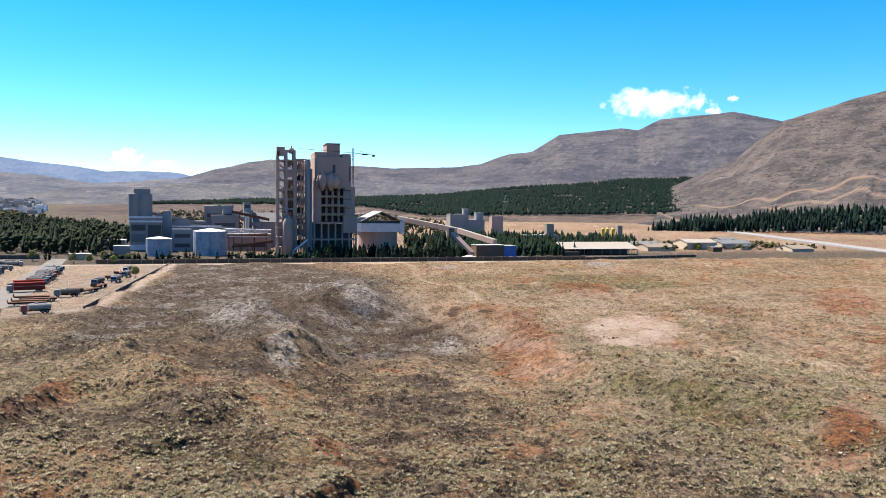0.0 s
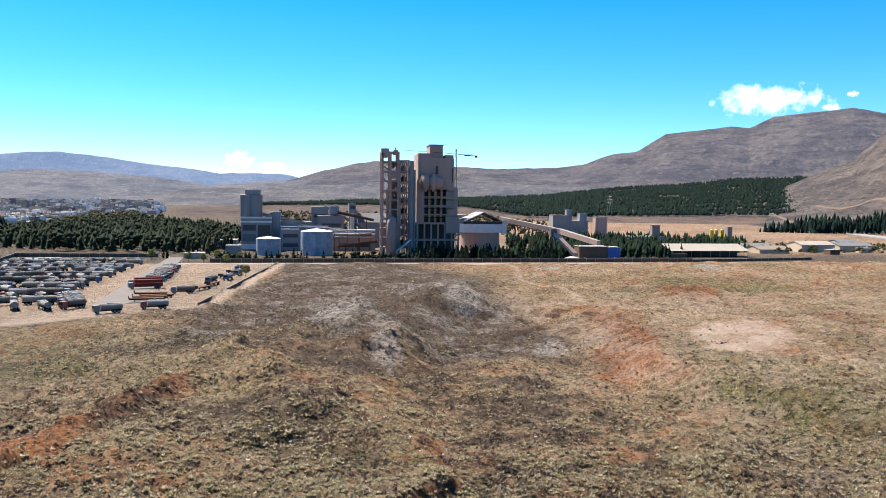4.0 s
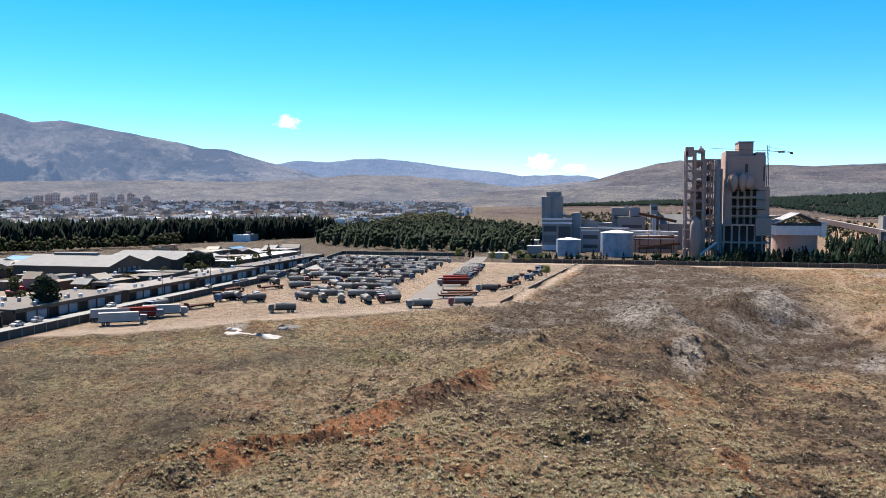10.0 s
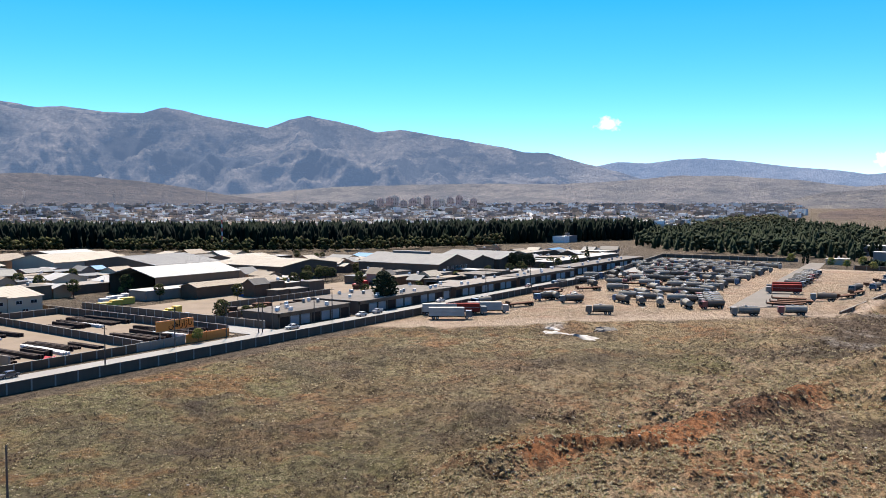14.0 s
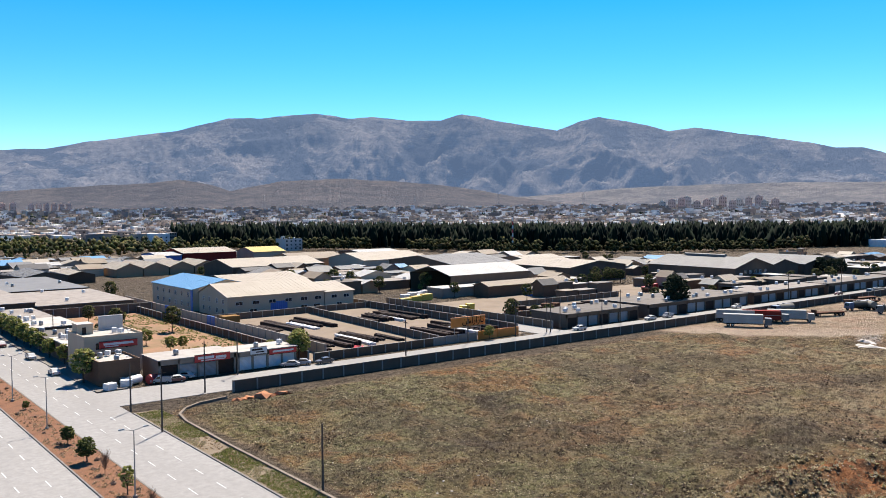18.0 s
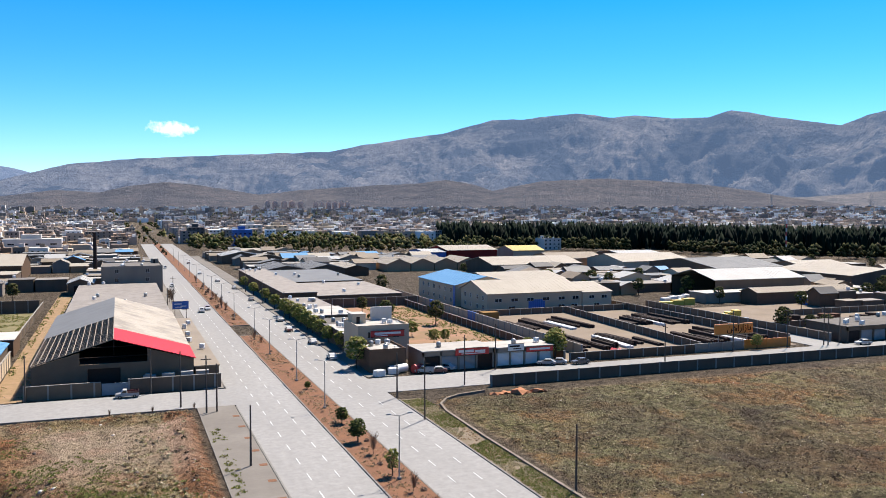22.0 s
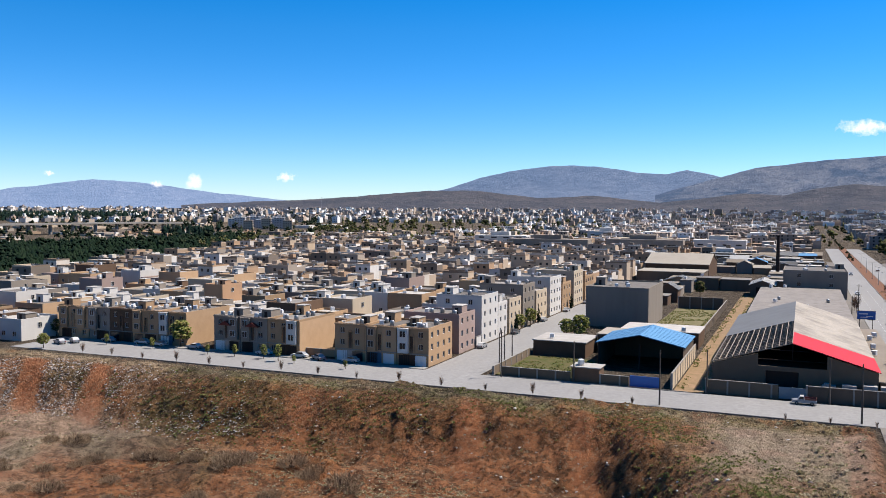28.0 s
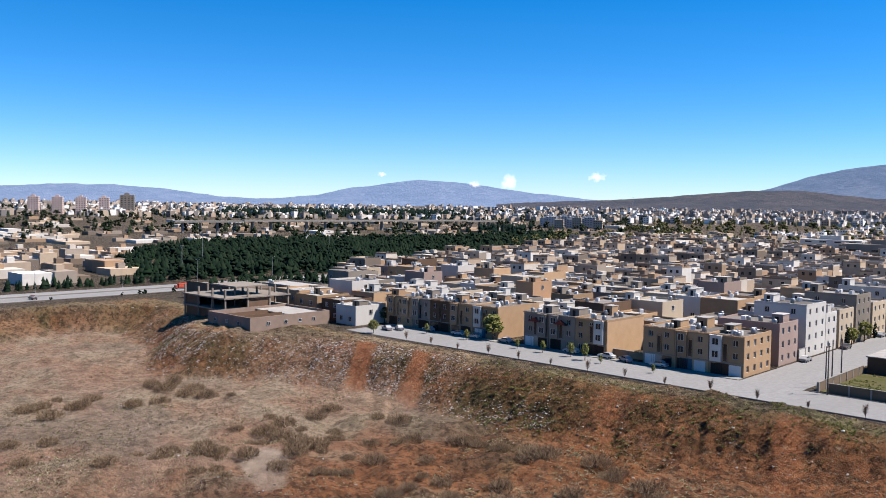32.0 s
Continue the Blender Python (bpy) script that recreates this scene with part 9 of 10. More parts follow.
fr = random.Random(12)
PINES = [pine_form(fr) for k in range(6)]
CYPRESS = [cypress_form(fr) for k in range(6)]
BUSHY = [bushy_form(fr) for k in range(5)]
BELT = [(290, 745), (420, 610), (470, 500), (560, 415), (680, 365), (800, 310), (850, 285), (960, 340), (800, 470), (640, 580), (560, 720), (420, 860), (330, 900)]
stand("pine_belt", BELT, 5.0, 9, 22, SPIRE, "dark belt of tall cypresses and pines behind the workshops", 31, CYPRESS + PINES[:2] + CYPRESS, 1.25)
stand("mixed_trees", [(300, 700), (420, 590), (462, 490), (550, 405), (670, 358), (640, 350), (530, 390), (440, 470), (390, 580), (280, 690)], 6.5, 5, 12, MIXED_FRONT, "spring green and dark trees before the pine belt", 32, BUSHY, 1.0)
stand("mixed_trees_town", [(120, 660), (260, 600), (300, 700), (150, 900), (60, 1000), (56, 700)], 14, 7, 13, MIXED, "yellow green and dark trees at the edge of town", 33, BUSHY, 1.0)
stand("works_wood", [(578, 66), (606, 100), (632, 190), (700, 262), (1010, 320), (1280, 240), (1100, 130), (900, 70), (760, 66)], 9, 8, 14, LEAF_DARK, "dark wood beside the cement works", 34, BUSHY + CYPRESS + PINES, 1.05)
stand("works_grove", [(800, 300), (1060, 330), (1330, 250), (1500, 300), (1200, 420), (900, 400)], 12, 8, 12, MIXED_DARK, "pale spring trees behind a dark wood", 35, BUSHY, 1.1)
stand("works_yard_pines", [(650, -150), (600, -170), (560, -210), (556, -240), (590, -300), (620, -330), (760, -400), (840, -330), (830, -240), (760, -170)], 8, 6, 11, NEEDLE, "dark pines among works buildings", 36, PINES, 1.1)
stand("works_fence_trees", [(515, -66), (528, -66), (530, 58), (516, 58)], 4.2, 2.5, 7, NEEDLE, "dark low trees along the works wall", 45, PINES + BUSHY[:3], 1.3)
stand("fence_shrubs", [(514.5, -236), (519, -236), (519, 60), (514.5, 60)], 5.0, 1.5, 3.2, MIXED, "brown and olive shrubs along the works wall", 46, BUSHY, 1.3)
stand("valley_trees", [(760, -190), (1000, -330), (1500, -300), (1650, 60), (1250, 120), (900, 60)], 21, 6, 11, MIXED_DARK, "scattered trees in the valley behind the works", 47, BUSHY + PINES[:2], 1.1)
stand("roadside_trees", [(590, -330), (720, -330), (740, -500), (600, -500)], 10, 2.5, 6, MIXED, "bare and olive trees beside the roadside workshops", 48, BUSHY, 1.2)
stand("works_front_pines", [(530, -70), (560, -64), (566, -160), (650, -165), (650, -240), (556, -240), (534, -160)], 5.5, 6, 10, NEEDLE, "dark pines planted before the works", 42, PINES, 1.2)
stand("median_hedge", [(31.6, 650), (36, 650), (36, 1480), (31.6, 1480)], 6.0, 1.5, 3.2, LEAF_DARK, "dark trees and hedge along the far median", 43, BUSHY, 1.1)
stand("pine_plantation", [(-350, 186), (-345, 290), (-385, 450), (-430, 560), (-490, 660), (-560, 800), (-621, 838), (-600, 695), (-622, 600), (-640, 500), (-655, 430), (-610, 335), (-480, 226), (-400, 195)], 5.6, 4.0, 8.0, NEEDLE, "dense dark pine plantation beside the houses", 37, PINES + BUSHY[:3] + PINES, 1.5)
stand("roadside_pines", [(-309, 186), (-292, 188), (-290, 230), (-300, 300), (-304, 420), (-309, 420)], 4.6, 3.4, 6.5, NEEDLE, "dark pines between the highway and the houses", 44, PINES + BUSHY[:2], 1.5)
for k, (a0, a1, r0, r1, sp) in enumerate(((9, 30, 640, 1500, 36), (30, 78, 760, 1900, 40), (-36, 8, 880, 1900, 44), (-74, -38, 900, 1900, 46))):
    ring = [(-math.sin(radians(a)) * r0, math.cos(radians(a)) * r0) for a in np.linspace(a0, a1, 9)] + [(-math.sin(radians(a)) * r1, math.cos(radians(a)) * r1) for a in np.linspace(a1, a0, 9)]
    stand("town_trees", ring, sp, 6, 12, LEAF_DARK if k % 2 else MIXED, "scattered dark and spring green trees among houses", 60 + k, BUSHY + PINES[:2], 1.2)
for q0, q1, d0, d1 in ((42, 58, 1560, 1760), (37.5, 41, 1020, 1080)):
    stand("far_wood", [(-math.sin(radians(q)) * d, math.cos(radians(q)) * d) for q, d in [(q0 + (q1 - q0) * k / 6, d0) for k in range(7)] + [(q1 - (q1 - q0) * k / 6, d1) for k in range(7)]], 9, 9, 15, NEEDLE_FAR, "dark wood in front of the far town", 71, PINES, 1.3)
stand("plantation_strip", [(-455, 560), (-430, 800), (-520, 1010), (-640, 1100), (-560, 800), (-500, 600)], 13, 5, 9, MIXED, "green and brown trees along a road", 38, BUSHY, 1.1)
stand("hedge_trees", [(-356, -250), (-347, -250), (-347, 190), (-356, 190)], 4.2, 3.5, 5.5, NEEDLE, "row of dark trees along the highway", 39, PINES, 1.5)
stand("verge_shrubs", [(-309, -150), (-306, -150), (-306, 185), (-309, 185)], 4.5, 1.2, 2.2, NEEDLE, "row of small clipped shrubs along the highway", 40, BUSHY, 1.1)


def hill_height(px, py):
    """The lower slope of the stony hill."""
    r, a = np.hypot(px, py), np.degrees(np.arctan2(-px, py))
    base = 26 * ease((r - 800) / 1700) - 3
    peak = 36 + np.tan(np.radians(np.interp(a, [p[0] for p in HILL], [p[1] for p in HILL]))) * 1900
    return base + np.clip(peak - base, 0, None) * np.clip((r - 1120) / 780, 0, 1) ** 1.15 - 1


ring = [(-math.sin(radians(q)) * 1150, math.cos(radians(q)) * 1150) for q in np.linspace(-118.6, -133, 12)] + [(-math.sin(radians(q)) * 1235, math.cos(radians(q)) * 1235) for q in np.linspace(-133, -121, 12)]
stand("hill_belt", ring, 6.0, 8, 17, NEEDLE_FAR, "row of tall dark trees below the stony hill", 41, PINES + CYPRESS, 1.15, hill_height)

# the planted slope below the eastern ridge
SLOPE = ((-128, 0.7), (-121, 1.88), (-117, 1.72), (-113.3, 1.36), (-109.6, 1.08), (-105.8, 0.66), (-99.8, 0.36), (-94.2, 0.15), (-87.5, -0.1), (-81.5, -0.4), (-76, -0.6))
SL_A, SL_E = zip(*SLOPE)
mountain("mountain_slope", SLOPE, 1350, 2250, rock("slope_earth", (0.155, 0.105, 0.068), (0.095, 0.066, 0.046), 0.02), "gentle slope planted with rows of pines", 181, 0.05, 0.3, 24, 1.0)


def slope_height(px, py):
    r, a = np.hypot(px, py), np.degrees(np.arctan2(-px, py))
    base = 26 * ease((r - 800) / 1700) - 3
    peak = 36 + np.tan(np.radians(np.interp(a, SL_A, SL_E))) * 2250
    return np.maximum(base + np.clip(peak - base, 0, None) * np.clip((r - 1350) / 900, 0, 1), land(px, py))


g = np.random.RandomState(44)
a, r = np.radians(g.uniform(-121.5, -86, 24000)), g.uniform(1480, 2250, 24000)
px, py = -np.sin(a) * r, np.cos(a) * r
rows_of = np.abs(((r + 90 * wave(px, py, 260, 3)) / 52) % 1 - 0.5) < 0.37
az_here = np.degrees(-a)
lowest = np.interp(az_here, (79, 88, 99, 104, 112, 122), (2150, 1980, 1760, 1480, 1480, 1480))
keep = rows_of & (fbm(px, py, 120, 3, 6) > 0.3) & (r > lowest) & (r < 2250 - 160 * fbm(px, py, 90, 3, 16))
px, py = px[keep], py[keep]
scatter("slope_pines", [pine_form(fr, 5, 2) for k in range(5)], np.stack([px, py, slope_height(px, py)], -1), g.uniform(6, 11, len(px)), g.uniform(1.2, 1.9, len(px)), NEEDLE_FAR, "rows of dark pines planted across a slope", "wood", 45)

# ---------------------------------------------------------------- scrub, tufts and stones on the open land
SHOOTS = palette("brown_shoots", [(0.32, 0.225, 0.14), (0.25, 0.175, 0.11), (0.38, 0.28, 0.18), (0.19, 0.135, 0.085)], 0.95, 0.05, thin=0.45)
SCRUB_LEAF = palette("grey_scrub", [(0.085, 0.063, 0.047), (0.13, 0.098, 0.072), (0.055, 0.039, 0.029), (0.19, 0.152, 0.11), (0.07, 0.053, 0.040)], 0.95, 0.0, thin=0.45)
GREEN_TUFT = palette("green_tufts", [(0.12, 0.14, 0.040), (0.16, 0.165, 0.055), (0.085, 0.10, 0.030), (0.20, 0.165, 0.075)], 0.95, 0.0, thin=0.45)
STRAW_TUFT = palette("pale_dry_plants", [(0.34, 0.285, 0.185), (0.24, 0.195, 0.12), (0.46, 0.39, 0.265), (0.22, 0.18, 0.11), (0.24, 0.22, 0.105), (0.37, 0.31, 0.20)], 0.95, 0.0, thin=0.45)
LITTER = palette("tipped_rubbish", [(0.40, 0.365, 0.33), (0.22, 0.165, 0.125), (0.37, 0.34, 0.31), (0.17, 0.115, 0.075), (0.32, 0.25, 0.20), (0.10, 0.08, 0.07)], 0.9, 0.05)

TIP_PALE = palette("pale_tip", [(0.40, 0.36, 0.32), (0.29, 0.235, 0.19), (0.34, 0.295, 0.25), (0.23, 0.17, 0.13), (0.46, 0.43, 0.40), (0.18, 0.125, 0.09)], 0.9, 0.05)

def tuft_form(r, blades=11):
    """A ragged low cushion of splayed blades and twigs."""
    v, f = [], []
    for k in range(blades):
        a, lean = r.uniform(0, 6.283), r.uniform(0.1, 0.85)
        q, w, up = r.uniform(0, 0.35), r.uniform(0.10, 0.24), r.uniform(0.4, 1.0)
        x, y = q * math.cos(a), q * math.sin(a)
        t = a + r.uniform(0.9, 2.2)
        v += [(x - w * math.cos(t), y - w * math.sin(t), -0.1), (x + w * math.cos(t), y + w * math.sin(t), -0.1), (x + lean * 0.7 * math.cos(a), y + lean * 0.7 * math.sin(a), up * (1.05 - 0.6 * lean))]
        f.append((3 * k, 3 * k + 1, 3 * k + 2))
    return np.array(v), f


def fuzz_form(r, blades=17):
    """A low rounded cushion of many short twigs and leaves."""
    v, f = [], []
    for k in range(blades):
        a, e = r.uniform(0, 6.283), math.asin(r.uniform(0.02, 0.98))
        n = Vector((math.cos(a) * math.cos(e) * 0.5, math.sin(a) * math.cos(e) * 0.5, math.sin(e) * 0.75))
        side = Vector((-math.sin(a), math.cos(a), r.uniform(-0.5, 0.5))).normalized() * r.uniform(0.12, 0.24)
        foot = n * r.uniform(0.35, 0.7) - Vector((0, 0, 0.1))
        tip = n * r.uniform(0.95, 1.35) + Vector((r.uniform(-0.1, 0.1), r.uniform(-0.1, 0.1), 0))
        v += [tuple(foot - side), tuple(foot + side), tuple(tip)]
        f.append((3 * k, 3 * k + 1, 3 * k + 2))
    return np.array(v), f


def stone_form(r):
    s = Shape().box(-0.5, 0.5, -0.4, 0.4, -0.2, 0.35)
    return np.array([(x + r.uniform(-0.2, 0.2), y + r.uniform(-0.2, 0.2), z + r.uniform(-0.12, 0.12)) for x, y, z in s.v]), s.f


TUFTS, STONES, CUSHIONS = [tuft_form(fr) for k in range(8)], [stone_form(fr) for k in range(5)], [fuzz_form(fr) for k in range(10)]


def field_points(n, seed, a0=-135, a1=74, r0=88, r1=470):
    g = np.random.RandomState(seed)
    a = np.radians(g.uniform(a0, a1, n))
    r = 1 / (1 / r0 + g.uniform(0, 1, n) * (1 / r1 - 1 / r0))
    return -np.sin(a) * r, np.cos(a) * r, r, g


def sow(name, n, seed, mask, lo, hi, mat, label, forms, high=0.65, category="scrub", **span):
    x, y, r, g = field_points(n, seed, **span)
    keep = (wild(x, y) > 0.6) & (g.uniform(0, 1, n) < mask(x, y))
    x, y = x[keep], y[keep]
    size = (lo + (hi - lo) * g.uniform(0, 1, len(x)) ** 1.7) * (0.6 + 0.8 * fbm(x, y, 11, 2, seed)) * (1 - 0.45 * ease((y - 45) / 30) * (x > 10))
    return scatter(name, forms, np.stack([x, y, land(x, y) - 0.03], -1), size * high, np.full(len(x), 1 / high), mat, label, category, seed)


def lush(x, y):
    """How thickly low plants grow."""
    k = earth_masks(x, y)
    c = lambda key: np.clip(k[key], 0, 1)
    plain = ease((y - 45) / 30) * ease((x - 54) / 4)
    return (0.45 + 0.55 * ease((fbm(x, y, 9, 3, 71) - 0.4) / 0.2)) * (1 - 0.35 * plain) * (1 - 0.95 * c("pale")) * (1 - 0.8 * c("red")) * (1 - 0.8 * c("ash")) * (1 - c("bare_red"))


bank = lambda x, y: 4 * pit_share(x, y) * (1 - pit_share(x, y)) * (x < 12)
not_dark = lambda x, y: 1 - 0.8 * np.clip(earth_masks(x, y)["scrub"], 0, 1)
sow("dry_grass", 120000, 201, lambda x, y: lush(x, y) * (x > 0), 0.4, 1.0, TUFT_MAT, "dry brown and straw-coloured grass tufts", TUFTS, 0.45)
sow("straw_cushions", 230000, 211, lambda x, y: 0.95 * lush(x, y) * (x > 0) * (1 - 0.45 * ease((y - 45) / 30)) * not_dark(x, y), 0.35, 1.25, STRAW_TUFT, "pale dry cushion plants on the field", CUSHIONS, 0.55)
sow("dark_scrub", 150000, 202, lambda x, y: np.clip(1.1 * np.clip(earth_masks(x, y)["scrub"], 0, 1) * ease((fbm(x, y, 5, 3, 99) - 0.36) / 0.15) + 0.04, 0, 1) * (x > 0), 0.35, 1.25, SCRUB_LEAF, "dark grey brown low scrub", CUSHIONS, 0.55)
crest = lambda x, y: ridge_line(x, y, ((-70, 150), (-30, 148), (-17, 139), (-8, 126), (0, 112), (5, 96)), 5)
sow("crest_weeds", 60000, 213, lambda x, y: np.clip(1.2 * crest(x, y), 0, 1) * ease((fbm(x, y, 6, 3, 171) - 0.36) / 0.15), 0.25, 0.8, GREEN_TUFT, "fresh green weeds along the edge of the clay pit", CUSHIONS + TUFTS, 0.5, a0=-10, a1=30)
sow("rim_grass", 60000, 214, lambda x, y: ease(1 - np.abs(y - np.interp(x, RIM_X, RIM_Y) - 3) / 6) * (x < 14) * (y > 90) * 0.9, 0.25, 0.7, STRAW_TUFT, "straw and green grass along the pit rim", TUFTS + CUSHIONS, 0.5, a0=-10, a1=74)
sow("pit_scrub", 80000, 204, lambda x, y: 0.85 * lush(x, y) * (x < 12) * (1 - 0.8 * bank(x, y) * ease((x + 100) / 20)), 0.3, 0.85, TUFT_MAT, "dry tufts on the floor of the clay pit", TUFTS + CUSHIONS, 0.5, a0=-10, a1=74)
sow("slope_weeds", 170000, 205, lambda x, y: bank(x, y) * np.clip(earth_masks(x, y)["green"] * 0.9, 0, 0.9) * np.interp(x, (-75, -45), (1.0, 0.18)) * (1 - earth_masks(x, y)["bare_red"]), 0.3, 0.95, GREEN_TUFT, "dark green weeds on the clay bank", TUFTS + CUSHIONS[:5], 0.45, a0=-10, a1=74)
sow("slope_clods", 120000, 212, lambda x, y: 0.75 * bank(x, y) * (1 - 0.9 * earth_masks(x, y)["bare_red"]) * ease((fbm(x, y, 9, 3, 131) - 0.35) / 0.2), 0.12, 0.5, TUFT_MAT, "red clods of earth and dry roots on the clay bank", CUSHIONS, 0.6, a0=-10, a1=74)
tip = lambda x, y: np.clip(0.3 + ease((fbm(x, y, 20, 3, 119) - 0.48) / 0.1) + 1.6 * bump_at(x, y, -168, 138, 30, 10, -8) - 0.6 * bump_at(x, y, -108, 136, 22, 8, -4), 0, 1)
sow("bank_rubbish", 150000, 206, lambda x, y: np.clip(1.3 * bank(x, y) * tip(x, y), 0, 1) * np.interp(x, (-132, -112), (1.0, 0.08)) * (1 - earth_masks(x, y)["bare_red"]), 0.12, 0.5, LITTER, "tipped rubble and pale rubbish on the clay bank", STONES, 0.8, "rubbish", a0=-10, a1=74)
sow("tip_rubble", 130000, 216, lambda x, y: np.clip(1.8 * bank(x, y), 0, 1) * np.clip(0.15 + 1.5 * bump_at(x, y, -170, 138, 22, 14, -8) + ease((fbm(x, y, 12, 3, 119) - 0.5) / 0.1), 0, 1) * np.interp(x, (-134, -122), (1.0, 0.25)) * (1 - earth_masks(x, y)["bare_red"]), 0.10, 0.34, TIP_PALE, "dense pale tipped rubble on the clay bank", STONES, 0.7, "rubble", a0=36, a1=66, r0=165, r1=285)
sow("field_stones", 6000, 207, lambda x, y: 0.5 + 0 * x, 0.15, 0.5, LITTER, "scattered pale stones and rubbish", STONES, 0.9, "stones")


def feathery(name, label, h, spread, mat, seed, count=430):
    """A leafless bush of many thin arching shoots."""
    r = random.Random(seed)
    th = thing(name, 0, 0, 0, 0, label, "bush", "pit bushes")
    st, sh = Shape(), Shape()
    for k in range(9):
        a, e = r.uniform(0, 6.28), spread * r.uniform(0.15, 0.4)
        st.tube((0.1 * math.cos(a), 0.1 * math.sin(a), -0.2), (e * math.cos(a), e * math.sin(a), h * 0.5), 0.035, 0.015, 4)
    part("stem", st, BARK, th)
    for k in range(count):
        a, q = r.uniform(0, 6.28), spread * math.sqrt(r.random())
        x, y, z = q * 0.75 * math.cos(a), q * 0.75 * math.sin(a), h * r.uniform(0.02, 0.6) * (1.15 - 0.6 * q / spread)
        sh.tube((x, y, z), (x + r.uniform(-0.2, 0.3) * spread * math.cos(a + r.uniform(-1, 1)), y + r.uniform(-0.2, 0.3) * spread * math.sin(a + r.uniform(-1, 1)), z + h * r.uniform(0.08, 0.3)), 0.028, 0.008, 3, caps=False)
    part("foliage", sh, mat, th)
    return th


def strips(name, boxes, n, seed, lo, hi, mat, label):
    """Weeds on plots and verges, each box (x0, x1, y0, y1, ground)."""
    g = np.random.RandomState(seed)
    area = np.array([(b[1] - b[0]) * (b[3] - b[2]) for b in boxes])
    pick = g.choice(len(boxes), n, p=area / area.sum())
    b = np.array(boxes)[pick]
    x, y = b[:, 0] + g.uniform(0, 1, n) * (b[:, 1] - b[:, 0]), b[:, 2] + g.uniform(0, 1, n) * (b[:, 3] - b[:, 2])
    keep = fbm(x, y, 5, 2, seed) > 0.45
    x, y, z = x[keep], y[keep], b[keep, 4]
    size = g.uniform(lo, hi, len(x))
    scatter(name, TUFTS, np.stack([x, y, z], -1), size * 0.6, np.full(len(x), 1 / 0.6), mat, label, "weeds", seed)


strips("plot_weeds", [(-60.4, -44.2, 173.5, 198.8, 0.1), (-22.8, -21.2, 174, 370, 0.04), (-18.6, -17.3, 174, 370, 0.04), (-41.4, -25.8, 254, 316, 0.06), (80, 97, 200, 290, 0.05), (13, 15, 70, 150, 0.12)], 5200, 501, 0.25, 0.8, GREEN_TUFT, "green weeds on walled plots and along an alley")
strips("verge_weeds", [(48.7, 52.5, 60, 149, 0.12), (31.3, 36.2, 60, 239, 0.17), (31.3, 36.2, 263, 420, 0.17), (53, 60, 140, 150, 0.0), (-150, 12, 150, 156, 0.0)], 6500, 502, 0.2, 0.6, SHOOTS, "dry brown weeds along verge and median")
strips("verge_grass", [(48.7, 53.0, 60, 149, 0.12)], 5200, 504, 0.2, 0.65, GREEN_TUFT, "green weeds crowding the verge along the low wall")
strips("verge_straw", [(48.7, 53.0, 60, 149, 0.12)], 3600, 505, 0.2, 0.6, STRAW_TUFT, "dry straw along the low wall")
strips("alley_stones", [(-22.6, -17.4, 174, 372, 0.02), (67, 97, 182, 294, 0.03)], 500, 503, 0.15, 0.5, LITTER, "pale stones and rubble on bare dirt")
sow("floor_straw", 70000, 215, lambda x, y: 0.5 * ease(pit_share(x, y)) * (x < 12) * (1 - bank(x, y)) * ease((fbm(x, y, 12, 3, 221) - 0.4) / 0.15), 0.3, 0.9, STRAW_TUFT, "dry straw plants on the floor of the clay pit", CUSHIONS, 0.5, a0=-10, a1=74)
SHRUB = feathery("scrub_bush", "feathery brown grey scrub bush in the clay pit", 1.4, 1.7, SHOOTS, 17)
bx = random.Random(3)
spots = []
while len(spots) < 130:
    x, y = bx.uniform(-215, -55), bx.uniform(48, 122)
    if pit_share(np.array(x), np.array(y)) > 0.97 and wave(x, y, 26, 5) > 0.5 and math.hypot(x, y) > 95:
        spots.append((x, y, bx.uniform(0.8, 2.1)))
plant(SHRUB, spots)
REED = feathery("reddish_bush", "reddish brown leafless thicket in the hollow", 2.6, 3.4, TWIG, 18, 420)
tagged(REED, group="hollow thickets")
plant(REED, [(258, -62, 1.2), (264, -66, 1.0), (252, -57, 0.9), (272, -72, 1.0), (282, -80, 1.1), (290, -84, 0.9), (246, -66, 0.7), (268, -88, 0.8)])

# ---------------------------------------------------------------- town in the distance
CITY = palette("town_walls", [(0.566, 0.507, 0.443), (0.354, 0.286, 0.224), (0.740, 0.732, 0.684), (0.212, 0.177, 0.144), (0.425, 0.334, 0.250), (0.708, 0.684, 0.649), (0.177, 0.162, 0.153), (0.389, 0.287, 0.212), (0.260, 0.236, 0.212)], 0.9, 0.12, 0.4)
ROWS = palette("row_house_walls", [(0.27, 0.19, 0.125), (0.36, 0.28, 0.205), (0.16, 0.118, 0.086), (0.46, 0.41, 0.35), (0.33, 0.215, 0.13), (0.155, 0.125, 0.10), (0.27, 0.225, 0.18), (0.55, 0.515, 0.465), (0.42, 0.325, 0.23)], 0.9, 0.1, 0.4)
g = np.random.RandomState(9)
GREENS = [BELT, [(578, 66), (606, 100), (632, 190), (700, 262), (1010, 320), (1280, 240), (1100, 130), (900, 70), (760, 66)], [(-350, 186), (-334, 290), (-460, 560), (-490, 640), (-560, 640), (-655, 475), (-610, 335), (-480, 226)]]


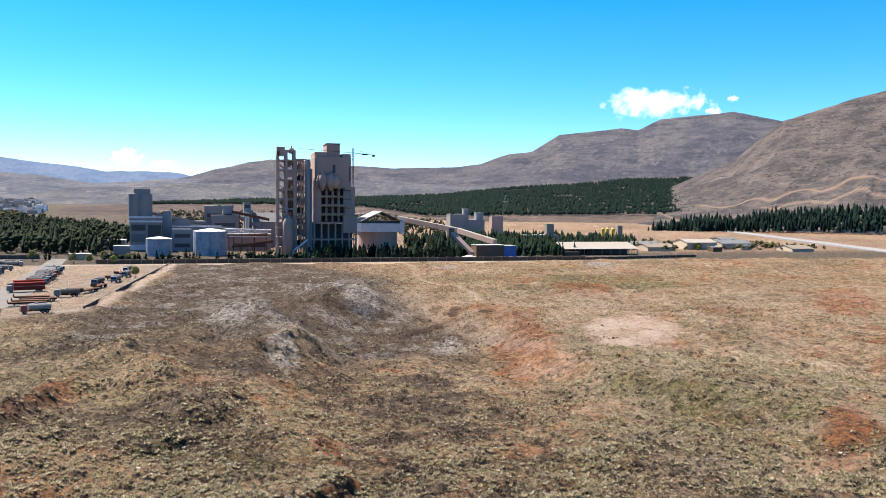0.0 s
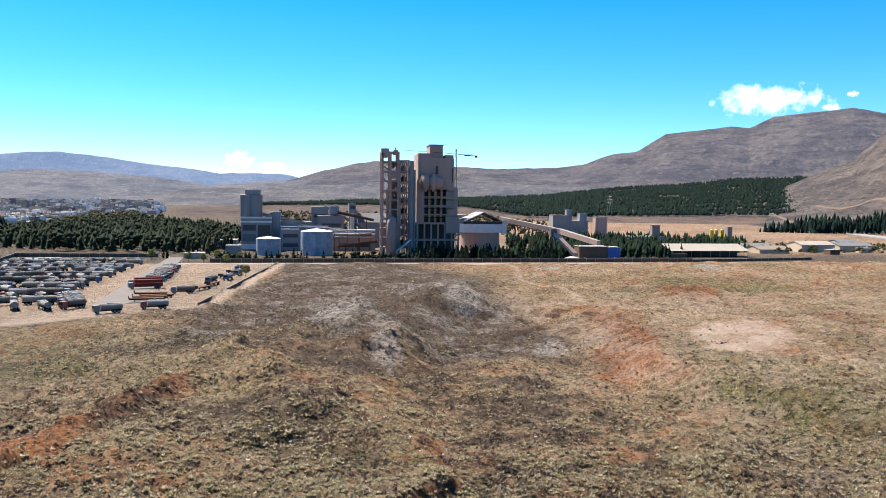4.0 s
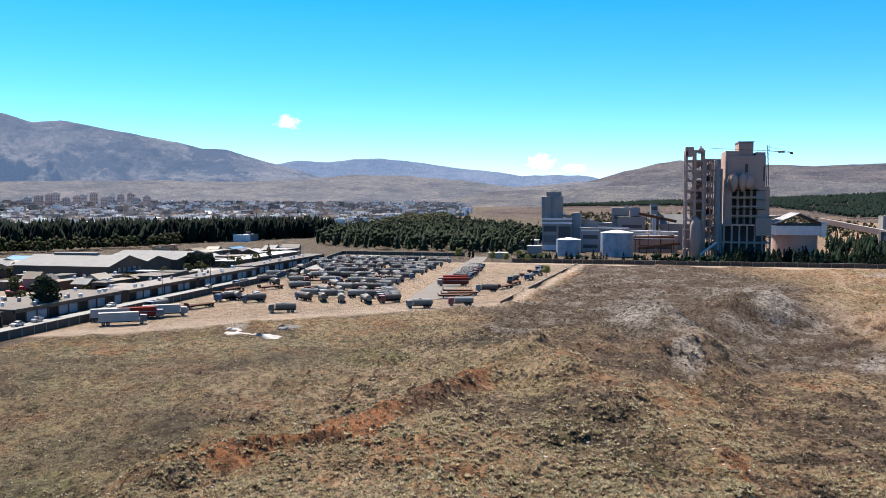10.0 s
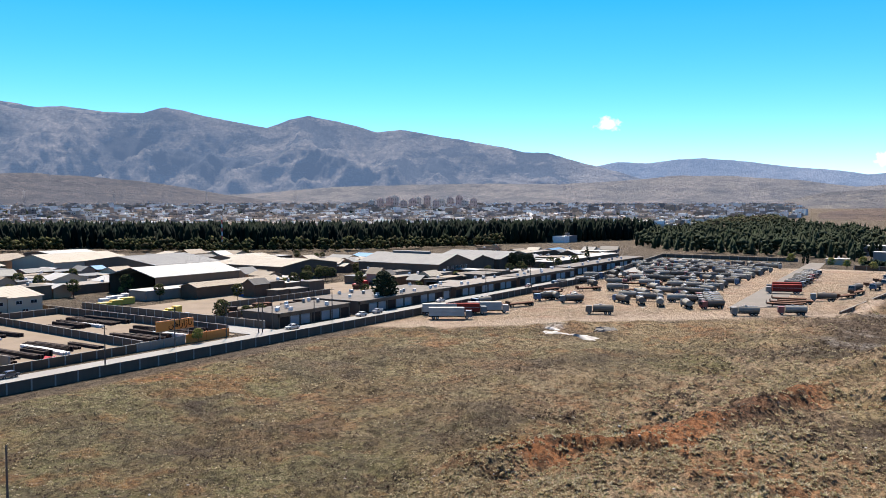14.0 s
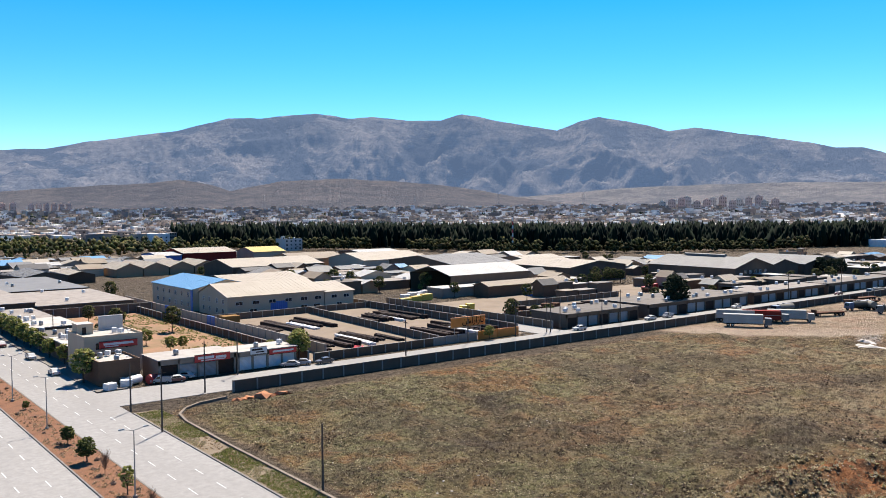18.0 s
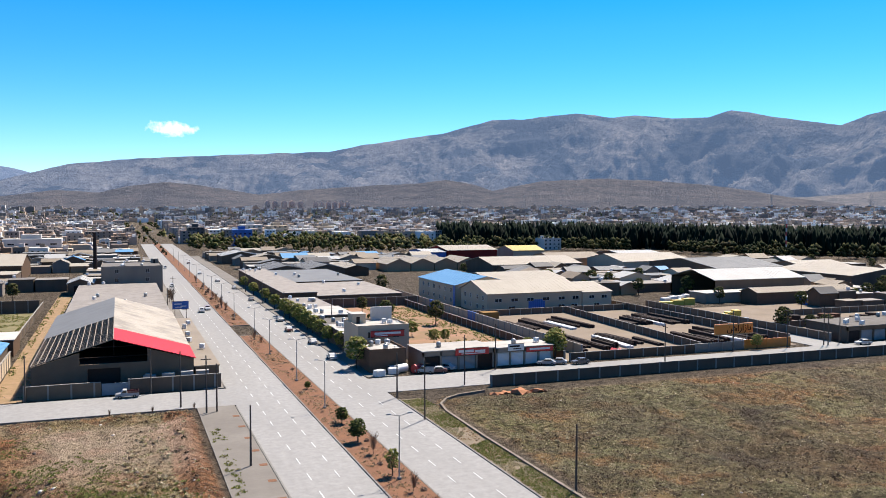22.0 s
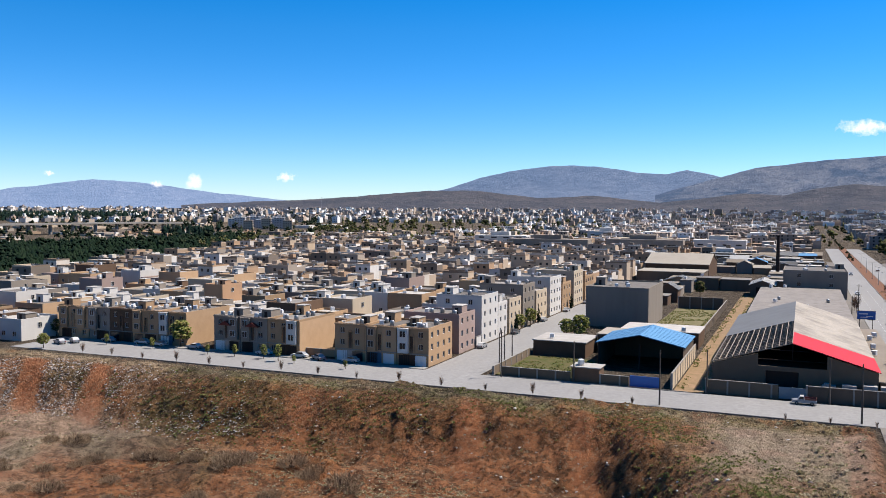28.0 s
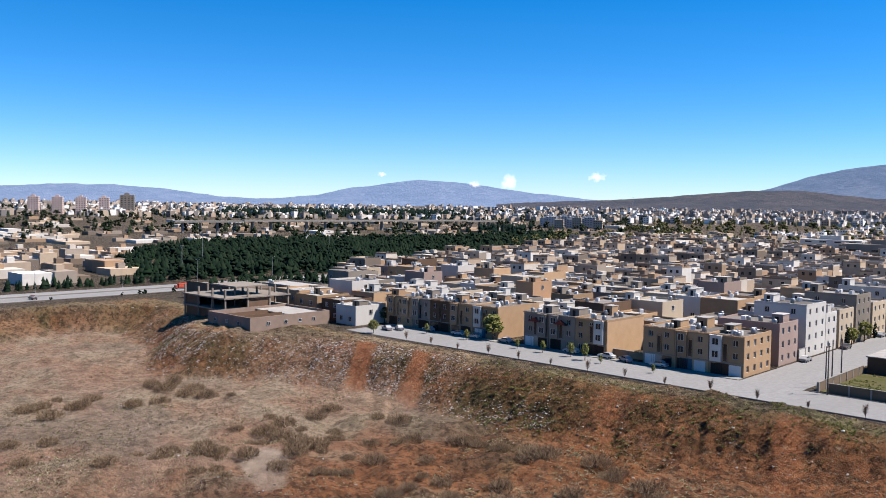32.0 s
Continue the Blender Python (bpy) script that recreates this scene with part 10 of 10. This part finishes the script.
def town(name, a0, a1, r0, r1, n, lo, hi, seed, label, wide=(7, 18), skip=None, walls=CITY):
    """Crowded flat-roofed blocks with stair huts and dark window bands, joined."""
    g = np.random.RandomState(seed)
    a = np.radians(g.uniform(a0, a1, n))
    r = np.sqrt(g.uniform(r0 * r0, r1 * r1, n)) if r1 < 1300 else 1 / (1 / r0 + g.uniform(0, 1, n) * (1 / r1 - 1 / r0))
    x, y = -np.sin(a) * r, np.cos(a) * r
    x, y = np.round(x / 13) * 13 + g.uniform(-2, 2, n), np.round(y / 13) * 13 + g.uniform(-2, 2, n)
    ok = np.ones(n, bool)
    for poly in GREENS:
        ok &= ~inside(x, y, poly)
    ok &= ~((x > 12) & (x < 56) & (y < 1500)) & ~((x < -305) & (x > -345))
    if skip is not None:
        ok &= ~skip(x, y)
    x, y = x[ok], y[ok]
    z = land(x, y)
    s = Shape()
    for px, py, pz in zip(x.tolist(), y.tolist(), z.tolist()):
        w, d = g.uniform(*wide) / 2, g.uniform(*wide) / 2
        h = lo + (hi - lo) * g.uniform() ** 2.2
        s.box(px - w, px + w, py - d, py + d, pz - 2, pz + h)
        if g.uniform() < 0.7:
            q = g.uniform(-0.5, 0.3)
            s.box(px + w * q, px + w * q + 3.2, py - d * 0.3, py - d * 0.3 + 3.5, pz + h - 0.1, pz + h + 2.4)
        if h > 8 and math.hypot(px, py) < 1700:
            for k in range(int(h / 3.1)):
                zz = pz + 1.2 + k * 3.1
                for u in (-0.6, 0.0, 0.6):
                    s.box(px + w * u - 0.7, px + w * u + 0.7, py - d - 0.08, py - d + 0.1, zz, zz + 1.4, 1)
    return solid(name, s, [walls, GLASS_DARK], label, "town", kind="stuff")


town("town_north", -40, 12, 860, 2450, 4400, 6, 14, 301, "crowded pale flat-roofed town below the mountains")
town("town_east", -80, -38, 800, 2750, 5600, 6, 14, 302, "crowded pale flat-roofed town below the ridge", skip=lambda x, y: (y < 330) & (x < 1500))
town("town_west", 8, 78, 950, 2500, 5200, 5, 11, 303, "crowded pale town spreading to the horizon", wide=(6, 14), skip=lambda x, y: (x < -380) & (np.hypot(x, y) < 1480))
town("town_middle", -6, 34, 640, 960, 520, 4, 10, 304, "low flat-roofed houses and workshops", skip=lambda x, y: (x < -75) & (y < 640) | (x > 10), walls=ROWS)
town("town_far_bank", 62, 84, 400, 640, 150, 3, 6.5, 305, "scattered low houses across the highway", skip=lambda x, y: (x > -368), walls=ROWS)
town("town_waste", 26, 78, 760, 1450, 260, 2.2, 4.2, 306, "scattered sheds on waste ground", wide=(6, 26), walls=ROWS)

# the joined far rows of the near quarter
s = Shape()
row_rng = random.Random(15)
ROW_ROOF = palette("row_house_roofs", [(0.30, 0.28, 0.255), (0.45, 0.43, 0.40), (0.19, 0.175, 0.16), (0.52, 0.50, 0.47), (0.33, 0.30, 0.265)], 0.9, 0.2, 0.6)
for x0, x1, y0, y1, h in far_rows:
    cut, low = y0 + (y1 - y0) * row_rng.uniform(0.45, 0.8), h - row_rng.choice((0.5, 1.2, 3.0, 3.0))
    s.box(x0, x1, y0, cut, -0.5, h)
    s.box(x0, x1, cut + 0.01, y1, -0.5, low)
    for a, b, c, d in ((x0, x1, y0, y0 + 0.25), (x0, x0 + 0.25, y0 + 0.25, cut - 0.25), (x1 - 0.25, x1, y0 + 0.25, cut - 0.25), (x0, x1, cut - 0.25, cut)):
        s.box(a, b, c, d, h, h + 0.7)
    s.box(x0 + 0.25, x1 - 0.25, y0 + 0.25, cut - 0.25, h - 0.02, h + 0.05, 3)
    s.box(x0 + 0.1, x1 - 0.1, cut + 0.1, y1 - 0.1, low - 0.02, low + 0.05, 3)
    if row_rng.random() < 0.45:
        q, v = row_rng.uniform(0.3, x1 - x0 - 3.5), row_rng.uniform(1.6, 2.5)
        s.box(x0 + q, x0 + q + row_rng.uniform(2, 3.2), y0 + 2, min(cut - 0.3, y0 + 5), h - 0.1, h + v)
    for k in (0.3, 0.7):
        s.box(x0 + (x1 - x0) * k - 0.6, x0 + (x1 - x0) * k + 0.6, y0 - 0.06, y0 + 0.1, h - 2.2, h - 0.9, 1)
    s.tube((x1 - 1.6, y0 + 2.5, h), (x1 - 1.6, y0 + 2.5, h + 1.3), 0.55, n=6, slot=2)
solid("house_rows", s, [ROWS, GLASS_DARK, STEEL_GREY, ROW_ROOF], "crowded rows of flat-roofed tan and white houses", "houses", kind="stuff")


def block_tower(x, y, w, d, h, mat, label, turn=0):
    """A tall apartment block with its window bays and roof huts."""
    z0 = float(land(x, y))
    th = thing("apartment_block", x, y, z0, turn, label, "apartment block", "apartment blocks")
    part("wall", Shape().chamfer(-w / 2, w / 2, -d / 2, d / 2, -2, h, 0.15), mat, th)
    part("roof_hut", Shape().box(-w * 0.2, w * 0.15, -d * 0.2, d * 0.2, h, h + 3.2), mat, th)
    s = Shape()
    for k in range(int(h / 3.2)):
        z = k * 3.2 + 1.1
        for u in (-0.36, -0.12, 0.12, 0.36):
            s.box(w * u - w * 0.055, w * u + w * 0.055, -d / 2 - 0.1, -d / 2 + 0.05, z, z + 1.1)
            s.box(w / 2 - 0.05, w / 2 + 0.1, d * u - d * 0.07, d * u + d * 0.07, z, z + 1.1)
            s.box(-w / 2 - 0.1, -w / 2 + 0.05, d * u - d * 0.07, d * u + d * 0.07, z, z + 1.1)
    part("windows", s, GLASS_DARK, th)
    return th


PINK_TOWER = surface("pink_tower", (0.52, 0.40, 0.35), coarse=0.1, fine=1)
for i in range(4):
    block_tower(-1495 + i * 14.5, 571 + i * 34, 17, 15, 29, PINK_TOWER, "pinkish apartment tower far across the town", 60)
block_tower(-1435, 707, 24, 18, 34, PLASTER_GREY, "tall grey office tower far across the town", 60)
for i in range(5):
    block_tower(370 + i * 22, 2280 + (i % 2) * 10, 13, 12, 24, PINK_TOWER, "tall pinkish apartment tower below the foothills")
for i in range(6):
    block_tower(510 + i * 18, 2330, 11, 11, 22, PINK_TOWER, "pale pinkish apartment tower below the foothills")
for i in range(14):
    q = radians(52.5 + i * 0.52 + (i % 3) * 0.08)
    block_tower(math.sin(q) * (2000 + 40 * (i % 4)), math.cos(q) * (2000 + 40 * (i % 4)), 15 + 2 * (i % 2), 13, 23 + (i % 4) * 3, PINK_TOWER if i % 3 else PLASTER_WHITE, "pinkish apartment tower in the town below the ridge", -60)
for x, y, w, d, h, m in ((70, 862, 16, 14, 16, PLANT_DARK), (106, 800, 17, 14, 15, BLUE_PAINT), (130, 912, 22, 16, 17, PLASTER_WHITE), (156, 905, 22, 16, 16, PLASTER_CREAM), (185, 920, 20, 16, 15, PLASTER_WHITE), (214, 930, 22, 16, 14, PLASTER_CREAM), (-128, 762, 70, 14, 10.6, PLASTER_CREAM), (-190, 900, 40, 18, 12, PLASTER_WHITE), (-230, 700, 20, 14, 13, PLASTER_CREAM), (-250, 715, 14, 12, 10, PLASTER_PINK)):
    block_tower(x, y, w, d, h, m, "mid-rise apartment block at the edge of town")
for i in range(9):
    q, d = radians(33.2 + i * 0.42 + 0.1 * (i % 2)), 1230 + 35 * (i % 3)
    block_tower(-math.sin(q) * d, math.cos(q) * d, 13 + 3 * (i % 3), 11, 13 + 3 * (i % 2), PLASTER_WHITE if i % 3 else PLASTER_CREAM, "pale five-storey apartment block beyond the plantation", 30)
for x, y, w, h in ((-180, 640, 62, 12.5), (-112, 668, 58, 12.5), (-236, 690, 46, 13), (-60, 705, 40, 12)):
    block_tower(x, y, w, 13, h, PLASTER_GREY if w > 50 else PLASTER_WHITE, "long four-storey apartment slab behind the houses")
white_roofs = random.Random(6)
for i in range(16):
    x, y = white_roofs.uniform(900, 1500), white_roofs.uniform(380, 720)
    if not inside(np.array([x]), np.array([y]), BELT)[0]:
        z = float(land(x, y))
        solid("factory_hall", Shape().prism([(-14, -2), (14, -2), (14, 7), (0, 9.5), (-14, 7)], "y", -22, 22), ROOFS["white"], "low factory hall with a bright white roof", "factory", "distant factory halls", at=pose(x, y, z, 0, 0, white_roofs.uniform(0, 90)))

# overpass across the waste ground
ov = thing("overpass", 0, 0, 0, 0, "long pale concrete overpass beyond the pine plantation", "bridge")
pts = [(-math.sin(radians(q)) * d, math.cos(radians(q)) * d) for q, d in ((61, 990), (56.7, 1010), (52, 1050), (47, 1110), (42, 1180), (39.5, 1220))]
for k, ((ax, ay), (bx2, by2)) in enumerate(zip(pts, pts[1:])):
    ln, ang = math.hypot(bx2 - ax, by2 - ay), math.degrees(math.atan2(by2 - ay, bx2 - ax))
    zd = 8.5 + (1 if k in (1, 2, 3) else 0)
    part("deck", Shape().box(0, ln, -6, 6, zd + 4, zd + 6), CONCRETE, ov, at=pose(ax, ay, 0, 0, 0, ang))
    for q in range(4):
        part("pier", Shape().box(ln * (q + 0.5) / 4 - 1, ln * (q + 0.5) / 4 + 1, -2, 2, 0, zd + 4), CONCRETE, ov, at=pose(ax, ay, 0, 0, 0, ang))

# the highway past the cement works
line = [(560, -530), (955, -647), (1345, -687), (1671, -596), (2000, -420)]
s = Shape()
for (ax, ay), (bx2, by2) in zip(line, line[1:]):
    d = Vector((bx2 - ax, by2 - ay)).normalized() * 9
    za, zb = float(land(ax, ay)) + 0.6, float(land(bx2, by2)) + 0.6
    s.add([(ax + d.y, ay - d.x, za - 2), (bx2 + d.y, by2 - d.x, zb - 2), (bx2 - d.y, by2 + d.x, zb - 2), (ax - d.y, ay + d.x, za - 2), (ax + d.y, ay - d.x, za), (bx2 + d.y, by2 - d.x, zb), (bx2 - d.y, by2 + d.x, zb), (ax - d.y, ay + d.x, za)],
          [(4, 5, 6, 7), (0, 1, 5, 4), (2, 3, 7, 6), (1, 2, 6, 5), (3, 0, 4, 7)])
solid("road_east", s, ASPHALT, "pale highway curving past the works", kind="structure")


def pylon(x, y, h, label="grey lattice power pylon"):
    th = thing("pylon", x, y, float(land(x, y)), 20, label, "pylon", "power pylons")
    for sx in (-1, 1):
        for sy in (-1, 1):
            part("leg", Shape().tube((sx * h * 0.09, sy * h * 0.09, -1), (sx * 0.3, sy * 0.3, h), 0.22, 0.14, 4), STEEL_GREY, th)
    for k in range(6):
        w = h * 0.09 * (1 - k / 6.5) + 0.2
        z = h * k / 6.5
        part("brace", Shape().tube((-w, -w, z), (w, w, z + h / 7), 0.1, n=4).tube((w, -w, z), (-w, w, z + h / 7), 0.1, n=4), STEEL_GREY, th)
    for z in (0.72, 0.84, 0.95):
        part("crossarm", Shape().tube((-h * 0.14, 0, h * z), (h * 0.14, 0, h * z), 0.16, n=4), STEEL_GREY, th)


pylon(1420, -500, 42)
for x, y in ((1900, 1750), (1700, 1900), (1500, 2050), (1300, 2150), (1100, 2230), (1800, 1650)):
    pylon(x, y, 46)
mast = thing("radio_mast", 452, 489, 0, 0, "slender red and white lattice mast above the trees", "mast")
for k in range(9):
    part("section", Shape().box(-0.35, 0.35, -0.35, 0.35, k * 3, k * 3 + 3), RED_PAINT if k % 2 else WHITE_PAINT, mast)
for x, y, h in ((-420, 250, 18), (-380, 215, 14), (-520, 420, 14), (-900, 1500, 40)):
    solid("lamp_mast", Shape().tube((0, 0, -0.5), (0, 0, h), 0.25, 0.15, 8).box(-1.2, 1.2, -0.2, 0.2, h, h + 0.5), STEEL_GREY, "tall grey lighting mast among pines", "mast", at=pose(x, y, float(land(x, y))))

# ---------------------------------------------------------------- clouds
def cloud_material(seed, aspect=1.0):
    """White vapour with ragged see-through edges."""
    m, n, l, b = nodes_of("cloud_vapour")
    tc = n.new("ShaderNodeTexCoord")
    sep = n.new("ShaderNodeSeparateXYZ")
    l.new(tc.outputs["UV"], sep.inputs[0])
    far = n.new("ShaderNodeVectorMath")
    far.operation = "LENGTH"
    l.new(tc.outputs["UV"], far.inputs[0])
    off = n.new("ShaderNodeMapping")
    off.inputs["Location"].default_value = (seed * 7.3, seed * 3.1, 0)
    off.inputs["Scale"].default_value = (aspect, 1.0, 1.0)
    l.new(tc.outputs["UV"], off.inputs[0])
    t = n.new("ShaderNodeTexNoise")
    t.inputs["Scale"].default_value, t.inputs["Detail"].default_value, t.inputs["Roughness"].default_value = 1.5, 5, 0.55
    l.new(off.outputs[0], t.inputs["Vector"])
    k = n.new("ShaderNodeMath")
    k.operation = "MULTIPLY_ADD"
    l.new(t.outputs[0], k.inputs[0])
    k.inputs[1].default_value = 1.5
    k.inputs[2].default_value = 0.0
    d = n.new("ShaderNodeMath")
    d.operation = "SUBTRACT"
    l.new(k.outputs[0], d.inputs[0])
    l.new(far.outputs["Value"], d.inputs[1])
    r = n.new("ShaderNodeMapRange")
    r.inputs[1].default_value, r.inputs[2].default_value = 0.0, 0.6
    l.new(d.outputs[0], r.inputs[0])
    n.remove(b)
    glow, clear, mix = n.new("ShaderNodeEmission"), n.new("ShaderNodeBsdfTransparent"), n.new("ShaderNodeMixShader")
    glow.inputs[0].default_value, glow.inputs[1].default_value = (0.95, 0.97, 1.0, 1), 0.6
    l.new(r.outputs[0], mix.inputs[0])
    l.new(clear.outputs[0], mix.inputs[1])
    l.new(glow.outputs[0], mix.inputs[2])
    l.new(mix.outputs[0], n["Material Output"].inputs[0])
    return m


def cloud(az, el, w, h, seed, dist=4700):
    me = Shape().add([(-w * 0.75, 0, -h * 0.75), (w * 0.75, 0, -h * 0.75), (w * 0.75, 0, h * 0.75), (-w * 0.75, 0, h * 0.75)], [(0, 1, 2, 3)]).mesh("cloud", cloud_material(seed, w / h))
    uv = me.uv_layers.new(name="UVMap")
    for i, c in enumerate(((-1, -1), (1, -1), (1, 1), (-1, 1))):
        uv.data[i].uv = c
    a, e = radians(az), radians(el)
    ob = new("backdrop_cloud", me)
    ob.matrix_basis = pose(-math.sin(a) * math.cos(e) * dist, math.cos(a) * math.cos(e) * dist, 36 + math.sin(e) * dist, 0, 0, az)
    return tagged(ob, "small white fair-weather cloud in a blue sky", "cloud", "clouds", "structure")


CLOUDS = ((-118.9, 6.65, 480, 140, 1), (-122.6, 6.0, 90, 36, 2), (-123.8, 6.75, 50, 30, 3), (-68.2, 5.2, 120, 75, 4), (-84.9, 2.7, 150, 75, 5), (-87.2, 2.3, 120, 42, 6), (-3.3, 4.94, 230, 70, 7), (39.1, 1.6, 90, 80, 8), (33.3, 1.95, 90, 45, 9), (47.6, 1.97, 45, 24, 10), (41.4, 1.4, 60, 34, 11))
for az, el, w, h, sd in CLOUDS:
    cloud(az, el, w, h, sd)
